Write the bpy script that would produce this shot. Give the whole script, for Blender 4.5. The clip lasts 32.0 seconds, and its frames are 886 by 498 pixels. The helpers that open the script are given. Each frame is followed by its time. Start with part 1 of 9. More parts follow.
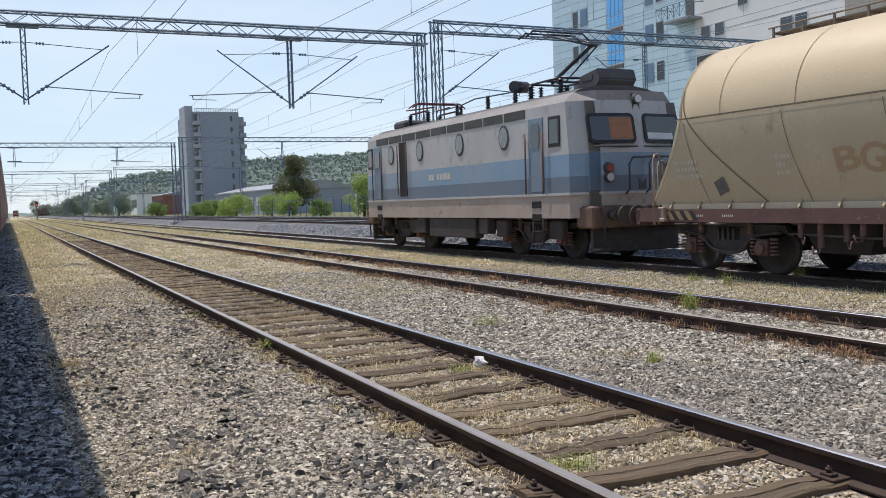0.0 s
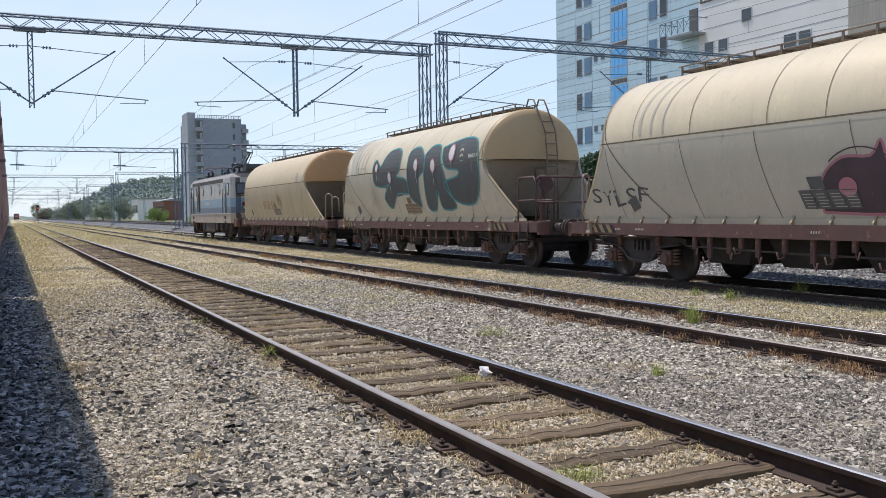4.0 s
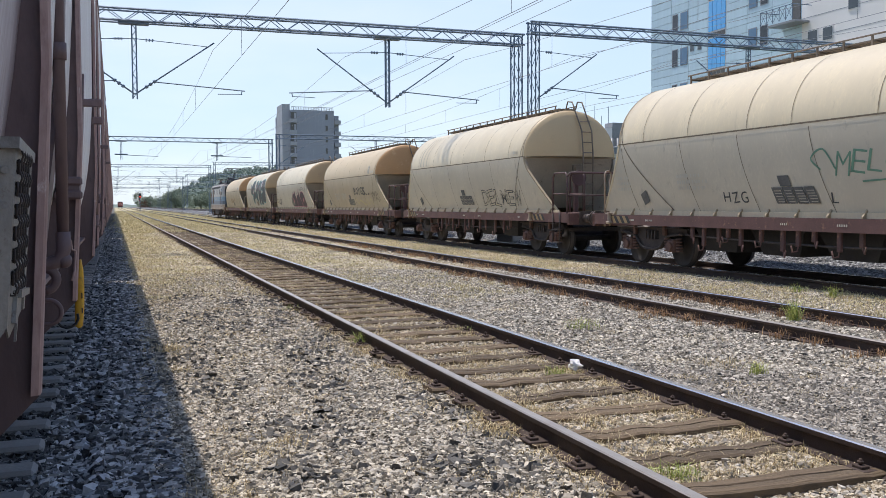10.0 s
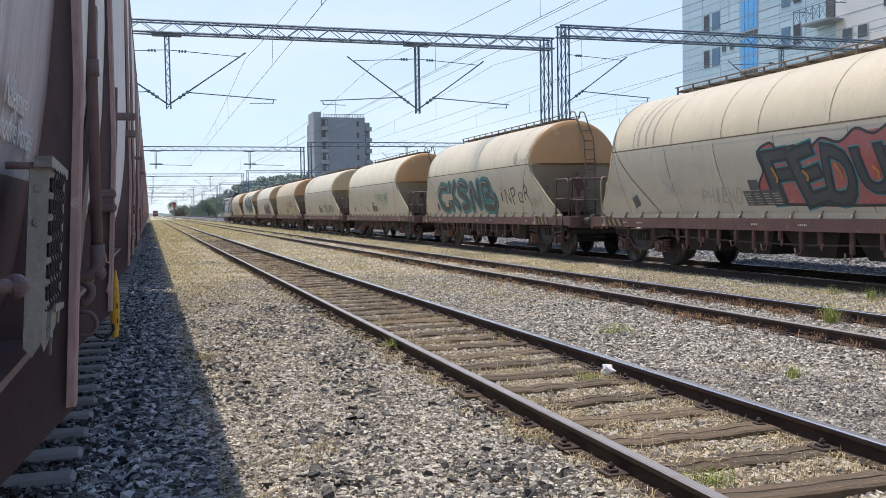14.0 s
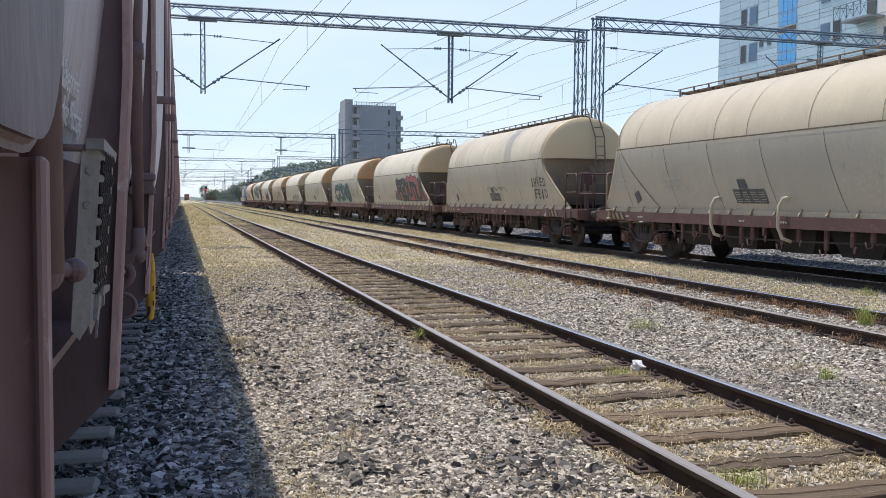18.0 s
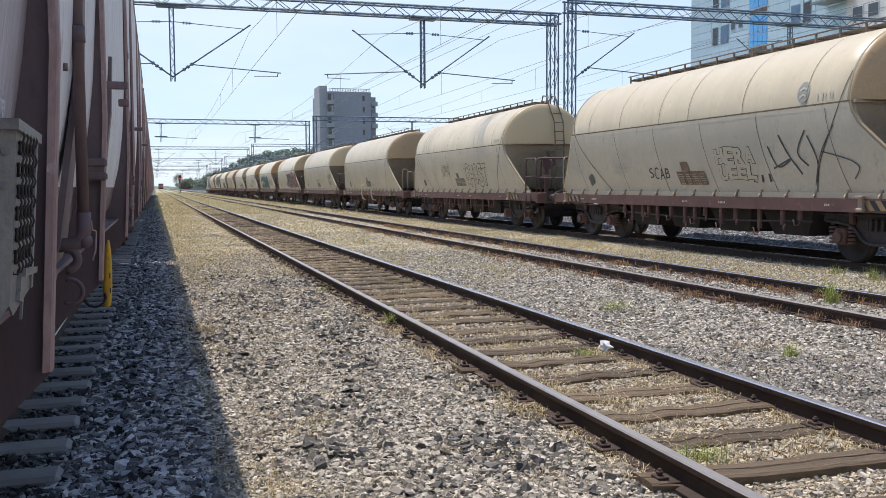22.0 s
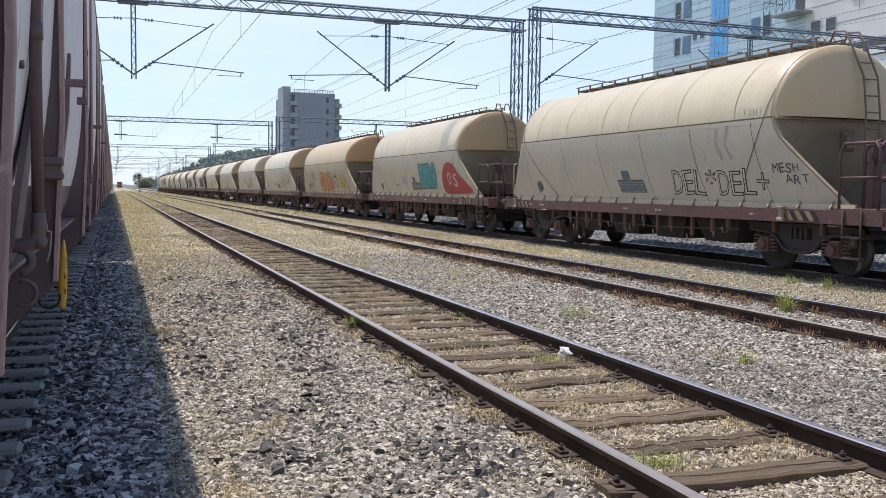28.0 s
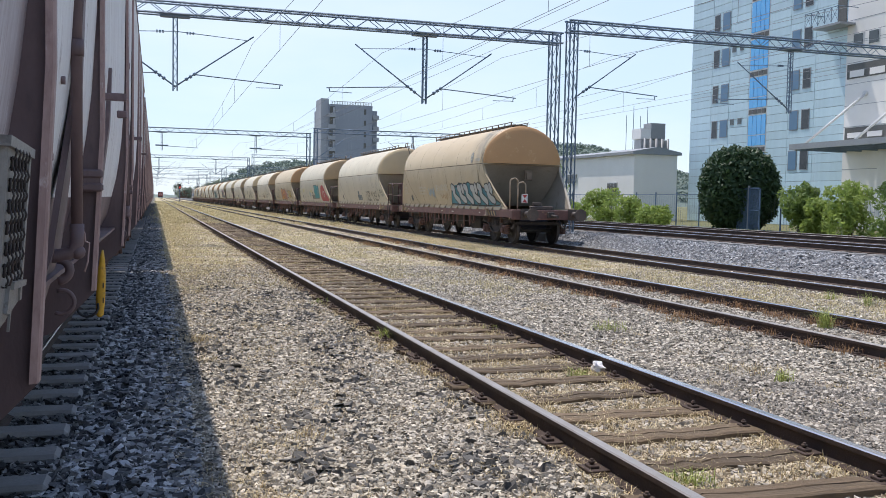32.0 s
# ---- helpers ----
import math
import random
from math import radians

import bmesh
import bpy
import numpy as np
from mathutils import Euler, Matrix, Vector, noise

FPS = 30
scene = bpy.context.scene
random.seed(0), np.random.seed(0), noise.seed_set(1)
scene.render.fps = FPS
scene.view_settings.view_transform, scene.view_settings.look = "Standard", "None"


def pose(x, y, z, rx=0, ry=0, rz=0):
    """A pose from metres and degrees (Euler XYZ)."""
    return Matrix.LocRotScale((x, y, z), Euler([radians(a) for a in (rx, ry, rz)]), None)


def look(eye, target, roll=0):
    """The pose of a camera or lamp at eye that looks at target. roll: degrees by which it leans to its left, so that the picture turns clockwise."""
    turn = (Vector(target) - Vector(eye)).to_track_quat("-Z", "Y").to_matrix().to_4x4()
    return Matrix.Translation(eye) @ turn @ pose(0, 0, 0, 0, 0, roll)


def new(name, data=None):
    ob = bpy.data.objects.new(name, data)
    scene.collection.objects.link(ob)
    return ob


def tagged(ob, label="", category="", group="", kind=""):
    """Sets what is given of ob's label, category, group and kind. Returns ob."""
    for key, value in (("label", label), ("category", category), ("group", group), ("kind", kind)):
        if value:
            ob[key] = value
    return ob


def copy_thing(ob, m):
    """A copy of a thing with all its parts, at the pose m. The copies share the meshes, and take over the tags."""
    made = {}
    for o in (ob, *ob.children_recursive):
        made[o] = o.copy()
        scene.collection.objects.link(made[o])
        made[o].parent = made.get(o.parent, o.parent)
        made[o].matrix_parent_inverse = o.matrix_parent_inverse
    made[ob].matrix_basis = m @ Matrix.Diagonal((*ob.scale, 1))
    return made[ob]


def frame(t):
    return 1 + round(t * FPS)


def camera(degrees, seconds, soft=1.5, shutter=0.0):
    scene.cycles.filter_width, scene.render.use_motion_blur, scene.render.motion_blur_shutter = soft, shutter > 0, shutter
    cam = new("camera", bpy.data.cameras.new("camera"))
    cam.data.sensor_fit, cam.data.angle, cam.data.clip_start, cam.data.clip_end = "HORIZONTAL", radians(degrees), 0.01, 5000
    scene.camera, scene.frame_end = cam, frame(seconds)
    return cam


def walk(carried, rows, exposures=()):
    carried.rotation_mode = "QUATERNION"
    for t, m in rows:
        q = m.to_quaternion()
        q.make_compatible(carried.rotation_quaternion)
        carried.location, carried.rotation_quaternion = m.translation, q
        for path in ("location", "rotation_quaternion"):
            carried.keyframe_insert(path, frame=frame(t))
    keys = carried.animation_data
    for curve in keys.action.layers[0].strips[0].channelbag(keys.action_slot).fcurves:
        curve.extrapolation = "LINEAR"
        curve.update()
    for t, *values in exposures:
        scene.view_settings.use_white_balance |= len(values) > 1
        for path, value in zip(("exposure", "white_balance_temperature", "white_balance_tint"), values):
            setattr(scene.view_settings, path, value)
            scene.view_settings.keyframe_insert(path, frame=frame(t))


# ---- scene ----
cam = camera(52.00, 32.0, soft=0.55)


def aim(x, y, z, yaw, pitch, roll):
    """A pose at (x, y, z) that looks yaw degrees right of the tracks, pitch degrees up."""
    a, b = radians(yaw), radians(pitch)
    way = Vector((math.sin(a) * math.cos(b), math.cos(a) * math.cos(b), math.sin(b)))
    return look((x, y, z), Vector((x, y, z)) + way, roll)


# seconds, x, y, z, yaw to the right of the tracks, pitch, roll: a phone held beside the standing train
PATH = [
    (0, 0.007, -0.091, 1.454, 25.43, -3.00, -1.81), (0.5, -0.009, -0.095, 1.456, 25.46, -3.13, -1.33),
    (1, -0.031, -0.091, 1.469, 25.37, -3.06, -0.51), (1.5, -0.038, -0.085, 1.477, 25.19, -2.80, -0.33),
    (2, -0.040, -0.105, 1.475, 25.01, -2.65, -0.34), (2.5, -0.047, -0.116, 1.475, 25.11, -2.62, -0.28),
    (4.5, -0.073, -0.067, 1.437, 25.45, -2.30, -0.95), (5, -0.014, -0.024, 1.425, 23.85, -2.79, -0.05),
    (5.5, -0.012, -0.010, 1.418, 22.51, -3.37, 0.19), (6, -0.043, 0.084, 1.418, 21.87, -3.37, 0.04),
    (6.5, -0.063, 0.086, 1.420, 21.41, -3.10, -0.18), (7, -0.051, 0.050, 1.417, 19.96, -3.24, -0.17),
    (7.5, -0.044, 0.037, 1.421, 18.83, -3.07, -0.11), (8, -0.038, -0.005, 1.421, 19.43, -2.87, -0.19),
    (8.5, -0.040, -0.013, 1.419, 20.85, -2.79, -0.21), (9, -0.041, -0.037, 1.416, 21.67, -2.76, -0.28),
    (9.5, -0.041, 0.002, 1.417, 21.30, -2.83, -0.20), (10, -0.048, 0.014, 1.418, 19.88, -2.79, -0.21),
    (10.5, -0.049, -0.008, 1.419, 19.78, -2.69, -0.14), (11, -0.045, -0.024, 1.424, 20.17, -2.45, -0.08),
    (11.5, -0.049, -0.026, 1.422, 20.55, -2.38, 0.05), (12, -0.054, -0.005, 1.421, 20.36, -2.40, 0.08),
    (12.5, -0.059, -0.012, 1.430, 19.70, -2.17, 0.05), (13, -0.061, -0.035, 1.429, 18.60, -2.30, 0.01),
    (13.5, -0.066, -0.008, 1.434, 18.68, -1.99, -0.49), (14, -0.039, -0.003, 1.429, 17.86, -2.45, -0.95),
    (14.5, -0.006, -0.059, 1.427, 16.66, -2.69, -1.12), (15, -0.016, -0.042, 1.432, 16.14, -3.10, -1.06),
    (15.5, -0.021, -0.032, 1.434, 16.02, -3.24, -0.78), (17.5, -0.043, -0.011, 1.435, 16.10, -3.60, 0.75),
    (18, -0.067, 0.026, 1.432, 16.10, -3.07, 0.43), (18.5, -0.021, 0.013, 1.418, 16.01, -3.38, 0.43),
    (19, -0.001, -0.004, 1.409, 15.92, -4.02, 0.13), (19.5, -0.022, 0.011, 1.419, 16.12, -3.69, -0.25),
    (20, -0.014, -0.003, 1.420, 16.53, -3.60, -0.24), (20.5, 0.011, -0.016, 1.420, 16.93, -3.62, -0.20),
    (21, 0.018, -0.019, 1.416, 17.44, -3.76, -0.20), (21.5, 0.019, -0.011, 1.416, 17.57, -3.88, -0.28),
    (22, 0.018, -0.012, 1.415, 17.53, -3.96, -0.33), (22.5, 0.013, -0.019, 1.417, 17.38, -3.85, -0.34),
    (23, -0.001, -0.020, 1.418, 17.07, -3.93, -0.32), (23.5, -0.031, 0.019, 1.419, 16.84, -3.90, -0.84),
    (24, -0.044, 0.028, 1.425, 16.93, -3.69, -0.78), (24.5, -0.020, -0.018, 1.423, 18.31, -3.39, -0.54),
    (25, -0.010, -0.019, 1.418, 20.09, -3.70, -0.53), (25.5, 0.012, -0.033, 1.422, 20.42, -4.11, -0.29),
    (27.5, 0.020, -0.010, 1.424, 20.17, -3.79, 0.59), (28, 0.021, -0.007, 1.424, 19.93, -3.72, 0.70),
    (28.5, 0.021, -0.006, 1.427, 19.73, -3.73, 0.75), (29, 0.032, -0.005, 1.430, 19.42, -3.62, 0.72),
    (29.5, 0.027, -0.009, 1.429, 19.06, -3.56, 0.65), (30, 0.027, 0.002, 1.430, 18.76, -3.60, 0.70),
    (30.5, 0.020, -0.012, 1.431, 18.64, -3.29, 0.73), (31, 0.011, -0.024, 1.435, 18.49, -2.98, 0.88),
    (31.5, 0.018, -0.029, 1.434, 18.21, -2.92, 1.02), (32, 0.035, -0.041, 1.432, 17.65, -3.01, 1.07),
]
walk(cam, [(t, aim(*p)) for t, *p in PATH], exposures=[(0.0, 0.43, 6650, 14), (2.5, 0.44, 6600, 14), (5.0, 0.53, 6550, 15), (9.0, 0.56, 6500, 15), (26.0, 0.57, 6500, 15), (32.0, 0.61, 6500, 15)])

# ---- light ----
SUN_WAY = Vector((-0.145, 0.36, 0.92)).normalized()
world = bpy.data.worlds.new("sky")
scene.world = world
world.use_nodes = True
wn, wl = world.node_tree.nodes, world.node_tree.links
sky = wn.new("ShaderNodeTexSky")
sky.sky_type, sky.sun_disc = "NISHITA", False
sky.sun_elevation = math.asin(SUN_WAY.z)
sky.sun_rotation = math.atan2(SUN_WAY.x, SUN_WAY.y)
sky.air_density, sky.dust_density, sky.ozone_density, sky.altitude = 1.0, 0.3, 2.6, 120
# thin even haze with faint high cloud over the clear sky
haze_co = wn.new("ShaderNodeTexCoord")
haze_map = wn.new("ShaderNodeMapping")
haze_map.inputs["Scale"].default_value = (1.0, 1.0, 3.5)
haze_noise = wn.new("ShaderNodeTexNoise")
haze_noise.inputs["Scale"].default_value, haze_noise.inputs["Detail"].default_value = 2.6, 7
haze_tone = wn.new("ShaderNodeValToRGB")
haze_tone.color_ramp.elements[0].position, haze_tone.color_ramp.elements[0].color = 0.40, (3.45, 4.45, 5.35, 1)
haze_tone.color_ramp.elements[1].position, haze_tone.color_ramp.elements[1].color = 0.72, (4.45, 5.05, 5.45, 1)
haze_mix = wn.new("ShaderNodeMix")
haze_mix.data_type = "RGBA"
haze_part = wn.new("ShaderNodeSeparateXYZ")
haze_depth = wn.new("ShaderNodeMapRange")
haze_depth.interpolation_type = "SMOOTHSTEP"
for key, value in (("From Min", 0.22), ("From Max", 0.62), ("To Min", 0.80), ("To Max", 0.0)):
    haze_depth.inputs[key].default_value = value
wl.new(haze_co.outputs["Generated"], haze_part.inputs[0])
wl.new(haze_part.outputs["Z"], haze_depth.inputs["Value"])
wl.new(haze_depth.outputs[0], haze_mix.inputs["Factor"])
wl.new(haze_co.outputs["Generated"], haze_map.inputs[0])
wl.new(haze_map.outputs[0], haze_noise.inputs["Vector"])
wl.new(haze_noise.outputs[0], haze_tone.inputs[0])
wl.new(sky.outputs[0], haze_mix.inputs[6])
wl.new(haze_tone.outputs[0], haze_mix.inputs[7])
wl.new(haze_mix.outputs[2], wn["Background"].inputs[0])
wn["Background"].inputs[1].default_value = 0.13
sun = new("sun", bpy.data.lights.new("sun", "SUN"))
sun.data.energy, sun.data.angle, sun.data.color = 3.05, radians(0.55), (1.0, 0.955, 0.875)
sun.matrix_world = look(SUN_WAY * 50, (0, 0, 0))


# ---- materials ----
def mat(name, c1, c2=None, scale=1.5, rough=0.7, metal=0.0, bump=0.3, fine=60.0, c3=None, stretch=(1, 1, 1), vary=0.0, spec=0.5, dist=0.01, tint=None):
    """A surface: c1 and c2 blend by large stains, c3 shows as sparse spots, fine grain gives relief."""
    m = bpy.data.materials.new(name)
    m.use_nodes = True
    n, k = m.node_tree.nodes, m.node_tree.links
    b = n["Principled BSDF"]
    co = n.new("ShaderNodeTexCoord")
    mp = n.new("ShaderNodeMapping")
    mp.inputs["Scale"].default_value = stretch
    k.new(co.outputs["Object"], mp.inputs[0])

    def noise_tex(sc, detail, rg=0.6):
        t = n.new("ShaderNodeTexNoise")
        t.inputs["Scale"].default_value, t.inputs["Detail"].default_value, t.inputs["Roughness"].default_value = sc, detail, rg
        k.new(mp.outputs[0], t.inputs["Vector"])
        return t

    def blend(fac, a, c):
        x = n.new("ShaderNodeMix")
        x.data_type = "RGBA"
        k.new(fac, x.inputs["Factor"])
        for sock, v in (("A", a), ("B", c)):
            s = x.inputs[6 if sock == "A" else 7]
            if isinstance(v, tuple):
                s.default_value = (*v, 1)
            else:
                k.new(v, s)
        return x.outputs[2]

    def ramp(fac, lo, hi):
        r = n.new("ShaderNodeMapRange")
        r.inputs["From Min"].default_value, r.inputs["From Max"].default_value = lo, hi
        k.new(fac, r.inputs["Value"])
        return r.outputs[0]

    c2 = c2 or tuple(v * 0.75 for v in c1)
    big = noise_tex(scale, 6, 0.65)
    col = blend(ramp(big.outputs[0], 0.36, 0.64), c1, c2)
    small = noise_tex(fine, 4)
    col = blend(ramp(small.outputs[0], 0.3, 0.75), col, blend(ramp(small.outputs[0], 0.3, 0.7), tuple(v * 0.72 for v in c1), c2))
    if c3:
        spot = noise_tex(scale * 3.7, 8, 0.75)
        col = blend(ramp(spot.outputs[0], 0.58, 0.68), col, c3)
    if vary:
        info = n.new("ShaderNodeObjectInfo")
        hsv = n.new("ShaderNodeHueSaturation")
        k.new(col, hsv.inputs["Color"])
        r = n.new("ShaderNodeMapRange")
        r.inputs["To Min"].default_value, r.inputs["To Max"].default_value = 1 - vary, 1 + vary
        k.new(info.outputs["Random"], r.inputs["Value"])
        k.new(r.outputs[0], hsv.inputs["Value"])
        col = hsv.outputs[0]
        if tint:
            way = n.new("ShaderNodeMath")
            way.operation = "MULTIPLY"
            way.inputs[1].default_value = 7.31
            k.new(info.outputs["Random"], way.inputs[0])
            part_of = n.new("ShaderNodeMath")
            part_of.operation = "FRACT"
            k.new(way.outputs[0], part_of.inputs[0])
            col = blend(part_of.outputs[0], col, tint)
    k.new(col, b.inputs["Base Color"])
    rr = n.new("ShaderNodeMapRange")
    rr.inputs["To Min"].default_value, rr.inputs["To Max"].default_value = max(0.03, rough - 0.12), min(1, rough + 0.12)
    k.new(big.outputs[0], rr.inputs["Value"])
    k.new(rr.outputs[0], b.inputs["Roughness"])
    b.inputs["Metallic"].default_value = metal
    b.inputs["Specular IOR Level"].default_value = spec
    if bump:
        bp = n.new("ShaderNodeBump")
        bp.inputs["Strength"].default_value, bp.inputs["Distance"].default_value = bump, dist
        k.new(small.outputs[0], bp.inputs["Height"])
        k.new(bp.outputs[0], b.inputs["Normal"])
    return m


def plain(name, c, rough=0.5, metal=0.0, spec=0.5):
    return mat(name, c, tuple(v * 0.85 for v in c), 3.0, rough, metal, 0.1, 90.0, spec=spec)


M_RAIL_SIDE = mat("rusty_rail", (0.075, 0.045, 0.032), (0.045, 0.03, 0.024), 4, 0.85, 0.0, 0.4, 70)
M_RAIL_TOP = mat("worn_rail_head", (0.74, 0.71, 0.69), (0.58, 0.54, 0.51), 6, 0.24, 0.85, 0.05, 120)
M_RAIL_DULL = mat("dull_rail_head", (0.46, 0.42, 0.38), (0.31, 0.27, 0.23), 3, 0.38, 0.5, 0.1, 120)
M_SLEEPER = mat("weathered_wood", (0.19, 0.132, 0.076), (0.085, 0.061, 0.038), 3, 0.9, 0, 0.9, 26, stretch=(0.22, 4, 1), vary=0.3, c3=(0.32, 0.235, 0.135))
M_CONCRETE = mat("concrete_sleeper", (0.33, 0.32, 0.30), (0.24, 0.23, 0.22), 3, 0.9, 0, 0.4, 50, vary=0.12)
M_HULL = mat("cream_hull_paint", (0.69, 0.58, 0.38), (0.58, 0.49, 0.335), 1.3, 0.34, 0, 0.08, 25, c3=(0.51, 0.43, 0.29), stretch=(1, 1.1, 0.28), vary=0.07)
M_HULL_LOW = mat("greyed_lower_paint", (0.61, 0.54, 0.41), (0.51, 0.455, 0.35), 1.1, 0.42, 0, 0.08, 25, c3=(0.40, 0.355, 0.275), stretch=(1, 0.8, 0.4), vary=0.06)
M_HULL_ORANGE = mat("orange_stained_paint", (0.50, 0.33, 0.16), (0.40, 0.27, 0.14), 0.7, 0.5, 0, 0.1, 25, c3=(0.34, 0.21, 0.11), vary=0.1, tint=(0.62, 0.49, 0.29))
M_HULL_TAN_LOW = mat("tan_lower_paint", (0.55, 0.445, 0.29), (0.45, 0.365, 0.24), 0.8, 0.45, 0, 0.08, 25, c3=(0.36, 0.28, 0.18), stretch=(1, 0.8, 0.5))
M_HULL_TAN = mat("tan_hull_paint", (0.62, 0.485, 0.295), (0.53, 0.415, 0.255), 0.5, 0.45, 0, 0.08, 25, c3=(0.42, 0.31, 0.18), stretch=(1, 0.5, 1))
M_END_ORANGE = mat("rusty_orange_end", (0.52, 0.285, 0.115), (0.45, 0.25, 0.105), 0.6, 0.5, 0, 0.1, 25, c3=(0.60, 0.39, 0.19))
M_HULL_EDGE = mat("grimy_cream_edge", (0.40, 0.32, 0.20), (0.28, 0.22, 0.14), 2, 0.6, 0, 0.1, 40)
M_GRAB = mat("pale_grab_paint", (0.42, 0.34, 0.25), (0.30, 0.22, 0.16), 4, 0.6, 0, 0.1, 60)
M_SEAM = mat("seam_grime", (0.20, 0.16, 0.105), (0.13, 0.10, 0.07), 4, 0.8, 0, 0.2, 40)
M_FRAME = mat("red_oxide_frame", (0.165, 0.080, 0.068), (0.10, 0.055, 0.048), 1.5, 0.75, 0, 0.2, 40, c3=(0.28, 0.15, 0.095))
M_BOGIE = mat("grimy_bogie", (0.068, 0.055, 0.051), (0.036, 0.03, 0.028), 3, 0.8, 0, 0.4, 40, c3=(0.15, 0.085, 0.062))
M_UNDER = mat("oily_underframe", (0.035, 0.030, 0.028), (0.02, 0.018, 0.017), 3, 0.85, 0, 0.4, 40)
M_HOPPER = mat("grimy_hopper_end", (0.58, 0.52, 0.42), (0.42, 0.375, 0.30), 0.8, 0.7, 0, 0.15, 30, c3=(0.25, 0.21, 0.165), vary=0.2)
# the hopper end colour again, darkened for the shade it lies in
M_HOPPER_SHADED = mat("shaded_hopper_end", (0.38, 0.335, 0.27), (0.27, 0.24, 0.195), 0.8, 0.75, 0, 0.15, 30, c3=(0.20, 0.165, 0.12))
M_WHEEL = mat("wheel_steel", (0.048, 0.04, 0.037), (0.028, 0.024, 0.022), 4, 0.7, 0.2, 0.2, 60)
M_TREAD = mat("wheel_tread", (0.10, 0.085, 0.075), (0.07, 0.06, 0.055), 6, 0.5, 0.4, 0.05, 120)
M_SPRING = mat("spring_rust", (0.19, 0.10, 0.075), (0.10, 0.06, 0.048), 5, 0.8, 0.1, 0.3, 60)
M_WALK = mat("walkway_steel", (0.26, 0.205, 0.15), (0.15, 0.12, 0.095), 3, 0.7, 0.2, 0.2, 60)
M_RED = mat("red_rail_paint", (0.125, 0.066, 0.062), (0.075, 0.042, 0.04), 2, 0.6, 0, 0.15, 60)
M_BLACK = plain("black_paint", (0.02, 0.02, 0.022), 0.6)
M_WHITE = plain("white_paint", (0.72, 0.72, 0.70), 0.6)
M_YELLOW = mat("yellow_paint", (0.75, 0.42, 0.03), (0.6, 0.33, 0.03), 6, 0.55, 0, 0.1, 60, c3=(0.35, 0.2, 0.05))
M_HAZ = mat("faded_yellow", (0.36, 0.25, 0.11), (0.22, 0.155, 0.085), 4, 0.7, 0, 0.1, 60)
M_GALV = mat("galvanised_steel", (0.18, 0.25, 0.33), (0.125, 0.175, 0.235), 2, 0.6, 0.3, 0.1, 40)
M_WIRE = plain("copper_wire", (0.26, 0.27, 0.29), 0.6, 0.2)
M_INSUL = plain("insulator", (0.035, 0.033, 0.04), 0.35)
M_DARK = plain("dark_void", (0.012, 0.012, 0.013), 0.9)
M_SPRAY_RED = plain("red_spray", (0.45, 0.05, 0.05), 0.55)
M_SPRAY_ORANGE = plain("orange_spray", (0.62, 0.27, 0.06), 0.55)
M_SPRAY_RUST = plain("faded_brown_spray", (0.44, 0.29, 0.16), 0.6)
M_SPRAY_GREEN = plain("green_spray", (0.15, 0.30, 0.20), 0.6)
M_CHALK = plain("chalk_white", (0.60, 0.57, 0.48), 0.7)
M_PLACARD = mat("bare_placard", (0.15, 0.145, 0.13), (0.10, 0.10, 0.095), 6, 0.6, 0.1, 0.1, 60)


# ---- mesh helpers ----
def part(name, bm, material, parent=None, label=""):
    me = bpy.data.meshes.new(name)
    bm.to_mesh(me)
    bm.free()
    for m in material if isinstance(material, (list, tuple)) else (material,):
        me.materials.append(m)
    ob = new(name, me)
    ob.parent = parent
    return tagged(ob, label=label)


def from_data(name, v, f, material, parent=None, label="", smooth=False):
    me = bpy.data.meshes.new(name)
    me.from_pydata([tuple(p) for p in v], [], f)
    if smooth:
        me.polygons.foreach_set("use_smooth", [True] * len(f))
    for m in material if isinstance(material, (list, tuple)) else (material,):
        me.materials.append(m)
    ob = new(name, me)
    ob.parent = parent
    return tagged(ob, label=label)


def thing(name, label, category, group="", kind="", at=(0, 0, 0)):
    ob = new(name)
    ob.location = at
    return tagged(ob, label, category, group, kind)


def box(bm, lo, hi, bevel=0.0, m=None, mi=0):
    """A bevelled box from corner lo to corner hi, put through m."""
    c = [(a + b) / 2 for a, b in zip(lo, hi)]
    s = [max(1e-4, b - a) for a, b in zip(lo, hi)]
    x = Matrix.Translation(c) @ Matrix.Diagonal((*s, 1))
    r = bmesh.ops.create_cube(bm, size=1, matrix=(m @ x) if m else x)
    fs = {f for v in r["verts"] for f in v.link_faces}
    for f in fs:
        f.material_index = mi
    if bevel:
        es = list({e for v in r["verts"] for e in v.link_edges})
        bmesh.ops.bevel(bm, geom=es, offset=bevel, segments=1, affect="EDGES", profile=0.7, material=-1)
    return bm


def rod(bm, a, b, r, sides=8, r2=None, mi=0):
    """A round bar from a to b."""
    a, b = Vector(a), Vector(b)
    d = b - a
    m = Matrix.Translation((a + b) / 2) @ d.to_track_quat("Z", "Y").to_matrix().to_4x4()
    g = bmesh.ops.create_cone(bm, cap_ends=True, segments=sides, radius1=r, radius2=r if r2 is None else r2, depth=d.length, matrix=m)
    for f in {f for v in g["verts"] for f in v.link_faces}:
        f.material_index, f.smooth = mi, len(f.verts) == 4 and sides > 5
    return bm


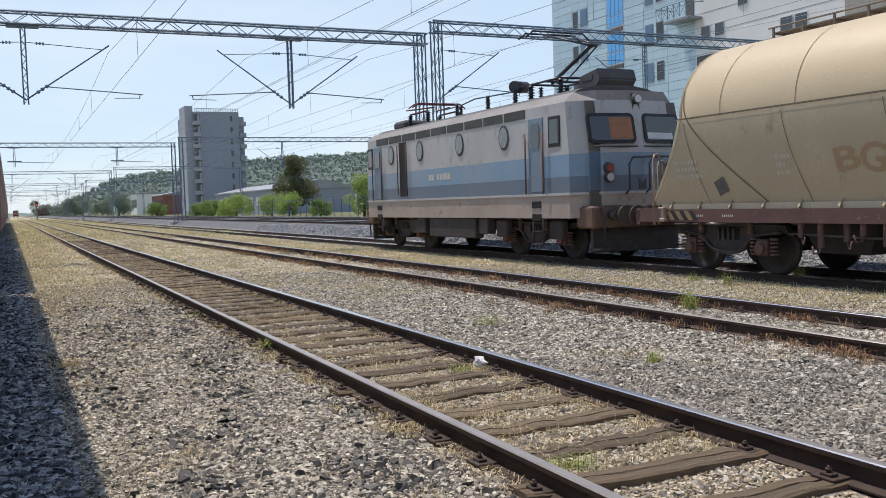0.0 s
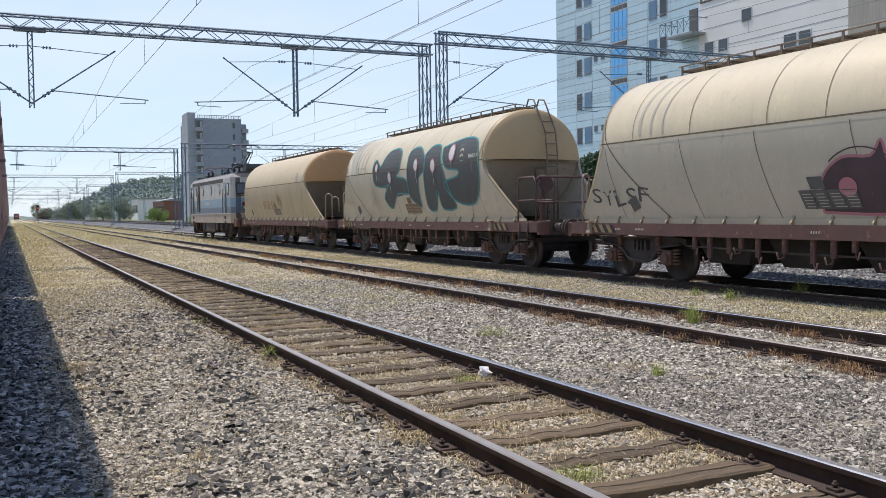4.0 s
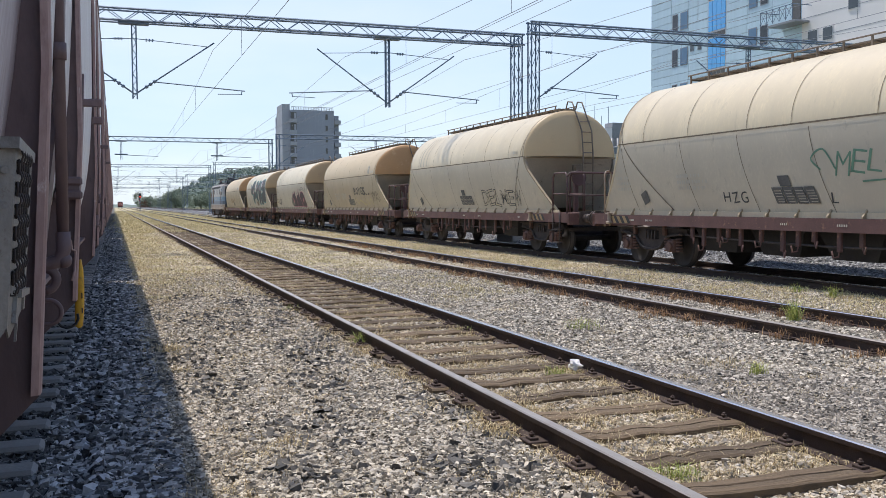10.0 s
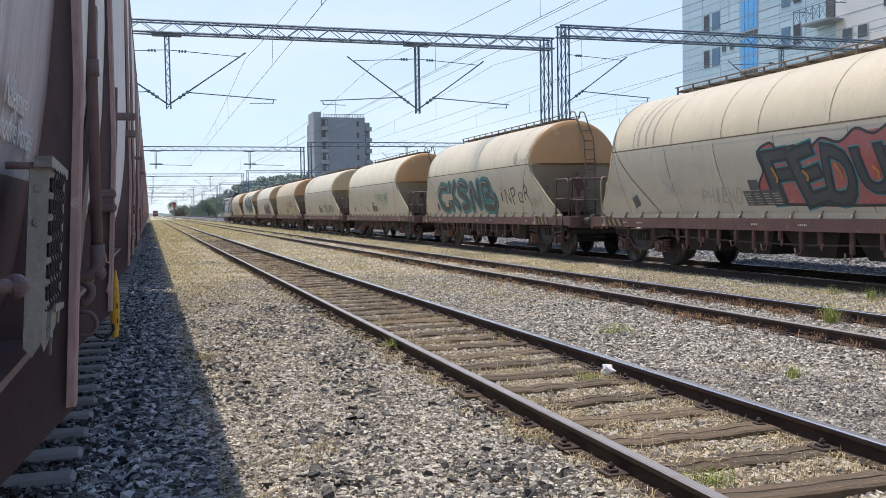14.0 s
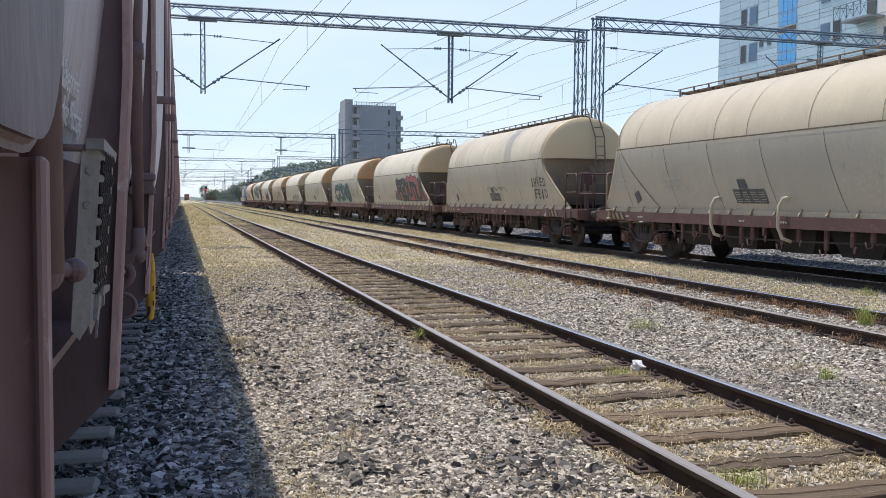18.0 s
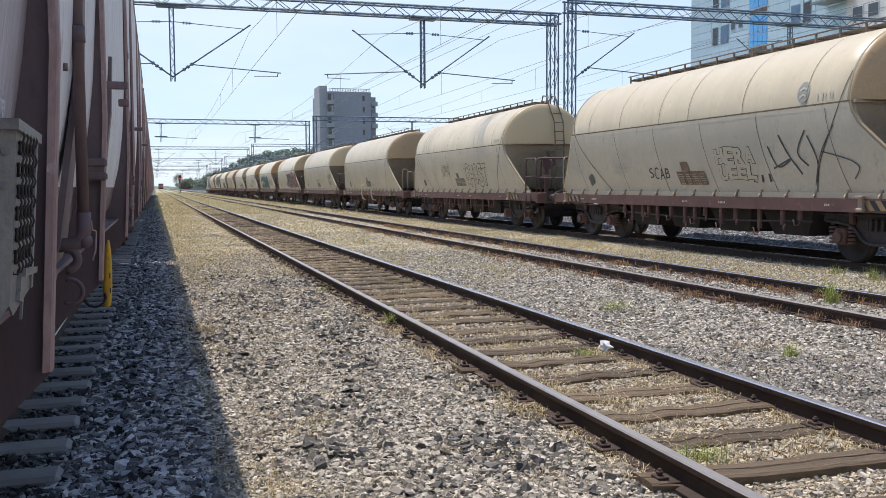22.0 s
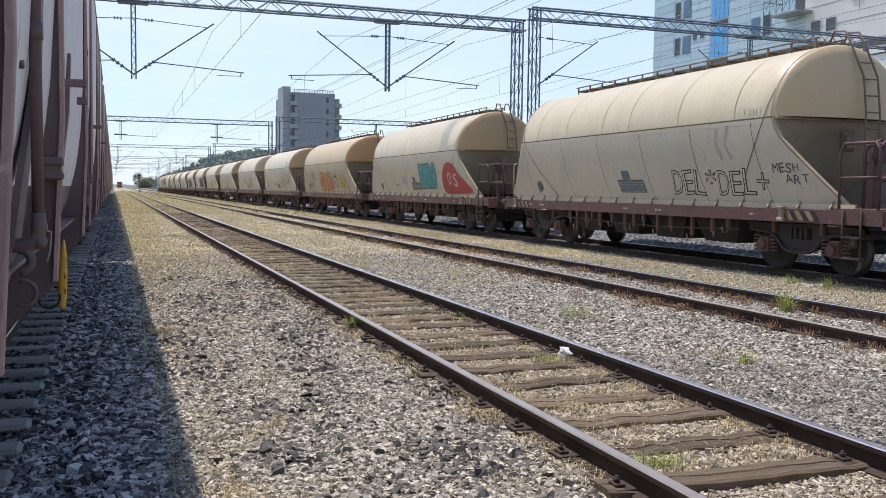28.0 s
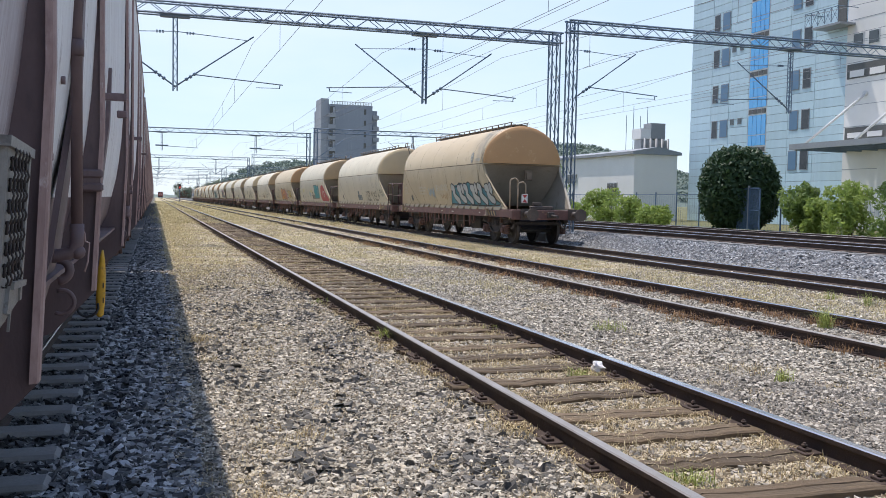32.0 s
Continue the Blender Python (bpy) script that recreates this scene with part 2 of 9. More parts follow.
def path_rod(bm, pts, r, sides=6, mi=0):
    """One round bar bent along points."""
    pts = [Vector(p) for p in pts]
    closed = (pts[0] - pts[-1]).length < 1e-6
    if closed:
        pts = pts[:-1]
    n = len(pts)
    rings, side = [], None
    for i, p in enumerate(pts):
        a = pts[i - 1] if i or closed else p
        b = pts[(i + 1) % n] if i < n - 1 or closed else p
        d = (b - a).normalized()
        if side is None:
            side = d.orthogonal().normalized()
        side = (side - d * side.dot(d)).normalized()
        up = d.cross(side)
        rings.append([bm.verts.new(p + side * (r * math.cos(2 * math.pi * k / sides)) + up * (r * math.sin(2 * math.pi * k / sides))) for k in range(sides)])
    for i in range(n if closed else n - 1):
        u, v = rings[i], rings[(i + 1) % n]
        for k in range(sides):
            f = bm.faces.new((u[k], u[(k + 1) % sides], v[(k + 1) % sides], v[k]))
            f.material_index, f.smooth = mi, True
    if not closed:
        bm.faces.new(rings[0][::-1]).material_index = mi
        bm.faces.new(rings[-1]).material_index = mi
    return bm


def arc(c, r, a0, a1, n, u=(0, 1, 0), v=(0, 0, 1)):
    c, u, v = Vector(c), Vector(u), Vector(v)
    return [c + u * (r * math.cos(radians(a0 + (a1 - a0) * i / n))) + v * (r * math.sin(radians(a0 + (a1 - a0) * i / n))) for i in range(n + 1)]


def extrude_profile(bm, prof, y0, y1, axis="y", mi=0, smooth=False):
    """A closed (x, z) outline swept along y."""
    rings = []
    for y in (y0, y1):
        rings.append([bm.verts.new((x, y, z)) for x, z in prof])
    n = len(prof)
    for i in range(n):
        f = bm.faces.new((rings[0][i], rings[0][(i + 1) % n], rings[1][(i + 1) % n], rings[1][i]))
        f.material_index, f.smooth = mi, smooth
    bm.faces.new(rings[0]).material_index = mi
    bm.faces.new(rings[1][::-1]).material_index = mi
    bmesh.ops.recalc_face_normals(bm, faces=bm.faces)
    return bm


def line_at(z, pts):
    for (z0, x0), (z1, x1) in zip(pts, pts[1:]):
        if z <= z1:
            return x0 + (x1 - x0) * max(0.0, (z - z0) / (z1 - z0))
    return pts[-1][1]


# ---- ground ----
TRACKS = {"near": 3.345, "middle": 8.105, "train": 12.86, "main_a": 17.6, "main_b": 22.3, "left": -1.75}
RISE = {"near": 0.0, "middle": 0.0, "train": 0.0, "main_a": 0.5, "main_b": 0.5, "left": -0.03}
RAIL_H = 0.16


def height(x, y):
    """Level of the ground: flush with the sleepers on the sidings, a bank of ballast under the main line."""
    base = -RAIL_H - 0.005
    if x < 14.2:
        z = base
    elif x < 15.6:
        u = (x - 14.2) / 1.4
        z = base + 0.45 * u * u * (3 - 2 * u)
    elif x < 24.2:
        z = base + 0.45
    elif x < 25.4:
        z = base + 0.45 - 0.25 * (x - 24.2) / 1.2
    else:
        z = base + 0.20
    if x < -0.2:
        z -= 0.03
    return z


def ground_sheet():
    xs = [-900, -300, -100, -40, -20, -10, -6] + [v * 0.25 - 4 for v in range(0, 125)] + [28, 30, 34, 40, 60, 100, 200, 400, 900, 1800]
    ys = [-400, -100, -40, -20, -10] + [v * 0.4 - 4 for v in range(0, 110)] + [42, 46, 52, 60, 70, 85, 100, 125, 150, 180, 220, 270, 330, 420, 600, 1000, 2600]
    v = []
    for y in ys:
        for x in xs:
            rough = 0.025 * noise.noise((x * 0.9, y * 0.9, 3.0)) + 0.012 * noise.noise((x * 3.1, y * 3.1, 7.0))
            v.append((x, y, height(x, y) + rough))
    w = len(xs)
    f = [(j * w + i, j * w + i + 1, (j + 1) * w + i + 1, (j + 1) * w + i) for j in range(len(ys) - 1) for i in range(w - 1)]
    return from_data("ground", v, f, ground_material(), smooth=True)


def ground_material():
    m = bpy.data.materials.new("gravel_ground")
    m.use_nodes = True
    n, k = m.node_tree.nodes, m.node_tree.links
    b = n["Principled BSDF"]
    co = n.new("ShaderNodeTexCoord")
    sep = n.new("ShaderNodeSeparateXYZ")
    k.new(co.outputs["Object"], sep.inputs[0])

    def tex(kind, sc, detail=4):
        t = n.new(kind)
        t.inputs["Scale"].default_value = sc
        if kind == "ShaderNodeTexNoise":
            t.inputs["Detail"].default_value = detail
        k.new(co.outputs["Object"], t.inputs["Vector"])
        return t

    def rng(src, lo, hi, a=0.0, c=1.0):
        r = n.new("ShaderNodeMapRange")
        for s, val in zip(("From Min", "From Max", "To Min", "To Max"), (lo, hi, a, c)):
            r.inputs[s].default_value = val
        k.new(src, r.inputs["Value"])
        return r.outputs[0]

    def mix(fac, a, c):
        x = n.new("ShaderNodeMix")
        x.data_type = "RGBA"
        if isinstance(fac, float):
            x.inputs["Factor"].default_value = fac
        else:
            k.new(fac, x.inputs["Factor"])
        for s, val in ((6, a), (7, c)):
            if isinstance(val, tuple):
                x.inputs[s].default_value = (*val, 1)
            else:
                k.new(val, x.inputs[s])
        return x.outputs[2]

    def math_node(op, a, c):
        x = n.new("ShaderNodeMath")
        x.operation = op
        for i, val in enumerate((a, c)):
            if isinstance(val, (int, float)):
                x.inputs[i].default_value = val
            else:
                k.new(val, x.inputs[i])
        return x.outputs[0]

    cells = tex("ShaderNodeTexVoronoi", 17.0)
    cells2 = tex("ShaderNodeTexVoronoi", 34.0)
    stone = mix(rng(cells.outputs["Color"], 0.1, 0.9), (0.31, 0.27, 0.215), (0.52, 0.455, 0.365))
    stone = mix(rng(cells.outputs["Distance"], 0.25, 0.65), stone, (0.20, 0.165, 0.125))
    stone = mix(rng(cells2.outputs["Distance"], 0.3, 0.7, 0.0, 0.5), stone, (0.14, 0.12, 0.10))
    # dry grass and dust, thick along the far yard
    big = tex("ShaderNodeTexNoise", 0.35, 6)
    mid = tex("ShaderNodeTexNoise", 2.2, 6)
    far = rng(sep.outputs["Y"], 10.0, 34.0)
    dry = math_node("ADD", math_node("MULTIPLY", far, 0.50), rng(mid.outputs[0], 0.35, 0.75, -0.28, 0.35))
    dry = math_node("ADD", dry, rng(big.outputs[0], 0.35, 0.65, -0.15, 0.2))
    straw = mix(rng(tex("ShaderNodeTexNoise", 11.0, 8).outputs[0], 0.3, 0.7), (0.58, 0.49, 0.275), (0.37, 0.315, 0.17))
    col = mix(rng(dry, 0.1, 0.5, 0.0, 0.9), stone, straw)
    # clean grey ballast of the main line
    grey = mix(rng(cells.outputs["Color"], 0.1, 0.9), (0.18, 0.182, 0.186), (0.32, 0.32, 0.32))
    grey = mix(rng(cells.outputs["Distance"], 0.25, 0.65), grey, (0.06, 0.06, 0.065))
    on_bank = math_node("MULTIPLY", rng(sep.outputs["X"], 14.3, 14.7), rng(sep.outputs["X"], 25.0, 24.6))
    col = mix(on_bank, col, grey)
    # verge of grass beyond the main line
    green = mix(rng(mid.outputs[0], 0.35, 0.65), (0.09, 0.11, 0.04), (0.19, 0.17, 0.08))
    col = mix(rng(sep.outputs["X"], 24.9, 25.6), col, green)
    # dark ballast under the standing wagons, their shade also put into its colour
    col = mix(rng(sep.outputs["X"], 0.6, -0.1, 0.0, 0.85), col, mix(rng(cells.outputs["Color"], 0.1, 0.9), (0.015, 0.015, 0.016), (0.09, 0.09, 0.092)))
    k.new(col, b.inputs["Base Color"])
    b.inputs["Roughness"].default_value = 0.95
    bp = n.new("ShaderNodeBump")
    bp.inputs["Strength"].default_value, bp.inputs["Distance"].default_value = 0.9, 0.03
    k.new(math_node("ADD", math_node("MULTIPLY", cells.outputs["Distance"], -1.0), math_node("MULTIPLY", cells2.outputs["Distance"], -0.4)), bp.inputs["Height"])
    k.new(bp.outputs[0], b.inputs["Normal"])
    return m


tagged(ground_sheet(), "grey gravel yard with dry yellow grass between the tracks", "ground", kind="structure")

# rail outline, head up at 0
RAIL = [(-0.065, -0.16), (0.065, -0.16), (0.065, -0.148), (0.014, -0.128), (0.009, -0.05), (0.034, -0.036), (0.036, -0.008), (0.028, 0.0),
        (-0.028, 0.0), (-0.036, -0.008), (-0.034, -0.036), (-0.009, -0.05), (-0.014, -0.128), (-0.065, -0.148)]


def rail_pair(track, name, x, z, y0, y1, tops):
    for side, top in zip((-0.753, 0.753), tops):
        bm = bmesh.new()
        extrude_profile(bm, RAIL, y0, y1)
        for f in bm.faces:
            if f.calc_center_median().z > -0.006 and abs(f.normal.y) < 0.5:
                f.material_index = 1
        ob = part("rail", bm, [M_RAIL_SIDE, top], track)
        ob.location = (side, 0, 0)


TRACK_OBS = {}
TOPS = {"near": (M_RAIL_DULL, M_RAIL_TOP), "middle": (M_RAIL_DULL, M_RAIL_TOP), "train": (M_RAIL_TOP, M_RAIL_TOP), "main_a": (M_RAIL_TOP, M_RAIL_TOP), "main_b": (M_RAIL_DULL, M_RAIL_DULL), "left": (M_RAIL_DULL, M_RAIL_DULL)}
for key, x in TRACKS.items():
    label = {"near": "siding track with rusty rails and weathered wooden sleepers", "middle": "siding track with rusty rails in weeds and gravel",
             "train": "siding track under the moving grain train", "main_a": "main line track on raised grey ballast",
             "main_b": "second main line track on raised grey ballast", "left": "track with concrete sleepers under the standing brown wagons"}[key]
    tr = thing("track", label, "track", "railway tracks", "structure", at=(x, 0, RISE[key]))
    TRACK_OBS[key] = tr
    rail_pair(tr, key, x, RISE[key], -30, 900, TOPS[key])


# ---- grain wagons ----
W_LEN, WAIST_Z, WAIST_W, TOP_Z, LOW_Z, LOW_W, END_Y, FRONT_Y = 14.95, 2.84, 1.53, 4.22, 1.24, 1.24, 4.925, 5.92
SILL_TOP = 1.16


def hull_half(z):
    """Half width of the hull at height z."""
    if z >= WAIST_Z:
        return WAIST_W * math.sqrt(max(0.0, 1 - ((z - WAIST_Z) / (TOP_Z - WAIST_Z)) ** 2))
    u = (z - LOW_Z) / (WAIST_Z - LOW_Z)
    return LOW_W + (WAIST_W - LOW_W) * (1 - (1 - max(0.0, u)) ** 1.6)


def hull_end(z, sign=-1):
    """Where the side sheet ends along the wagon at height z: swept far out at the rear, little at the front."""
    if z >= WAIST_Z:
        return FRONT_Y if sign > 0 else -END_Y
    u = (WAIST_Z - z) / (WAIST_Z - LOW_Z)
    if sign > 0:
        return FRONT_Y + 1.18 * (0.35 * u + 0.65 * u ** 1.7)
    return -END_Y - 0.10 * min(1.0, u / 0.2) - 1.5 * max(0.0, (u - 0.2) / 0.8)


def hull_zs():
    low = [LOW_Z + (WAIST_Z - LOW_Z) * i / 10 for i in range(10)]
    up = [WAIST_Z + (TOP_Z - WAIST_Z) * math.sin(radians(a)) for a in range(0, 91, 6)]
    return low + up


def hull_mesh():
    """Side sheets and arched top in one, domed upper ends, sloped hopper ends between the side sheets."""
    bm = bmesh.new()
    zs = hull_zs()
    prof = [(-hull_half(z), z) for z in zs] + [(hull_half(z), z) for z in zs[-2::-1]]
    stations = [-1 + 2 * i / 24 for i in range(25)]
    grid = []
    for s in stations:
        grid.append([bm.verts.new((x, hull_end(z, -1) * (1 - s) / 2 + hull_end(z, 1) * (1 + s) / 2, z)) for x, z in prof])
    for a, b in zip(grid, grid[1:]):
        for i in range(len(prof) - 1):
            f = bm.faces.new((a[i], a[i + 1], b[i + 1], b[i]))
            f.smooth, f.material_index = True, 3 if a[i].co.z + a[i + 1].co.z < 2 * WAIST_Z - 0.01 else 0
    for sign in (-1, 1):
        ring = grid[0] if sign < 0 else grid[-1]
        top = [v for v in ring if v.co.z >= WAIST_Z - 1e-4]
        # upper end: shallow dome with a flat lower edge
        end = FRONT_Y if sign > 0 else END_Y
        prev = top
        for step, bulge in ((0.97, 0.05), (0.88, 0.12), (0.7, 0.19), (0.45, 0.245), (0.2, 0.27)):
            cur = [bm.verts.new((v.co.x * step, sign * (end + bulge), WAIST_Z + (v.co.z - WAIST_Z) * step)) for v in top]
            for i in range(len(top) - 1):
                f = bm.faces.new((prev[i], prev[i + 1], cur[i + 1], cur[i]) if sign < 0 else (prev[i + 1], prev[i], cur[i], cur[i + 1]))
                f.smooth, f.material_index = True, 1
            prev = cur
        f = bm.faces.new(prev if sign < 0 else prev[::-1])
        f.material_index = 1
        # sloped hopper end, rounded in plan, between the side sheets
        rows = []
        for z, y_in in ((WAIST_Z, end - 0.02), (2.5, end - 0.15), (2.1, end - 0.45), (1.7, end - 0.85), (1.3, end - 1.3)):
            h = hull_half(z) - 0.03
            rows.append([bm.verts.new((h * math.sin(radians(a)), sign * (y_in - 0.35 * (abs(math.sin(radians(a))) ** 3 - 1) * (-1 if z < 2.8 else 0.2)), z)) for a in range(-90, 91, 15)])
        for a, b in zip(rows, rows[1:]):
            for i in range(len(a) - 1):
                f = bm.faces.new((a[i], a[i + 1], b[i + 1], b[i]))
                f.smooth, f.material_index = True, 2
    bmesh.ops.recalc_face_normals(bm, faces=bm.faces)
    return bm


def on_hull(side, y, z, lift=0.005):
    """A point on the hull's side sheet, lifted off it; side -1 faces the camera's yard."""
    w = hull_half(z)
    w2 = hull_half(z + 0.01)
    nrm = Vector((0.01, 0, -(w2 - w))).normalized()
    return Vector((side * (w + nrm.x * lift), y, z + nrm.z * lift))


def ribbon(bm, pts, width, lift=0.006, side=-1, mi=0):
    """A flat stroke laid on the hull along (y, z) points."""
    prev = None
    for i, (y, z) in enumerate(pts):
        a = Vector(pts[max(0, i - 1)])
        b = Vector(pts[min(len(pts) - 1, i + 1)])
        d = (b - a)
        d = d.normalized() if d.length > 1e-6 else Vector((1, 0))
        nx = Vector((-d.y, d.x)) * (width / 2)
        cur = [bm.verts.new(on_hull(side, y + s * nx.x, z + s * nx.y, lift)) for s in (-1, 1)]
        if prev:
            bm.faces.new((prev[0], prev[1], cur[1], cur[0])).material_index = mi
        prev = cur
    return bm


def dense(pts, step=0.08):
    """The same line with a point every step metres, gently rounded."""
    out = [Vector(pts[0])]
    for a, b in zip(pts, pts[1:]):
        a, b = Vector(a), Vector(b)
        k = max(1, int((b - a).length / step))
        out += [a + (b - a) * (i / k) for i in range(1, k + 1)]
    return [tuple(p) for p in out]


def smooth_line(pts, n=5):
    """A rounded line through (y, z) points."""
    out = []
    for i in range(len(pts) - 1):
        p = [Vector(pts[max(0, min(len(pts) - 1, i + d))]) for d in (-1, 0, 1, 2)]
        for k in range(n):
            t = k / n
            out.append(tuple(0.5 * (2 * p[1] + (p[2] - p[0]) * t + (2 * p[0] - 5 * p[1] + 4 * p[2] - p[3]) * t * t + (3 * p[1] - p[0] - 3 * p[2] + p[3]) * t ** 3)))
    return out + [tuple(pts[-1])]


def patch(bm, y0, y1, z0, z1, lift=0.005, skew=0.0, mi=0):
    """A painted patch on the hull."""
    ny, nz = max(1, int((y1 - y0) / 0.4)), max(2, int((z1 - z0) / 0.15))
    g = [[bm.verts.new(on_hull(-1, y0 + (y1 - y0) * i / ny + skew * (j / nz), z0 + (z1 - z0) * j / nz, lift)) for i in range(ny + 1)] for j in range(nz + 1)]
    for j in range(nz):
        for i in range(ny):
            bm.faces.new((g[j][i], g[j][i + 1], g[j + 1][i + 1], g[j + 1][i])).material_index = mi


def wheel_mesh(r=0.46):
    bm = bmesh.new()
    prof = [(0.05, 0.10), (0.10, 0.09), (0.14, 0.05), (0.30, 0.025), (0.38, 0.05), (r - 0.02, 0.067), (r, 0.06), (r + 0.005, -0.03), (r + 0.03, -0.045),
            (r + 0.028, -0.065), (0.38, -0.06), (0.3, -0.02), (0.14, -0.05), (0.05, -0.09)]
    n = 28
    rings = [[bm.verts.new((x, rr * math.cos(2 * math.pi * i / n), rr * math.sin(2 * math.pi * i / n))) for i in range(n)] for rr, x in prof]
    for k, (a, b) in enumerate(zip(rings, rings[1:])):
        for i in range(n):
            f = bm.faces.new((a[i], a[(i + 1) % n], b[(i + 1) % n], b[i]))
            f.smooth, f.material_index = True, 1 if k == 6 else 0
    bm.faces.new(rings[0])
    bm.faces.new(rings[-1][::-1])
    bmesh.ops.recalc_face_normals(bm, faces=bm.faces)
    return bm


def spring_mesh(bm, x, y, z0, z1, r=0.075, turns=5):
    for i in range(turns):
        z = z0 + (z1 - z0) * (i + 0.5) / turns
        bmesh.ops.create_cone(bm, cap_ends=True, segments=12, radius1=r, radius2=r, depth=(z1 - z0) / turns * 0.55, matrix=Matrix.Translation((x, y, z)))
    return bm


WHEELS = []


def bogie(parent, yc, wheelbase=1.8):
    """Two wheelsets in a cast frame with coil springs and axle boxes."""
    bm = bmesh.new()
    for sx in (-1, 1):
        x0, x1 = (sx * 1.0 - 0.06, sx * 1.0 + 0.06)
        k = wheelbase / 1.8
        prof = [(-1.42 * k, 0.74), (-1.38 * k, 0.85), (-0.6, 0.88), (0.6, 0.88), (1.38 * k, 0.85), (1.42 * k, 0.74), (1.05 * k, 0.73), (0.62 * k, 0.66),
                (0.40, 0.44), (0.22, 0.37), (-0.22, 0.37), (-0.40, 0.44), (-0.62 * k, 0.66), (-1.05 * k, 0.73)]
        for xa, rev in ((x0, False), (x1, True)):
            vs = [bm.verts.new((xa, y, z)) for y, z in prof]
            bm.faces.new(vs[::-1] if rev else vs)
        bm.verts.ensure_lookup_table()
        n = len(prof)
        base = len(bm.verts) - 2 * n
        for i in range(n):
            bm.faces.new((bm.verts[base + i], bm.verts[base + (i + 1) % n], bm.verts[base + n + (i + 1) % n], bm.verts[base + n + i]))
    box(bm, (-1.0, -0.22, 0.45), (1.0, 0.22, 0.8), 0.03)
    box(bm, (-0.9, -1.4, 0.66), (0.9, -1.3, 0.76))
    box(bm, (-0.9, 1.3, 0.66), (0.9, 1.4, 0.76))
    bmesh.ops.recalc_face_normals(bm, faces=bm.faces)
    fr = part("bogie_frame", bm, M_BOGIE, parent, "grimy cast bogie frame")
    fr.location = (0, yc, 0)
    for sy in (-1, 1):
        y = sy * wheelbase / 2
        bm = bmesh.new()
        rod(bm, (-1.15, 0, 0), (1.15, 0, 0), 0.08, 10)
        ax = part("axle", bm, M_WHEEL, fr)
        ax.location = (0, y, 0.46)
        for sx in (-1, 1):
            w = part("wheel", wheel_mesh(), [M_WHEEL, M_TREAD], fr)
            w.location, w.rotation_euler = (sx * 0.755, y, 0.46), (0, 0, 0 if sx > 0 else math.pi)
            bm = bmesh.new()
            box(bm, (-0.09, -0.13, -0.13), (0.09, 0.13, 0.16), 0.03)
            rod(bm, (sx * 0.08, 0, 0), (sx * 0.15, 0, 0), 0.1, 12)
            bxo = part("axle_box", bm, M_SPRING, fr, "rust-brown axle box")
            bxo.location = (sx * 1.07, y, 0.46)
            for k in (-1, 1):
                bm = bmesh.new()
                spring_mesh(bm, 0, 0, 0.33, 0.66)
                sp = part("coil_spring", bm, M_SPRING, fr)
                sp.location = (sx * 1.07, y + k * 0.235, 0)
    for sx in (-1, 1):
        # lower flange of the fish-bellied beam, top flange and the dark opening over the bolster spring
        bm = bmesh.new()
        low = [(-1.3 * k, 0.745), (-1.0 * k, 0.72), (-0.64 * k, 0.655), (-0.42, 0.45), (-0.22, 0.375), (0.22, 0.375), (0.42, 0.45), (0.64 * k, 0.655), (1.0 * k, 0.72), (1.3 * k, 0.745)]
        path_rod(bm, [Vector((sx * 1.09, y, z)) for y, z in smooth_line(low, 3)], 0.032, 6)
        part("lower_flange", bm, M_BOGIE, fr)
        bm = bmesh.new()
        box(bm, (sx * 1.08 - 0.07, -1.36 * k, 0.855), (sx * 1.08 + 0.07, 1.36 * k, 0.885), 0.008)
        part("top_flange", bm, M_BOGIE, fr)
        bm = bmesh.new()
        box(bm, (sx * 1.063 - 0.006, -0.30, 0.60), (sx * 1.063 + 0.006, 0.30, 0.80))
        for y in (-0.2, -0.07, 0.07, 0.2):
            box(bm, (sx * 1.085 - 0.03, y - 0.03, 0.60), (sx * 1.085 + 0.02, y + 0.03, 0.80), 0.0, mi=1)
        part("spring_nest", bm, [M_DARK, M_BOGIE], fr, "dark opening with bolster springs")
        for y in (-0.62, 0.62):
            bm = bmesh.new()
            box(bm, (sx * 1.12 - 0.04, y - 0.05, 0.70), (sx * 1.12 + 0.05, y + 0.05, 0.98), 0.015)
            rod(bm, (sx * 1.15, y - 0.10, 0.95), (sx * 1.15, y + 0.10, 0.95), 0.03, 8)
            part("side_lug", bm, M_SPRING, fr)
    return fr


M_BUFFER = mat("greasy_buffer", (0.10, 0.075, 0.062), (0.055, 0.042, 0.036), 4, 0.6, 0.1, 0.2, 40, c3=(0.16, 0.08, 0.05))


def buffer(parent, x, y, sgn, z=1.04):
    bm = bmesh.new()
    rod(bm, (0, 0, 0), (0, sgn * 0.32, 0), 0.11, 14)
    rod(bm, (0, sgn * 0.32, 0), (0, sgn * 0.56, 0), 0.085, 14)
    rod(bm, (0, sgn * 0.56, 0), (0, sgn * 0.6, 0), 0.21, 18)
    box(bm, (-0.19, 0, -0.19), (0.19, sgn * 0.03, 0.19) if sgn > 0 else (0.19, 0, 0.19))
    if sgn < 0:
        box(bm, (-0.19, -0.03, -0.19), (0.19, 0, 0.19))
    b = part("buffer", bm, M_BUFFER, parent, "dark greasy round buffer")
    b.location = (x, y, z)
    return b


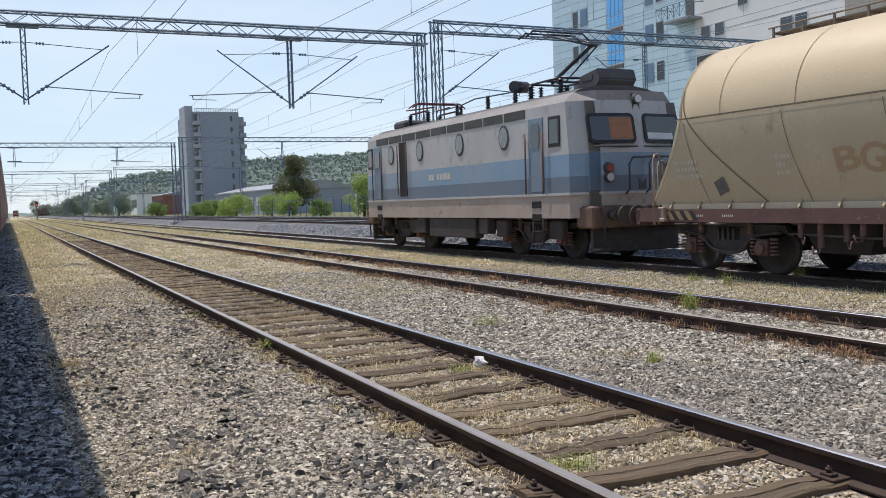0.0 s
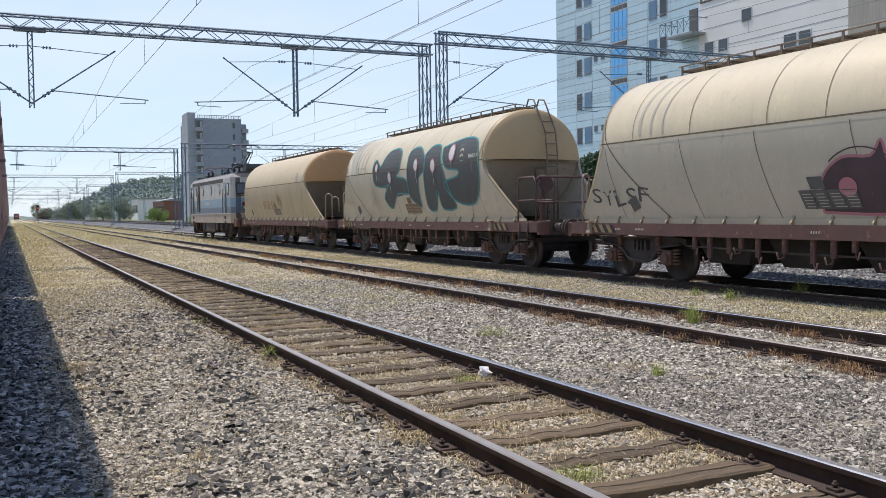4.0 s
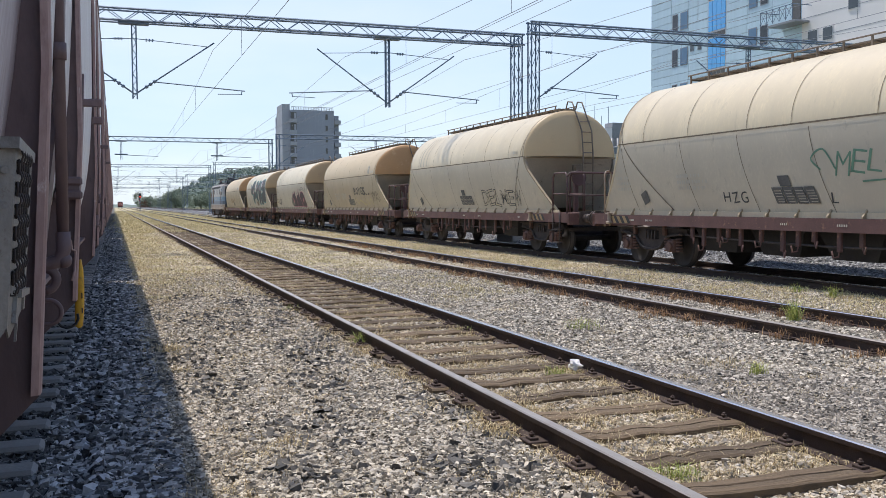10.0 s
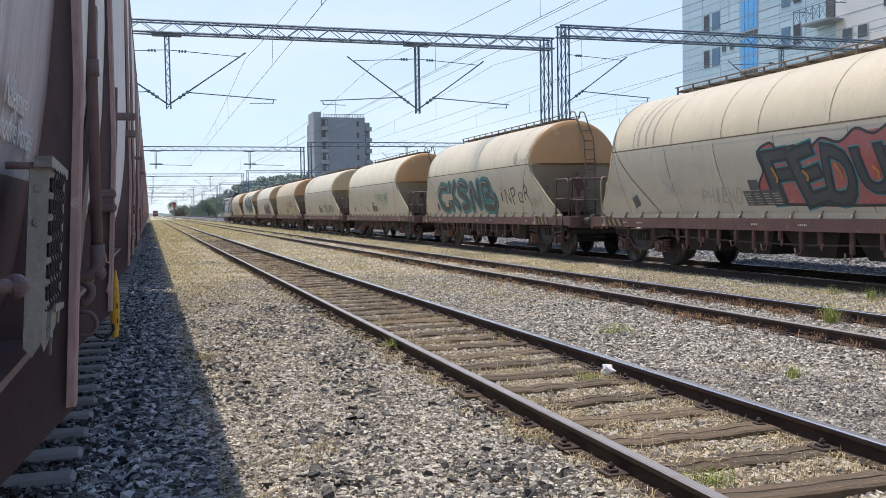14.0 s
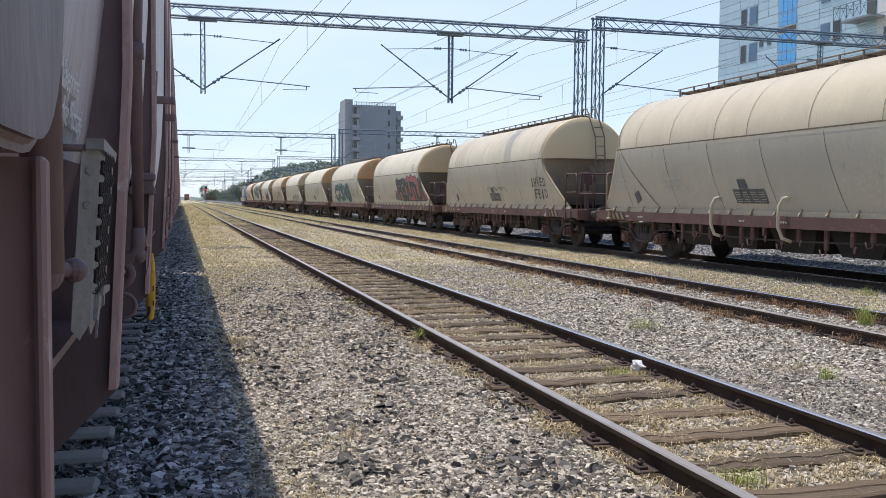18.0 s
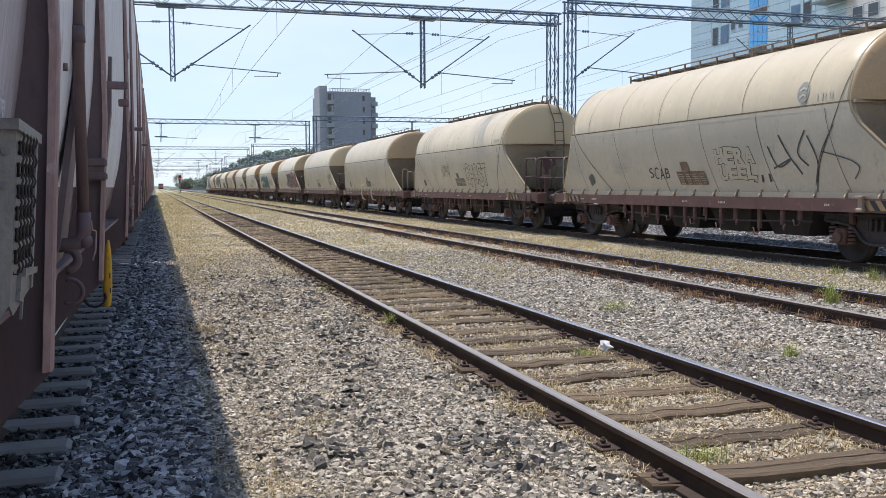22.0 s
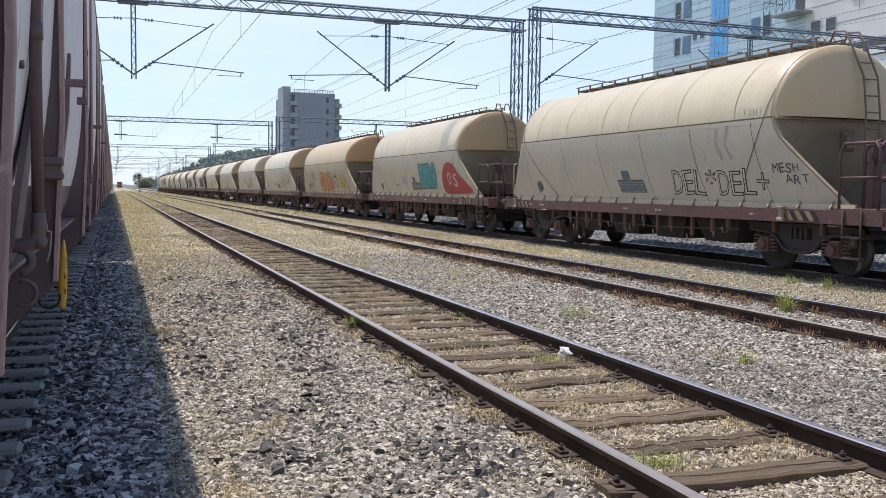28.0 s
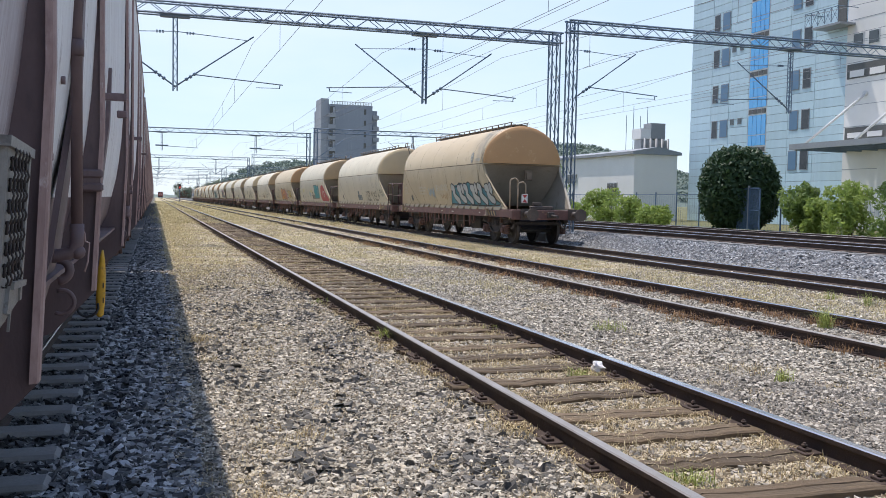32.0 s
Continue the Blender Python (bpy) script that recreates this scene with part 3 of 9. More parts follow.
def underframe(w):
    bm = bmesh.new()
    ch = [(-0.0, 0.0), (0.08, 0.0), (0.08, 0.018), (0.014, 0.018), (0.014, 0.222), (0.08, 0.222), (0.08, 0.24), (0.0, 0.24)]
    for sx in (-1, 1):
        b2 = bmesh.new()
        prof = [(x, z) for x, z in ch]
        extrude_profile(b2, prof, -W_LEN / 2, W_LEN / 2)
        sill = part("side_sill", b2, M_FRAME, w, "red-brown steel side sill")
        sill.location, sill.scale = (sx * 1.36, 0, SILL_TOP - 0.24), (-sx, 1, 1)
    for sy in (-1, 1):
        b2 = bmesh.new()
        box(b2, (-1.36, -0.06, 0.86), (1.36, 0.06, SILL_TOP + 0.02), 0.01)
        hs = part("headstock", b2, M_FRAME, w)
        hs.location = (0, sy * (W_LEN / 2 - 0.06), 0)
        for sx in (-1, 1):
            buffer(w, sx * 0.875, sy * W_LEN / 2, sy)
        b2 = bmesh.new()
        rod(b2, (0, 0, 0), (0, sy * 0.66, -0.05), 0.05)
        box(b2, (-0.1, min(0, sy * 0.2), -0.1), (0.1, max(0, sy * 0.2), 0.1), 0.02)
        cp = part("coupling_hook", b2, M_BOGIE, w)
        cp.location = (0, sy * W_LEN / 2, 1.02)
        b2 = bmesh.new()
        path_rod(b2, [Vector((0.35, 0, -0.15)), Vector((0.36, sy * 0.25, -0.38)), Vector((0.33, sy * 0.5, -0.42)), Vector((0.3, sy * 0.66, -0.25))], 0.022)
        hose = part("brake_hose", b2, M_BLACK, w)
        hose.location = (0, sy * W_LEN / 2, 1.0)
    b2 = bmesh.new()
    for sx in (-0.25, 0.25):
        box(b2, (sx - 0.06, -W_LEN / 2 + 0.1, 0.9), (sx + 0.06, W_LEN / 2 - 0.1, 1.12))
    for y in (-6.2, -4.2, -2.2, 0, 2.2, 4.2, 6.2):
        box(b2, (-1.33, y - 0.05, 0.95), (1.33, y + 0.05, 1.12))
    part("centre_sill", b2, M_UNDER, w)
    # end decks
    for sy in (-1, 1):
        b2 = bmesh.new()
        ys = sorted((sy * (6.1 if sy < 0 else 6.7), sy * 7.3))
        box(b2, (-1.3, ys[0], SILL_TOP), (1.3, ys[1], SILL_TOP + 0.03))
        part("end_deck", b2, M_FRAME, w)
    # gussets that carry the hull
    gusset_bm = bmesh.new()
    tri = [(0.0, 0.0), (0.10, 0.0), (0.10, 0.03), (0.0, 0.17)]
    lo_v, hi_v = ([gusset_bm.verts.new((x, y, z)) for x, z in tri] for y in (-0.02, 0.02))
    gusset_bm.faces.new(lo_v)
    gusset_bm.faces.new(hi_v[::-1])
    for i in range(4):
        gusset_bm.faces.new((lo_v[i], lo_v[(i + 1) % 4], hi_v[(i + 1) % 4], hi_v[i]))
    bmesh.ops.recalc_face_normals(gusset_bm, faces=gusset_bm.faces)
    gusset_me = bpy.data.meshes.new("gusset")
    gusset_bm.to_mesh(gusset_me)
    gusset_bm.free()
    gusset_me.materials.append(M_HULL_EDGE)
    for sx in (-1, 1):
        for i in range(17):
            g = new("gusset", gusset_me)
            g.parent, g.location, g.rotation_euler = w, (sx * 1.25, -6.2 + 0.79 * i, SILL_TOP), (0, 0, 0 if sx > 0 else math.pi)
    b2 = bmesh.new()
    for sx in (-1, 1):
        box(b2, (sx * 1.26 - 0.02, -6.7, SILL_TOP), (sx * 1.26 + 0.02, 6.75, LOW_Z + 0.02))
    part("hull_footing", b2, M_HULL, w)
    # hopper outlets and brake gear between the bogies
    for y in (-2.75, -0.92, 0.92, 2.75):
        b2 = bmesh.new()
        top = [b2.verts.new((sx * 1.12, y + sy * 0.88, 1.15)) for sx, sy in ((-1, -1), (1, -1), (1, 1), (-1, 1))]
        bot = [b2.verts.new((sx * 0.95, y + sy * 0.50, 0.42)) for sx, sy in ((-1, -1), (1, -1), (1, 1), (-1, 1))]
        for i in range(4):
            b2.faces.new((top[i], top[(i + 1) % 4], bot[(i + 1) % 4], bot[i]))
        b2.faces.new(bot)
        b2.faces.new(top[::-1])
        bmesh.ops.recalc_face_normals(b2, faces=b2.faces)
        part("hopper_outlet", b2, M_UNDER, w, "dark hopper outlet under the hull")
    for sx in (-1, 1):
        for j, y in enumerate((-3.4, -2.9, -2.2, -1.4, -0.9, -0.3, 0.1, 0.5, 1.1, 1.7, 2.1, 2.4, 2.9, 3.3)):
            b2 = bmesh.new()
            drop = 0.20 + 0.05 * (j * 7 % 5)
            box(b2, (-0.03, -0.05, -drop), (0.03, 0.05, 0.0), 0.01)
            path_rod(b2, [Vector((0, 0, -drop + 0.03)), Vector((0, 0.03 * (-1) ** j, -drop - 0.08)), Vector((-0.05, 0.10 * (-1) ** j, -drop - 0.10)), Vector((-0.05, 0.13 * (-1) ** j, -drop + 0.02))], 0.016)
            h = part("brake_bracket", b2, M_FRAME if int(y * 10) % 2 else M_SPRING, w)
            h.location = (sx * 1.27, y, 0.93)
    for sx in (-1, 1):
        b2 = bmesh.new()
        path_rod(b2, [Vector((sx * 1.24, -3.7, 0.72)), Vector((sx * 1.24, -1.0, 0.66)), Vector((sx * 1.24, 1.2, 0.68)), Vector((sx * 1.24, 3.6, 0.74))], 0.02)
        part("brake_rod", b2, M_BOGIE, w)
    b2 = bmesh.new()
    rod(b2, (-0.5, 0.9, 0.72), (-0.5, 1.9, 0.72), 0.19, 14)
    part("air_tank", b2, M_BOGIE, w)
    for sx in (-1,):
        for y, wd in ((-4.2, 0.16), (-1.0, 0.3), (0.4, 0.2), (4.9, 0.34), (5.6, 0.2)):
            b2 = bmesh.new()
            for k in range(int(wd / 0.05)):
                box(b2, (-0.003, -wd / 2 + k * 0.05, -0.02), (0.003, -wd / 2 + k * 0.05 + 0.022, 0.02))
            pl = part("sill_marking", b2, M_CHALK, w, "faded white lettering panel")
            pl.location = (sx * 1.364, y, SILL_TOP - 0.12)
    # hazard stripes on the sill ends
    for sx in (-1, 1):
        for sy in (-1, 1):
            b2 = bmesh.new()
            mid_y = 6.05 if sy > 0 else -5.6
            for i in range(6):
                y0 = mid_y + (i - 3.2) * 0.13
                vs = [b2.verts.new((0, y0 + dy, z)) for dy, z in ((0, 0.0), (0.13, 0.0), (0.27, 0.17), (0.14, 0.17))]
                b2.faces.new(vs).material_index = i % 2
            hz = part("hazard_stripes", b2, [M_BLACK, M_HAZ], w, "worn yellow and black warning stripes")
            hz.location = (sx * 1.367, 0, SILL_TOP - 0.2)
            b2 = bmesh.new()
            box(b2, (-0.03, -0.09, -0.02), (0.10, 0.09, 0.02), 0.01)
            box(b2, (-0.02, -0.05, -0.20), (0.07, 0.05, 0.0), 0.02)
            box(b2, (-0.02, -0.08, -0.26), (0.09, 0.08, -0.19), 0.02)
            jack = part("jacking_bracket", b2, M_GRAB, w, "dusty tan jacking bracket")
            jack.location, jack.scale = (sx * 1.37, mid_y + 0.52, SILL_TOP + 0.03), (sx, 1, 1)


def walkway(w):
    b2 = bmesh.new()
    for sx in (-0.27, -0.09, 0.09, 0.27):
        box(b2, (sx * 0.75 - 0.04, -END_Y + 0.25, TOP_Z + 0.06), (sx * 0.75 + 0.04, END_Y - 0.05, TOP_Z + 0.085))
    part("walkway", b2, M_WALK, w, "brown steel roof walkway")
    for i in range(15):
        b2 = bmesh.new()
        y = -END_Y + 0.35 + i * (2 * END_Y - 0.5) / 14
        for sx in (-1, 1):
            box(b2, (sx * 0.31 - 0.015, y - 0.02, TOP_Z - 0.06), (sx * 0.31 + 0.015, y + 0.02, TOP_Z + 0.15))
        box(b2, (-0.32, y - 0.02, TOP_Z + 0.03), (0.32, y + 0.02, TOP_Z + 0.058))
        part("walkway_bracket", b2, M_WALK, w)
    for sx in (-1, 1):
        b2 = bmesh.new()
        rod(b2, (sx * 0.32, -END_Y + 0.25, TOP_Z + 0.155), (sx * 0.32, END_Y - 0.05, TOP_Z + 0.155), 0.016)
        part("walkway_edge", b2, M_WALK, w)


def end_ladder(w, sy):
    """Ladder up the domed end, with hoops at the roof."""
    for x in (0.22, 0.55):
        b2 = bmesh.new()
        pts = [Vector((x, sy * (END_Y + 0.42), 1.2)), Vector((x, sy * (END_Y + 0.42), 2.9)), Vector((x, sy * (END_Y + 0.33), 3.6)),
               Vector((x - 0.12, sy * (END_Y + 0.12), 4.22)), Vector((x - 0.14, sy * (END_Y - 0.02), 4.48)), Vector((x - 0.14, sy * (END_Y - 0.3), 4.52)), Vector((x - 0.14, sy * (END_Y - 0.42), 4.3))]
        path_rod(b2, pts, 0.022)
        part("ladder_rail", b2, M_WALK, w, "dusty brown ladder rail")
    for i in range(9):
        z = 1.4 + i * 0.31
        y = END_Y + (0.42 if z < 2.9 else 0.42 - 0.13 * (z - 2.9) / 0.7)
        b2 = bmesh.new()
        rod(b2, (0.22, sy * y, z), (0.55, sy * y, z), 0.014)
        part("ladder_rung", b2, M_WALK, w)


def end_platform(w, sy, tall=True):
    """Red guard rails round the brakeman's platform."""
    y0, y1 = sy * 6.35, sy * 7.2
    zt = SILL_TOP + 1.12
    for x in (-1.28, -0.75):
        b2 = bmesh.new()
        pts = [Vector((x, y0, SILL_TOP - 0.2)), Vector((x, y0, zt - 0.12)), Vector((x, y0 + sy * 0.1, zt)), Vector((x, y1 - sy * 0.1, zt)), Vector((x, y1, zt - 0.12)), Vector((x, y1, SILL_TOP - 0.2))]
        path_rod(b2, pts, 0.028)
        rod(b2, (x, y0, SILL_TOP + 0.55), (x, y1, SILL_TOP + 0.55), 0.02)
        part("guard_rail", b2, M_RED, w, "red-brown tubular guard rail")
    if tall:
        b2 = bmesh.new()
        pts = [Vector((-1.28, y1, zt - 0.12)), Vector((-1.2, y1, zt)), Vector((1.2, y1, zt)), Vector((1.28, y1, zt - 0.12)), Vector((1.28, y1, SILL_TOP))]
        path_rod(b2, pts, 0.028)
        rod(b2, (-1.28, y1, SILL_TOP + 0.5), (1.28, y1, SILL_TOP + 0.5), 0.022)
        part("cross_rail", b2, M_RED, w, "red-brown tubular cross rail")
        b2 = bmesh.new()
        box(b2, (-0.62, sy * 6.35 - 0.06, SILL_TOP), (-0.5, sy * 6.35 + 0.06, SILL_TOP + 1.15), 0.01)
        rod(b2, (-0.56, sy * 6.5, SILL_TOP + 1.0), (-0.56, sy * 6.56, SILL_TOP + 1.0), 0.22, 16)
        part("brake_column", b2, M_RED, w, "red-brown brake column")
    b2 = bmesh.new()
    for z in (0.35, 0.7):
        box(b2, (-1.42, sy * 6.75 - 0.2, z), (-1.28, sy * 6.75 + 0.2, z + 0.03))
    for dy in (-0.2, 0.2):
        rod(b2, (-1.38, sy * 6.75 + dy, 0.35), (-1.38, sy * 6.75 + dy, SILL_TOP), 0.018)
    part("foot_step", b2, M_BOGIE, w)


def end_hook(w, sy):
    """Tall looped grab handles at the corner."""
    for x, h, dy in ((-1.28, 1.05, 0.0), (-1.05, 0.92, 0.14)):
        b2 = bmesh.new()
        y = sy * (7.0 + dy)
        path_rod(b2, [Vector((x, y, SILL_TOP - 0.3)), Vector((x, y, SILL_TOP + h - 0.05)), Vector((x + 0.05, y + sy * 0.02, SILL_TOP + h + 0.03)), Vector((x + 0.16, y + sy * 0.06, SILL_TOP + h + 0.05)),
                      Vector((x + 0.24, y + sy * 0.1, SILL_TOP + h - 0.02)), Vector((x + 0.26, y + sy * 0.1, SILL_TOP + h - 0.55))], 0.024, 8)
        part("grab_handle", b2, M_GRAB, w, "pale curved grab handle")


def hull_parts(w, end_mat):
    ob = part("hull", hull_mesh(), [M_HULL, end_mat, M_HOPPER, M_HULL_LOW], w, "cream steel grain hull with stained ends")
    # seams: rings over the arch, the waist line, lower joints and the diagonal end seams
    up = [WAIST_Z + (TOP_Z - WAIST_Z) * math.sin(radians(a)) * 0.9995 for a in range(0, 88, 5)]
    for side in (-1, 1):
        for i, y in enumerate((-4.88, -3.82, -1.93, 0.03, 1.25, 3.15, 4.85, 5.88)):
            b2 = bmesh.new()
            last = i in (0, 7)
            ribbon(b2, [(y, z) for z in up], 0.05 if last else 0.013, 0.008, side)
            part("hull_seam", b2, M_HULL_EDGE if last else M_SEAM, ob)
        for y in (-4.5, -2.55, -0.6, 1.35, 3.25, 5.6):
            b2 = bmesh.new()
            ribbon(b2, [(y + 0.2 - 0.4 * (1 - q) ** 1.4, LOW_Z + 0.02 + q * (WAIST_Z - LOW_Z - 0.1)) for q in [j / 8 for j in range(9)]], 0.014, 0.006, side)
            part("lower_seam", b2, M_SEAM, ob)
        b2 = bmesh.new()
        ribbon(b2, [(y, WAIST_Z - 0.012) for y in [-END_Y + (FRONT_Y + END_Y) * j / 20 for j in range(21)]], 0.028, 0.012, side)
        part("waist_seam", b2, M_SEAM, ob, "dark waist joint")
        for line in ([(-4.86, 3.35), (-4.68, 2.84), (-4.4, 2.35), (-4.05, 1.8), (-3.85, 1.28)], [(5.86, 3.35), (5.72, 2.84), (5.25, 2.3), (4.6, 1.75), (4.0, 1.28)]):
            b2 = bmesh.new()
            ribbon(b2, dense(smooth_line(line), 0.12), 0.024, 0.010, side)
            part("diagonal_seam", b2, M_SEAM, ob)
    for sy in (-1, 1):
        # flange along the sloped edge of the side sheet
        for side in (-1, 1):
            b2 = bmesh.new()
            prev = None
            for j in range(9):
                z = WAIST_Z - (WAIST_Z - LOW_Z) * j / 8
                y = hull_end(z, sy)
                x = side * hull_half(z)
                cur = [b2.verts.new((x + side * dx, y + sy * dy, z)) for dx, dy in ((0.012, -0.05), (0.012, 0.015), (-0.06, 0.015), (-0.06, -0.05))]
                if prev:
                    for i in range(4):
                        b2.faces.new((prev[i], prev[(i + 1) % 4], cur[(i + 1) % 4], cur[i]))
                prev = cur
            bmesh.ops.recalc_face_normals(b2, faces=b2.faces)
            part("end_flange", b2, M_HOPPER if side > 0 else M_HULL_EDGE if sy < 0 else M_HULL, ob)
            # grimy inner face of the swept side sheet
            b2 = bmesh.new()
            prev = None
            for j in range(9):
                z = WAIST_Z - 0.06 - (WAIST_Z - LOW_Z - 0.06) * j / 8
                x = side * (hull_half(z) - 0.008)
                cur = [b2.verts.new((x, y, z)) for y in ((hull_end(z, sy) - sy * 0.1), sy * ((FRONT_Y if sy > 0 else END_Y) - 0.1 - 1.6 * j / 8))]
                if prev:
                    b2.faces.new((prev[0], prev[1], cur[1], cur[0]))
                prev = cur
            part("inner_sheet", b2, M_HOPPER, ob, "grimy inner face of the side sheet")
        ey = FRONT_Y if sy > 0 else END_Y
        b2 = bmesh.new()
        box(b2, (-WAIST_W + 0.02, sy * (ey + 0.05) - 0.05, WAIST_Z - 0.05), (WAIST_W - 0.02, sy * (ey + 0.05) + 0.05, WAIST_Z), 0.01)
        part("end_lip", b2, M_HULL_EDGE, ob)
        b2 = bmesh.new()
        box(b2, (0.15, sy * (ey - 0.1) - 0.05, 2.25), (0.45, sy * (ey - 0.1) + 0.06, 2.62), 0.02)
        box(b2, (0.2, sy * (ey - 0.1) - 0.1, 2.3), (0.4, sy * (ey - 0.1) + 0.1, 2.55), 0.01)
        part("end_hatch", b2, M_WALK, ob, "small inspection hatch")
    # placards on the hull side
    for side in (-1, 1):
        b2 = bmesh.new()
        ribbon(b2, [(4.98, 1.44), (5.08, 1.69)], 0.27, 0.016, side)
        part("small_placard", b2, M_PLACARD, ob, "small dark square plate")
    return ob


def build_wagon(style):
    """A covered grain hopper on two bogies. style: platform, hook or last."""
    w = thing("grain_wagon", "cream bulk grain hopper wagon on a red-brown underframe", "wagon", "grain wagons")
    hull_parts(w, M_HULL_ORANGE)
    underframe(w)
    for yc in (-5.2, 5.2):
        bogie(w, yc)
    walkway(w)
    if style == "platform":
        end_platform(w, -1)
        end_ladder(w, -1)
    else:
        end_hook(w, -1)
    end_hook(w, 1)
    return w


BASE_WAGONS = {s: build_wagon(s) for s in ("platform", "hook")}
STYLE = "hook platform platform platform platform platform platform platform platform hook platform platform platform platform platform hook".split()
PITCH, FIRST_WAIST, TRAIN_X = 16.22, 18.71, 12.86
wagons = []
used = set()
for i in range(16):
    y = FIRST_WAIST - PITCH * (i + 1) + END_Y
    base = BASE_WAGONS[STYLE[i]]
    m = pose(TRAIN_X, y, 0)
    if STYLE[i] not in used:
        used.add(STYLE[i])
        base.matrix_basis = m
        w = base
    else:
        w = copy_thing(base, m)
    wagons.append((w, y))


# ---- electric locomotive ----
M_LOCO_GREY = mat("grey_loco_paint", (0.50, 0.485, 0.46), (0.40, 0.39, 0.375), 0.8, 0.5, 0, 0.08, 30, c3=(0.22, 0.21, 0.19), stretch=(1, 1, 0.4))
M_LOCO_BLUE = mat("blue_loco_paint", (0.115, 0.165, 0.225), (0.17, 0.20, 0.23), 0.6, 0.45, 0, 0.08, 30, c3=(0.17, 0.19, 0.19), stretch=(1, 1, 0.4))
M_LOCO_PALE = mat("pale_blue_loco_paint", (0.16, 0.30, 0.44), (0.30, 0.35, 0.385), 0.3, 0.5, 0, 0.08, 30, c3=(0.22, 0.235, 0.235), stretch=(1, 1, 0.4))
M_LOCO_DOOR = mat("worn_blue_door_paint", (0.10, 0.19, 0.29), (0.22, 0.26, 0.28), 0.9, 0.5, 0, 0.08, 30, c3=(0.16, 0.13, 0.10))
M_LOCO_END = mat("stained_blue_end_paint", (0.06, 0.165, 0.31), (0.12, 0.145, 0.155), 1.1, 0.5, 0, 0.1, 40, c3=(0.17, 0.115, 0.07), stretch=(1, 1, 0.6))
M_LOCO_EDGE = mat("sooty_roof_edge_paint", (0.30, 0.275, 0.25), (0.20, 0.18, 0.165), 1.4, 0.6, 0, 0.1, 30, c3=(0.13, 0.115, 0.10), stretch=(1, 0.6, 1))
M_PORTHOLE = mat("dusty_porthole_pane", (0.27, 0.285, 0.28), (0.21, 0.225, 0.225), 3, 0.25, 0, 0.0, 30)
M_LOCO_BEIGE = mat("dusty_beige_paint", (0.47, 0.385, 0.315), (0.35, 0.285, 0.235), 0.9, 0.6, 0, 0.1, 30, c3=(0.20, 0.115, 0.065))
M_LOCO_ROOF = mat("sooty_roof", (0.085, 0.083, 0.08), (0.05, 0.048, 0.046), 1.2, 0.7, 0, 0.2, 30)
M_RUST = mat("rust_patch", (0.20, 0.12, 0.08), (0.12, 0.075, 0.055), 4, 0.85, 0, 0.4, 50)
M_LOCO_GRIME = mat("grimy_end_paint", (0.15, 0.135, 0.115), (0.085, 0.07, 0.055), 1.6, 0.6, 0, 0.15, 40, c3=(0.20, 0.10, 0.05), stretch=(1, 1, 0.5))
M_GLASS = bpy.data.materials.new("window_glass")
M_GLASS.use_nodes = True
_g = M_GLASS.node_tree.nodes["Principled BSDF"]
_g.inputs["Base Color"].default_value, _g.inputs["Roughness"].default_value = (0.04, 0.05, 0.055, 1), 0.06
_g.inputs["Specular IOR Level"].default_value = 0.8
M_LAMP_GLASS = plain("lamp_lens", (0.62, 0.62, 0.58), 0.15, 0.0, 0.8)
M_LAMP_RED = plain("red_lens", (0.32, 0.05, 0.035), 0.2, 0.0, 0.8)
M_CURTAIN = mat("orange_curtain", (0.42, 0.20, 0.10), (0.33, 0.16, 0.09), 5, 0.9, 0, 0.2, 60)

LOCO_Y = 23.4


def loco_plan(z):
    """Body outline seen from above: flat sides, ends tapered to a centre post."""
    cut = max(0.0, (z - 2.6) / 1.3)
    e = 7.0 - 0.28 * cut
    c = 6.32 - 0.16 * cut
    h = 1.5
    if z > 3.6:
        h = 1.5 - 0.26 * (z - 3.6) / 0.22
    return [(-h, -c), (-h, c), (-0.95, e - 0.14), (0, e), (0.95, e - 0.14), (h, c), (h, -c), (0.95, -e + 0.14), (0, -e), (-0.95, -e + 0.14)]


def loco_band(lc, name, z0, z1, material, out=0.0, label=""):
    bm = bmesh.new()
    rings = []
    for z in (z0, z1):
        rings.append([bm.verts.new((x * (1 + out / 1.5), y * (1 + out / 7), z)) for x, y in loco_plan(z)])
    n = len(rings[0])
    for i in range(n):
        bm.faces.new((rings[0][i], rings[0][(i + 1) % n], rings[1][(i + 1) % n], rings[1][i]))
    bm.faces.new(rings[0])
    bm.faces.new(rings[1][::-1])
    bmesh.ops.recalc_face_normals(bm, faces=bm.faces)
    return part(name, bm, material, lc, label)


def end_panel(lc, name, pts, material, sy, lift=0.012, label=""):
    """A flat panel on an end face; pts are (x, z)."""
    bm = bmesh.new()
    vs = []
    for x, z in pts:
        e = 7.0 - 0.28 * max(0.0, (z - 2.6) / 1.3)
        vs.append(bm.verts.new((x, sy * (e - 0.14 * abs(x) / 0.95 + lift), z)))
    f = bm.faces.new(vs)
    r = bmesh.ops.extrude_face_region(bm, geom=[f])
    for v in r["geom"]:
        if isinstance(v, bmesh.types.BMVert):
            v.co.y -= sy * (lift + 0.03)
    bmesh.ops.recalc_face_normals(bm, faces=bm.faces)
    return part(name, bm, material, lc, label)


def side_panel(lc, name, y0, y1, z0, z1, material, side=-1, lift=0.012, label="", bevel=0.0):
    bm = bmesh.new()
    box(bm, (side * 1.5 - 0.02, y0, z0), (side * 1.5 + 0.02, y1, z1), bevel)
    ob = part(name, bm, material, lc, label)
    ob.location = (side * (lift - 0.02 + 0.012), 0, 0)
    return ob


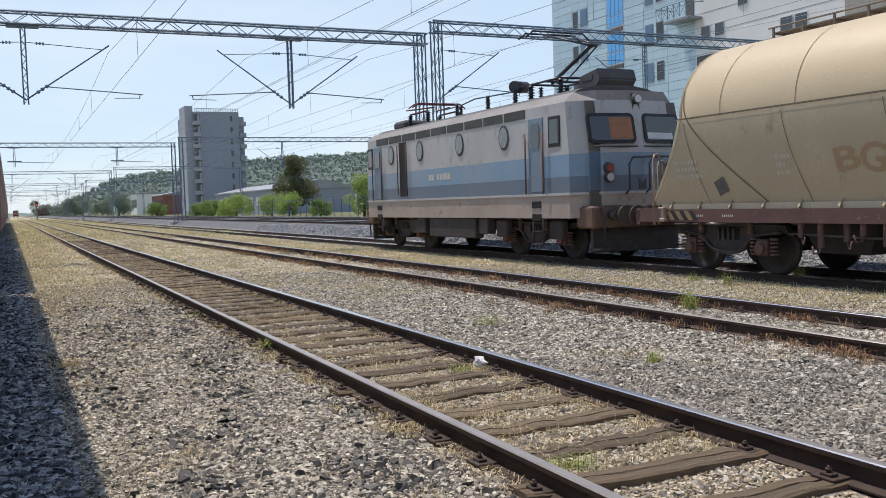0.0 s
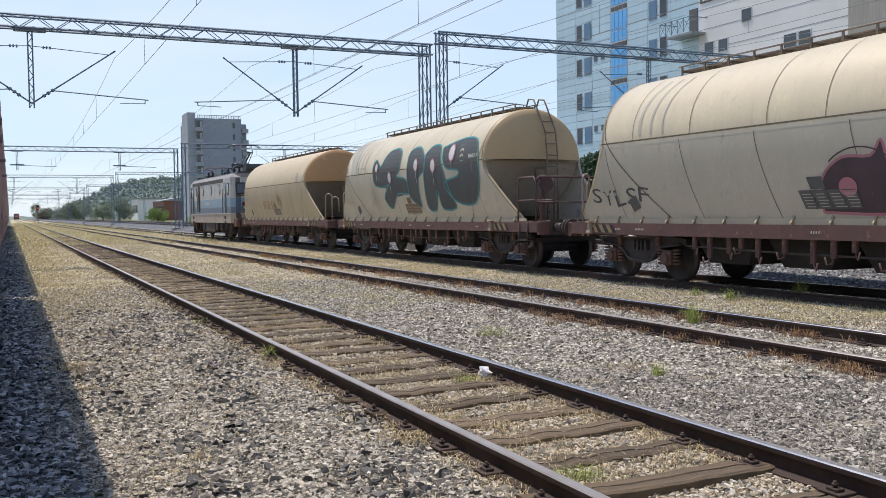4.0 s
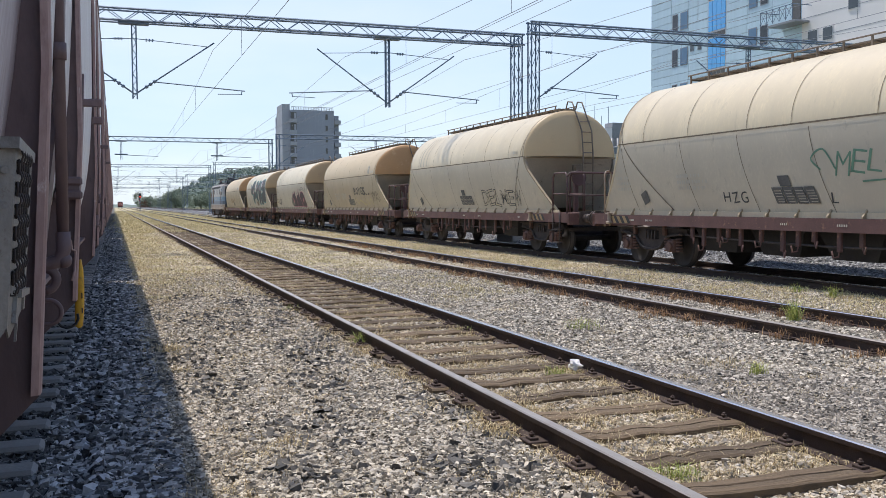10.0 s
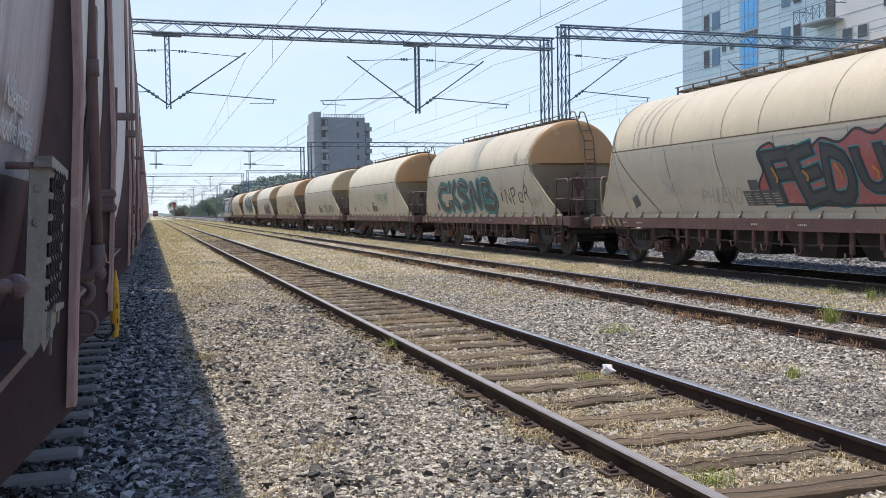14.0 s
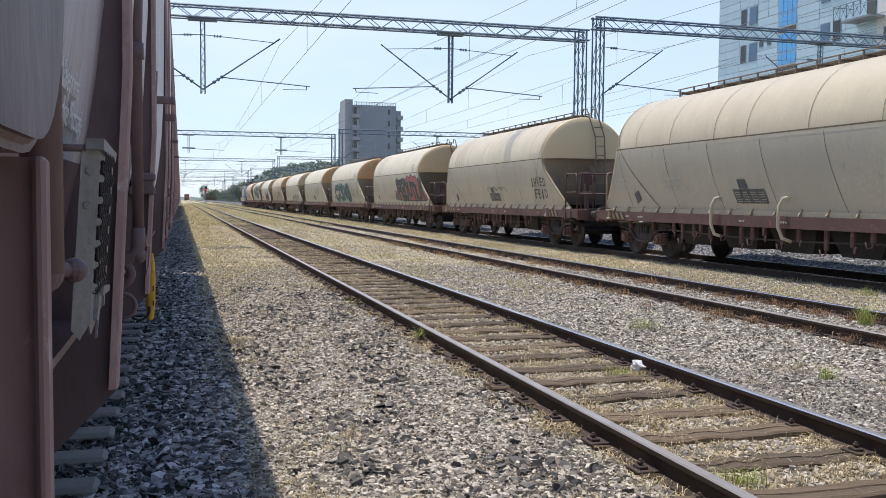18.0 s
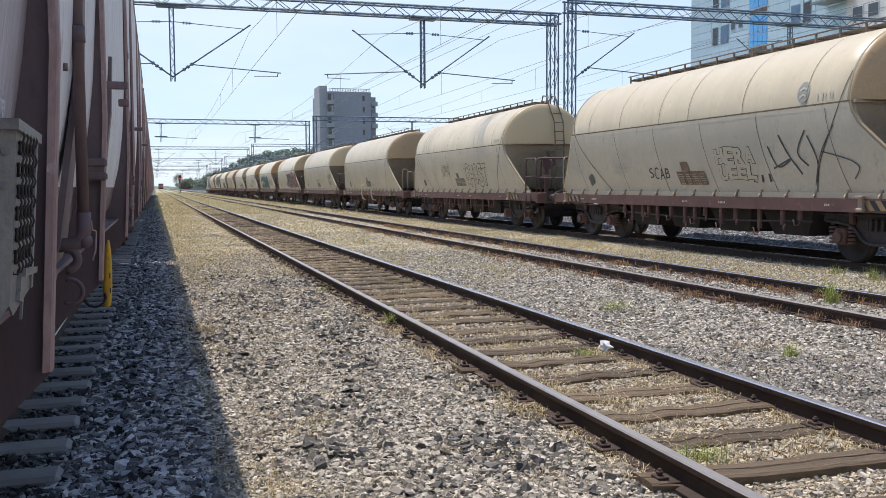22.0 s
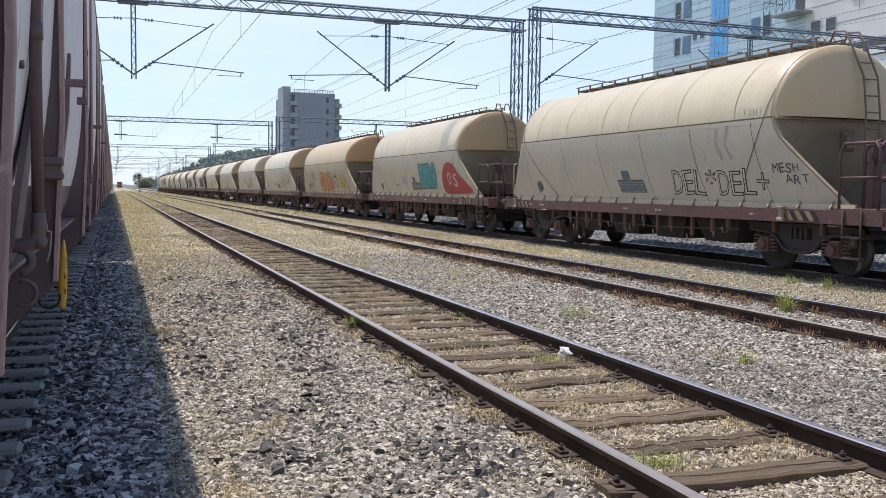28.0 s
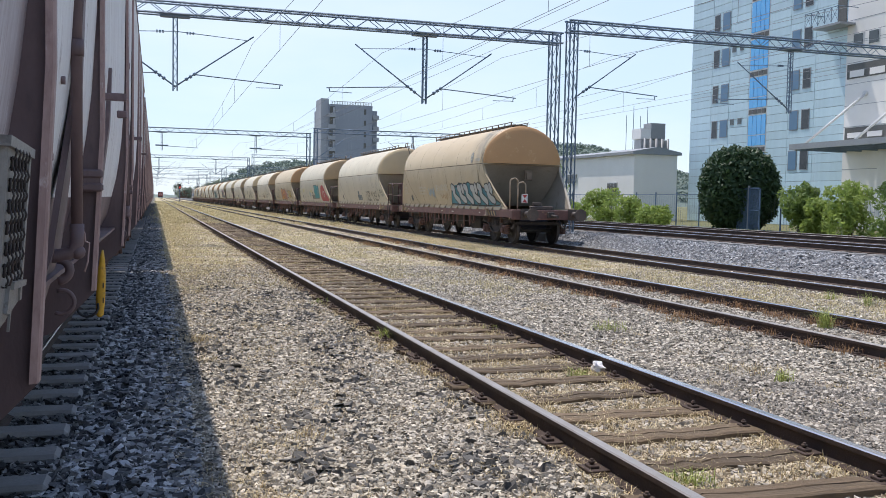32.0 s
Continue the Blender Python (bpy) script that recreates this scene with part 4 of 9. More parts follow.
def rounded(x0, x1, z0, z1, r, n=4):
    out = []
    for cx, cz, a in ((x1 - r, z1 - r, 0), (x0 + r, z1 - r, 90), (x0 + r, z0 + r, 180), (x1 - r, z0 + r, 270)):
        for i in range(n + 1):
            t = radians(a + 90 * i / n)
            out.append((cx + r * math.cos(t), cz + r * math.sin(t)))
    return out


def insulator(lc, x, y, z0, z1, r=0.09):
    bm = bmesh.new()
    n = max(3, int((z1 - z0) / 0.07))
    rod(bm, (0, 0, 0), (0, 0, z1 - z0), r * 0.5, 10)
    for i in range(n):
        z = (z1 - z0) * (i + 0.5) / n
        rod(bm, (0, 0, z - 0.012), (0, 0, z + 0.014), r, 12, r2=r * 0.6)
    ob = part("roof_insulator", bm, M_INSUL, lc)
    ob.location = (x, y, z0)
    return ob


def build_loco():
    lc = thing("locomotive", "grey and blue electric locomotive with raised pantograph, dusty paint", "locomotive", at=(TRAIN_X, LOCO_Y, 0))
    loco_band(lc, "lower_body", 0.98, 1.5, M_LOCO_BEIGE, 0.0, "dusty beige lower body")
    loco_band(lc, "belt", 1.5, 1.56, M_LOCO_GREY, 0.03)
    loco_band(lc, "blue_band", 1.56, 1.92, M_LOCO_BLUE, 0.0, "dark blue body band")
    loco_band(lc, "middle_body", 1.92, 2.42, M_LOCO_PALE, 0.0, "faded pale blue body band")
    loco_band(lc, "upper_body", 2.42, 3.6, M_LOCO_GREY, 0.0, "light grey upper body")
    loco_band(lc, "roof_edge", 3.6, 3.82, M_LOCO_EDGE, 0.0, "sooty rounded roof edge")
    bm = bmesh.new()
    prof = [(-1.24, 3.8), (-0.95, 3.93), (-0.5, 4.01), (0, 4.03), (0.5, 4.01), (0.95, 3.93), (1.24, 3.8)]
    extrude_profile(bm, prof, -6.1, 6.1)
    part("roof", bm, M_LOCO_ROOF, lc, "sooty dark roof")
    for sy in (-1, 1):
        end_panel(lc, "end_blue_panel", [(-1.3, 1.6), (1.3, 1.6), (1.3, 2.45), (-1.3, 2.45)], M_LOCO_END, sy, 0.004, "blue end panel stained with rust")
        end_panel(lc, "end_upper_panel", [(-1.3, 2.46), (1.3, 2.46), (1.25, 3.58), (-1.25, 3.58)], M_LOCO_GRIME, sy, 0.005, "grimy grey upper end")
        end_panel(lc, "end_lower_panel", [(-1.3, 1.0), (1.3, 1.0), (1.3, 1.58), (-1.3, 1.58)], M_LOCO_GRIME, sy, 0.005, "grimy lower end")
        for x0, x1 in ((-1.28, -0.12), (0.12, 1.28)):
            fr = end_panel(lc, "windscreen_seal", rounded(x0, x1, 2.62, 3.30, 0.12), M_BLACK, sy, 0.012, "black rubber windscreen seal")
            end_panel(fr, "windscreen", rounded(x0 + 0.07, x1 - 0.07, 2.69, 3.23, 0.08), M_GLASS, sy, 0.02)
        end_panel(lc, "sun_blind", [(-0.75, 2.72), (-0.2, 2.72), (-0.2, 3.2), (-0.75, 3.2)], M_CURTAIN, sy, 0.024, "orange sun blind")
        end_panel(lc, "white_sheet", [(0.2, 2.72), (1.0, 2.72), (1.0, 2.86), (0.2, 2.86)], M_WHITE, sy, 0.024)
        end_panel(lc, "centre_post", [(-0.1, 1.6), (0.1, 1.6), (0.1, 3.75), (-0.1, 3.75)], M_LOCO_ROOF, sy, 0.03, "dark centre post")
        for x, z, m in ((-0.85, 1.88, M_LAMP_GLASS), (-0.85, 2.08, M_LAMP_RED), (0.85, 1.88, M_LAMP_GLASS), (0.85, 2.08, M_LAMP_RED), (0, 3.62, M_LAMP_GLASS)):
            bm = bmesh.new()
            rod(bm, (0, 0, 0), (0, sy * 0.09, 0), 0.125, 16, r2=0.11)
            h = part("lamp_housing", bm, M_LOCO_ROOF, lc)
            h.location = (x, sy * (6.88 if abs(x) > 0.1 else 6.8), z)
            bm = bmesh.new()
            rod(bm, (0, sy * 0.08, 0), (0, sy * 0.105, 0), 0.09, 16)
            part("lamp_lens", bm, m, h, "round lamp lens")
        # hand rails and the rusty end skirt
        bm = bmesh.new()
        for x in (-0.45, 0.1):
            path_rod(bm, [Vector((x, sy * 6.98, 1.5)), Vector((x, sy * 7.12, 1.6)), Vector((x, sy * 7.12, 2.15)), Vector((x + 0.1, sy * 7.12, 2.3)), Vector((x + 1.0, sy * 7.1, 2.32)), Vector((x + 1.05, sy * 6.95, 2.3))], 0.022)
        rod(bm, (-1.25, sy * 6.95, 2.55), (1.25, sy * 6.95, 2.55), 0.02)
        part("end_hand_rail", bm, M_LOCO_ROOF, lc)
        bm = bmesh.new()
        box(bm, (-1.35, min(sy * 6.3, sy * 7.0), 0.75), (1.35, max(sy * 6.3, sy * 7.0), 1.25), 0.05)
        part("buffer_beam", bm, M_RUST, lc, "rusty buffer beam")
        for sx in (-1, 1):
            buffer(lc, sx * 0.875, sy * 6.95, sy)
        bm = bmesh.new()
        for x in (-1.15, 1.15):
            path_rod(bm, [Vector((x, sy * 7.0, 1.2)), Vector((x, sy * 7.15, 0.9)), Vector((x, sy * 7.1, 0.3))], 0.025)
            box(bm, (x - 0.2, sy * 7.05 - 0.12, 0.28), (x + 0.2, sy * 7.05 + 0.12, 0.31))
        box(bm, (-1.2, sy * 6.7 - 0.06, 0.2), (1.2, sy * 6.7 + 0.06, 0.75), 0.02)
        part("rail_guard", bm, M_BOGIE, lc, "black rail guard")
    for side in (-1, 1):
        s = side
        for y in (-3.4, -0.9, 1.8, 4.1):
            bm = bmesh.new()
            rod(bm, (s * 1.50, 0, 0), (s * 1.525, 0, 0), 0.29, 24)
            rim = part("porthole_rim", bm, M_LOCO_ROOF, lc, "round window rim")
            rim.location = (0, y, 3.0)
            rim.scale = (1, 0.84, 1.08)
            bm = bmesh.new()
            rod(bm, (s * 1.52, 0, 0), (s * 1.532, 0, 0), 0.24, 24)
            part("porthole_glass", bm, M_PORTHOLE, rim, "dusty round pane")
        for i in range(9):
            y0 = -4.45 + i * 1.1
            fr = side_panel(lc, "louvre_frame", y0, y0 + 1.0, 3.38, 3.6, M_LOCO_ROOF, s, 0.004, "dark roof-line louvre")
            bm = bmesh.new()
            for j in range(4):
                box(bm, (s * 1.505, y0 + 0.03, 3.40 + j * 0.047), (s * 1.53, y0 + 0.97, 3.43 + j * 0.047))
            part("louvre_slat", bm, M_LOCO_ROOF, fr)
        side_panel(lc, "open_doorway", 2.85, 3.4, 1.65, 3.35, M_DARK, s, 0.006, "dark open side door")
        rail_y = (2.78, 3.47)
        bm = bmesh.new()
        for y in rail_y:
            rod(bm, (s * 1.56, y, 1.7), (s * 1.56, y, 3.3), 0.02)
        part("door_hand_rail", bm, M_RUST, lc)
        for y0, y1, nm in ((-5.25, -4.6, "cab_door"), (4.95, 5.6, "cab_door")):
            d = side_panel(lc, nm, y0, y1, 1.6, 3.35, M_LOCO_DOOR, s, 0.01, "worn blue cab door", 0.01)
            bm = bmesh.new()
            pts = rounded(y0 + 0.13, y1 - 0.13, 2.65, 3.22, 0.1)
            vs = [bm.verts.new((s * 1.527, y, z)) for y, z in pts]
            f = bm.faces.new(vs)
            r = bmesh.ops.extrude_face_region(bm, geom=[f])
            for v in r["geom"]:
                if isinstance(v, bmesh.types.BMVert):
                    v.co.x += s * 0.008
            part("door_window", bm, M_GLASS, d)
            bm = bmesh.new()
            for y in (y0 - 0.07, y1 + 0.07):
                rod(bm, (s * 1.57, y, 1.55), (s * 1.57, y, 3.0), 0.022)
            part("door_hand_rail", bm, M_RUST, lc)
        for y0, y1 in ((-5.98, -5.5), (5.75, 6.2)):
            fr = side_panel(lc, "cab_window_frame", y0, y1, 2.62, 3.32, M_BLACK, s, 0.008)
            side_panel(fr, "cab_window", y0 + 0.06, y1 - 0.06, 2.7, 3.25, M_GLASS, s, 0.012)
        for y in (-4.9, 5.25):
            for z in (1.3, 1.0):
                side_panel(lc, "step_recess", y - 0.2, y + 0.2, z - 0.08, z + 0.08, M_DARK, s, 0.005)
            bm = bmesh.new()
            for z in (0.35, 0.65):
                box(bm, (s * 1.42 - 0.1, y - 0.22, z), (s * 1.42 + 0.1, y + 0.22, z + 0.03))
            for dy in (-0.22, 0.22):
                rod(bm, (s * 1.47, y + dy, 0.35), (s * 1.47, y + dy, 1.0), 0.02)
            part("steps", bm, M_BOGIE, lc, "grimy hanging steps")
        bm = bmesh.new()
        y = 1.2
        for wd in (0.14, 0.14, 0.0, 0.14, 0.14, 0.14, 0.14, 0.14):
            if wd:
                box(bm, (s * 1.503, y - wd, 2.08), (s * 1.509, y, 2.26))
            y -= 0.19
        part("company_lettering", bm, M_CHALK, lc, "white operator lettering")
        # underframe boxes
        for y0, y1, z0, m in ((-1.6, 1.4, 0.42, M_BOGIE), (1.7, 2.3, 0.5, M_BOGIE), (-2.3, -1.8, 0.55, M_BOGIE)):
            bm = bmesh.new()
            box(bm, (s * 1.3 - 0.15, y0, z0), (s * 1.3 + 0.12, y1, 0.98), 0.03)
            part("equipment_box", bm, m, lc)
    for yc in (-4.1, 4.1):
        fr = bogie(lc, yc, 2.6)
        for side in (-1, 1):
            for dy in (-1.3, 1.3):
                bm = bmesh.new()
                box(bm, (-0.1, -0.28, 0.1), (0.1, 0.28, 0.55), 0.04)
                b = part("axle_cover", bm, M_BOGIE, fr)
                b.location = (side * 1.22, dy, 0.38)
    # roof gear
    bm = bmesh.new()
    hood = [(-6.20, 4.14), (-6.04, 3.96), (-5.25, 3.96), (-5.28, 4.08), (-5.36, 4.30), (-6.10, 4.40)]
    rings = [[bm.verts.new((x, y, z)) for y, z in hood] for x in (-0.52, 0.52)]
    for i in range(6):
        bm.faces.new((rings[0][i], rings[0][(i + 1) % 6], rings[1][(i + 1) % 6], rings[1][i]))
    bm.faces.new(rings[0])
    bm.faces.new(rings[1][::-1])
    bmesh.ops.recalc_face_normals(bm, faces=bm.faces)
    bmesh.ops.bevel(bm, geom=bm.edges[:], offset=0.03, segments=2, affect="EDGES")
    box(bm, (-0.53, -5.9, 4.16), (-0.40, -5.45, 4.28))
    part("roof_hood", bm, M_LOCO_ROOF, lc, "dark roof ventilator hood")
    bm = bmesh.new()
    box(bm, (-0.6, 5.0, 3.95), (0.6, 6.0, 4.25), 0.08)
    part("roof_hood", bm, M_LOCO_ROOF, lc)
    for x in (-0.55, 0.55):
        for y in (-4.6, -3.2, 3.2, 4.6):
            insulator(lc, x, y, 4.0, 4.36, 0.11)
    for y in (-2.4, -1.9, -1.0, -0.3, 0.6, 1.7, 2.4):
        insulator(lc, 0.25 * (-1 if int(y * 10) % 2 else 1), y, 4.02, 4.45, 0.08)
    bm = bmesh.new()
    rod(bm, (-0.3, -1.9, 4.5), (0.3, -1.5, 4.55), 0.16, 12)
    path_rod(bm, [Vector((-0.25, -2.4, 4.46)), Vector((0.2, -1.0, 4.48)), Vector((-0.2, 0.6, 4.46)), Vector((0.25, 2.4, 4.47)), Vector((0, 3.2, 4.4))], 0.02)
    part("roof_busbar", bm, M_INSUL, lc, "dark roof conductor")
    # raised pantograph at the rear, folded one in front
    bm = bmesh.new()
    for x in (-0.55, 0.55):
        rod(bm, (x, -4.6, 4.38), (x, -3.2, 4.38), 0.03)
    for y in (-4.6, -3.9, -3.2):
        rod(bm, (-0.55, y, 4.38), (0.55, y, 4.38), 0.03)
    part("pantograph_base", bm, M_INSUL, lc)
    bm = bmesh.new()
    rod(bm, (0, -3.35, 4.42), (0, -5.15, 5.1), 0.05)
    rod(bm, (0.1, -3.8, 4.38), (0.1, -5.2, 5.05), 0.02)
    for x in (-0.45, 0.45):
        rod(bm, (x * 0.3, -5.15, 5.1), (x, -3.55, 5.62), 0.025)
    rod(bm, (-0.45, -3.55, 5.62), (0.45, -3.55, 5.62), 0.02)
    rod(bm, (-0.15, -5.15, 5.1), (0.15, -5.15, 5.1), 0.045)
    part("pantograph_arm", bm, M_INSUL, lc, "raised black pantograph arm")
    bm = bmesh.new()
    for dy in (-0.18, 0.18):
        path_rod(bm, [Vector((-0.95, -3.5 + dy, 5.5)), Vector((-0.75, -3.5 + dy, 5.66)), Vector((0.75, -3.5 + dy, 5.66)), Vector((0.95, -3.5 + dy, 5.5))], 0.025)
    part("contact_bow", bm, M_INSUL, lc)
    bm = bmesh.new()
    for x in (-0.55, 0.55):
        rod(bm, (x, 3.2, 4.38), (x, 4.6, 4.38), 0.03)
        rod(bm, (x * 0.5, 3.3, 4.5), (x, 4.9, 4.55), 0.025)
    for dy in (3.5, 3.8):
        path_rod(bm, [Vector((-0.95, dy, 4.5)), Vector((-0.75, dy, 4.64)), Vector((0.75, dy, 4.64)), Vector((0.95, dy, 4.5))], 0.025)
    part("folded_pantograph", bm, mat("red_oxide_arm", (0.16, 0.05, 0.06), rough=0.6), lc, "folded pantograph")
    return lc


loco = build_loco()


# ---- overhead line ----
def lattice(bm, a, b, w, h, chord=0.035, step=0.62, up=Vector((0, 0, 1))):
    """A four-chord lattice girder from a to b; w across, h along up."""
    a, b = Vector(a), Vector(b)
    d = (b - a).normalized()
    s = d.cross(up).normalized()
    n = max(2, int((b - a).length / step))
    for i, j in ((-1, -1), (-1, 1), (1, -1), (1, 1)):
        o = s * (i * w / 2) + up * (j * h / 2)
        rod(bm, a + o, b + o, chord, 4)
    for k in range(n):
        p, q = a + (b - a) * (k / n), a + (b - a) * ((k + 1) / n)
        z = 1 if k % 2 else -1
        for i in (-1, 1):
            rod(bm, p + s * (i * w / 2) + up * (z * h / 2), q + s * (i * w / 2) - up * (z * h / 2), chord * 0.45, 3)
        for j in (-1, 1):
            rod(bm, p + s * (z * w / 2) + up * (j * h / 2), q - s * (z * w / 2) + up * (j * h / 2), chord * 0.4, 3)
    return bm


def cantilever(parent, x, z, sgn, reach=2.68):
    """Insulated arm from a post to over a track: slanted tube, top stay and steady arm."""
    bm = bmesh.new()
    tip = Vector((sgn * reach, 0, 1.95))
    rod(bm, (0, 0, 0.05), tip, 0.026, 6)
    rod(bm, (0, 0, 1.95), (sgn * (reach - 0.2), 0, 1.80), 0.014, 5)
    rod(bm, (sgn * 0.62, 0, 0.50), (sgn * (reach + 1.05), 0, 0.30), 0.022, 5)
    rod(bm, (sgn * (reach + 0.95), 0, 0.30), (sgn * (reach + 0.92), 0, 0.16), 0.018, 5)
    rod(bm, (sgn * (reach + 0.1), 0, 0.16), (sgn * (reach + 0.95), 0, 0.18), 0.014, 5)
    for t in (0.13, 0.18, 0.23):
        p = Vector((0, 0, 0.05)).lerp(tip, t)
        q = Vector((0, 0, 0.05)).lerp(tip, t + 0.025)
        rod(bm, p, q, 0.06, 8)
    for d in (0.38, 0.48, 0.58):
        rod(bm, (sgn * d, 0, 1.92), (sgn * (d + 0.05), 0, 1.915), 0.05, 8)
    ob = part("cantilever", bm, M_GALV, parent, "insulated cantilever arm")
    ob.location = (x, 0, z)
    return ob


def drop_post(parent, x, z_top, z_low, arms=(-1, 1)):
    bm = bmesh.new()
    lattice(bm, (0, 0, z_top), (0, 0, z_low), 0.14, 0.14, 0.022, 0.2, Vector((0, 1, 0)))
    ob = part("drop_post", bm, M_GALV, parent)
    ob.location = (x, 0, 0)
    bm = bmesh.new()
    box(bm, (x - 0.5, -0.16, z_top - 0.03), (x + 0.5, 0.16, z_top + 0.12), 0.02)
    part("post_clamp", bm, M_GALV, parent)
    for s in arms:
        cantilever(parent, x, z_low + 0.1, s)


def mast(parent, x, h, base):
    """Leg of a portal: two lattice frames on a concrete block."""
    bm = bmesh.new()
    lattice(bm, (x - 0.02, 0, base), (x - 0.02, 0, h), 0.34, 0.34, 0.034, 0.9, Vector((0, 1, 0)))
    part("mast", bm, M_GALV, parent, "lattice steel mast")
    bm = bmesh.new()
    box(bm, (x - 0.5, -0.7, base - 0.5), (x + 0.5, 0.9, base + 0.12), 0.03)
    part("mast_footing", bm, M_CONCRETE, parent)


def portal_left(plain_arms=False):
    p = thing("catenary_portal", "grey-blue lattice portal with insulated arms over the sidings", "catenary portal", "catenary portals")
    bm = bmesh.new()
    lattice(bm, (-24, 0, 7.92), (15.35, 0, 7.92), 0.42, 0.40, 0.038, 0.55)
    part("beam", bm, M_GALV, p, "lattice steel beam")
    mast(p, 15.1, 8.1, 0.15)
    mast(p, -23.8, 8.1, -0.2)
    for x in (0.71, 9.75, -8.6):
        drop_post(p, x, 7.65, 5.1 if not plain_arms else 5.9, () if plain_arms else (-1, 1))
        if plain_arms:
            bm = bmesh.new()
            rod(bm, (x, 0, 6.35), (x + 3.4, 0, 6.25), 0.03, 5)
            rod(bm, (x - 0.6, 0, 6.4), (x + 0.6, 0, 6.4), 0.07, 6)
            part("registration_arm", bm, M_GALV, p)
    return p


def portal_right():
    p = thing("catenary_portal", "grey-blue lattice portal with insulated arms over the main line", "catenary portal", "catenary portals")
    bm = bmesh.new()
    lattice(bm, (15.6, 0, 8.45), (36.4, 0, 8.45), 0.42, 0.42, 0.038, 0.55)
    part("beam", bm, M_GALV, p, "lattice steel beam")
    mast(p, 15.85, 8.7, 0.15)
    mast(p, 36.2, 8.7, 0.0)
    drop_post(p, 26.2, 8.2, 5.5, (-1,))
    cantilever(p, 16.0, 5.6, 1)
    return p


PORTAL_Y = (33.2, 93.5, 156.0, 218.0, 282.0, 350.0)
for maker in (portal_left, portal_right):
    p0 = maker()
    p0.location = (0, PORTAL_Y[0], 0)
    for y in PORTAL_Y[1:]:
        if maker is portal_left and y == PORTAL_Y[1]:
            portal_left(True).location = (0, y, 0)
        else:
            copy_thing(p0, pose(0, y, 0))


def wire_run(x, z):
    """Contact wire, sagging messenger wire and droppers along one track."""
    w = thing("overhead_wire", "thin overhead contact and messenger wires", "overhead wire", "overhead wires", at=(x, 0, 0))
    ys = (-27.0,) + PORTAL_Y
    bm = bmesh.new()
    rod(bm, (0, -27, z), (0, 350, z), 0.007, 5)
    part("contact_wire", bm, M_WIRE, w)
    bm = bmesh.new()
    pts = [Vector((0, ys[0], z + 1.35))]
    for a, b in zip(ys, ys[1:]):
        for i in range(1, 13):
            u = i / 12
            pts.append(Vector((0, a + (b - a) * u, z + 1.35 - 0.9 * 4 * u * (1 - u))))
    path_rod(bm, pts, 0.007, 4)
    part("messenger_wire", bm, M_WIRE, w)
    for a, b in zip(ys[:4], ys[1:5]):
        for i in range(1, 8):
            u = i / 8
            bm = bmesh.new()
            rod(bm, (0, 0, 0), (0, 0, 1.35 - 0.9 * 4 * u * (1 - u)), 0.006, 4)
            d = part("dropper", bm, M_WIRE, w)
            d.location = (0, a + (b - a) * u, z)


for x, z in ((-1.75, 5.55), (3.35, 5.55), (8.1, 5.55), (12.86, 5.68), (17.6, 6.05), (22.3, 6.05)):
    wire_run(x, z)
bm = bmesh.new()
for x, z in ((15.9, 9.4), (16.3, 9.1), (35.9, 9.3)):
    rod(bm, (x, -27, z), (x, 350, z), 0.012, 4)
part("feeder_wires", bm, M_WIRE)
tagged(bpy.data.objects["feeder_wires"], "feeder wires along the masts", "overhead wire", kind="structure")

# ---- buildings ----
M_PANEL = mat("pale_blue_cladding", (0.57, 0.735, 0.80), (0.49, 0.645, 0.705), 0.9, 0.45, 0.0, 0.05, 12, vary=0.07, c3=(0.44, 0.56, 0.60), stretch=(1.5, 1.5, 0.25))
M_PANEL_GAP = mat("panel_joint", (0.30, 0.37, 0.41), (0.26, 0.32, 0.36), 1, 0.7)
M_WHITEWALL = mat("white_render", (0.86, 0.84, 0.80), (0.76, 0.74, 0.70), 0.25, 0.8, 0, 0.2, 20)
M_SHADE_BLUE = mat("blue_roller_blind", (0.13, 0.24, 0.36), (0.11, 0.21, 0.32), 1, 0.5)
M_DIM = mat("dim_window", (0.055, 0.062, 0.07), (0.03, 0.034, 0.04), 0.8, 0.25, 0, 0.0, 5)
M_BLUE_GLASS = mat("blue_stair_glass", (0.10, 0.46, 0.85), (0.07, 0.38, 0.78), 0.5, 0.12, 0, 0.0, 5, spec=0.9)
M_BEIGEWALL = mat("beige_ribbed_concrete", (0.42, 0.39, 0.33), (0.34, 0.31, 0.26), 1.5, 0.9, 0, 0.6, 6, stretch=(2, 2, 0.15))
M_TOWERWALL = mat("dark_grey_render", (0.335, 0.365, 0.405), (0.285, 0.31, 0.35), 0.15, 0.85, 0, 0.2, 6, c3=(0.37, 0.395, 0.43), stretch=(1, 1, 0.2))
M_GREYWALL = mat("grey_concrete_wall", (0.42, 0.44, 0.465), (0.37, 0.39, 0.415), 0.12, 0.8, 0, 0.2, 8)
M_TIN = mat("tin_roof", (0.36, 0.37, 0.38), (0.28, 0.29, 0.30), 0.3, 0.5, 0.3, 0.1, 10)
M_BRICKWALL = mat("red_brick_wall", (0.30, 0.13, 0.09), (0.23, 0.11, 0.08), 0.5, 0.85, 0, 0.2, 15)
M_FENCE_BLUE = mat("blue_fence_paint", (0.10, 0.17, 0.27), (0.08, 0.13, 0.21), 2, 0.6)


def block(name, parent, lo, hi, material, label="", bevel=0.0):
    bm = bmesh.new()
    box(bm, lo, hi, bevel)
    return part(name, bm, material, parent, label)


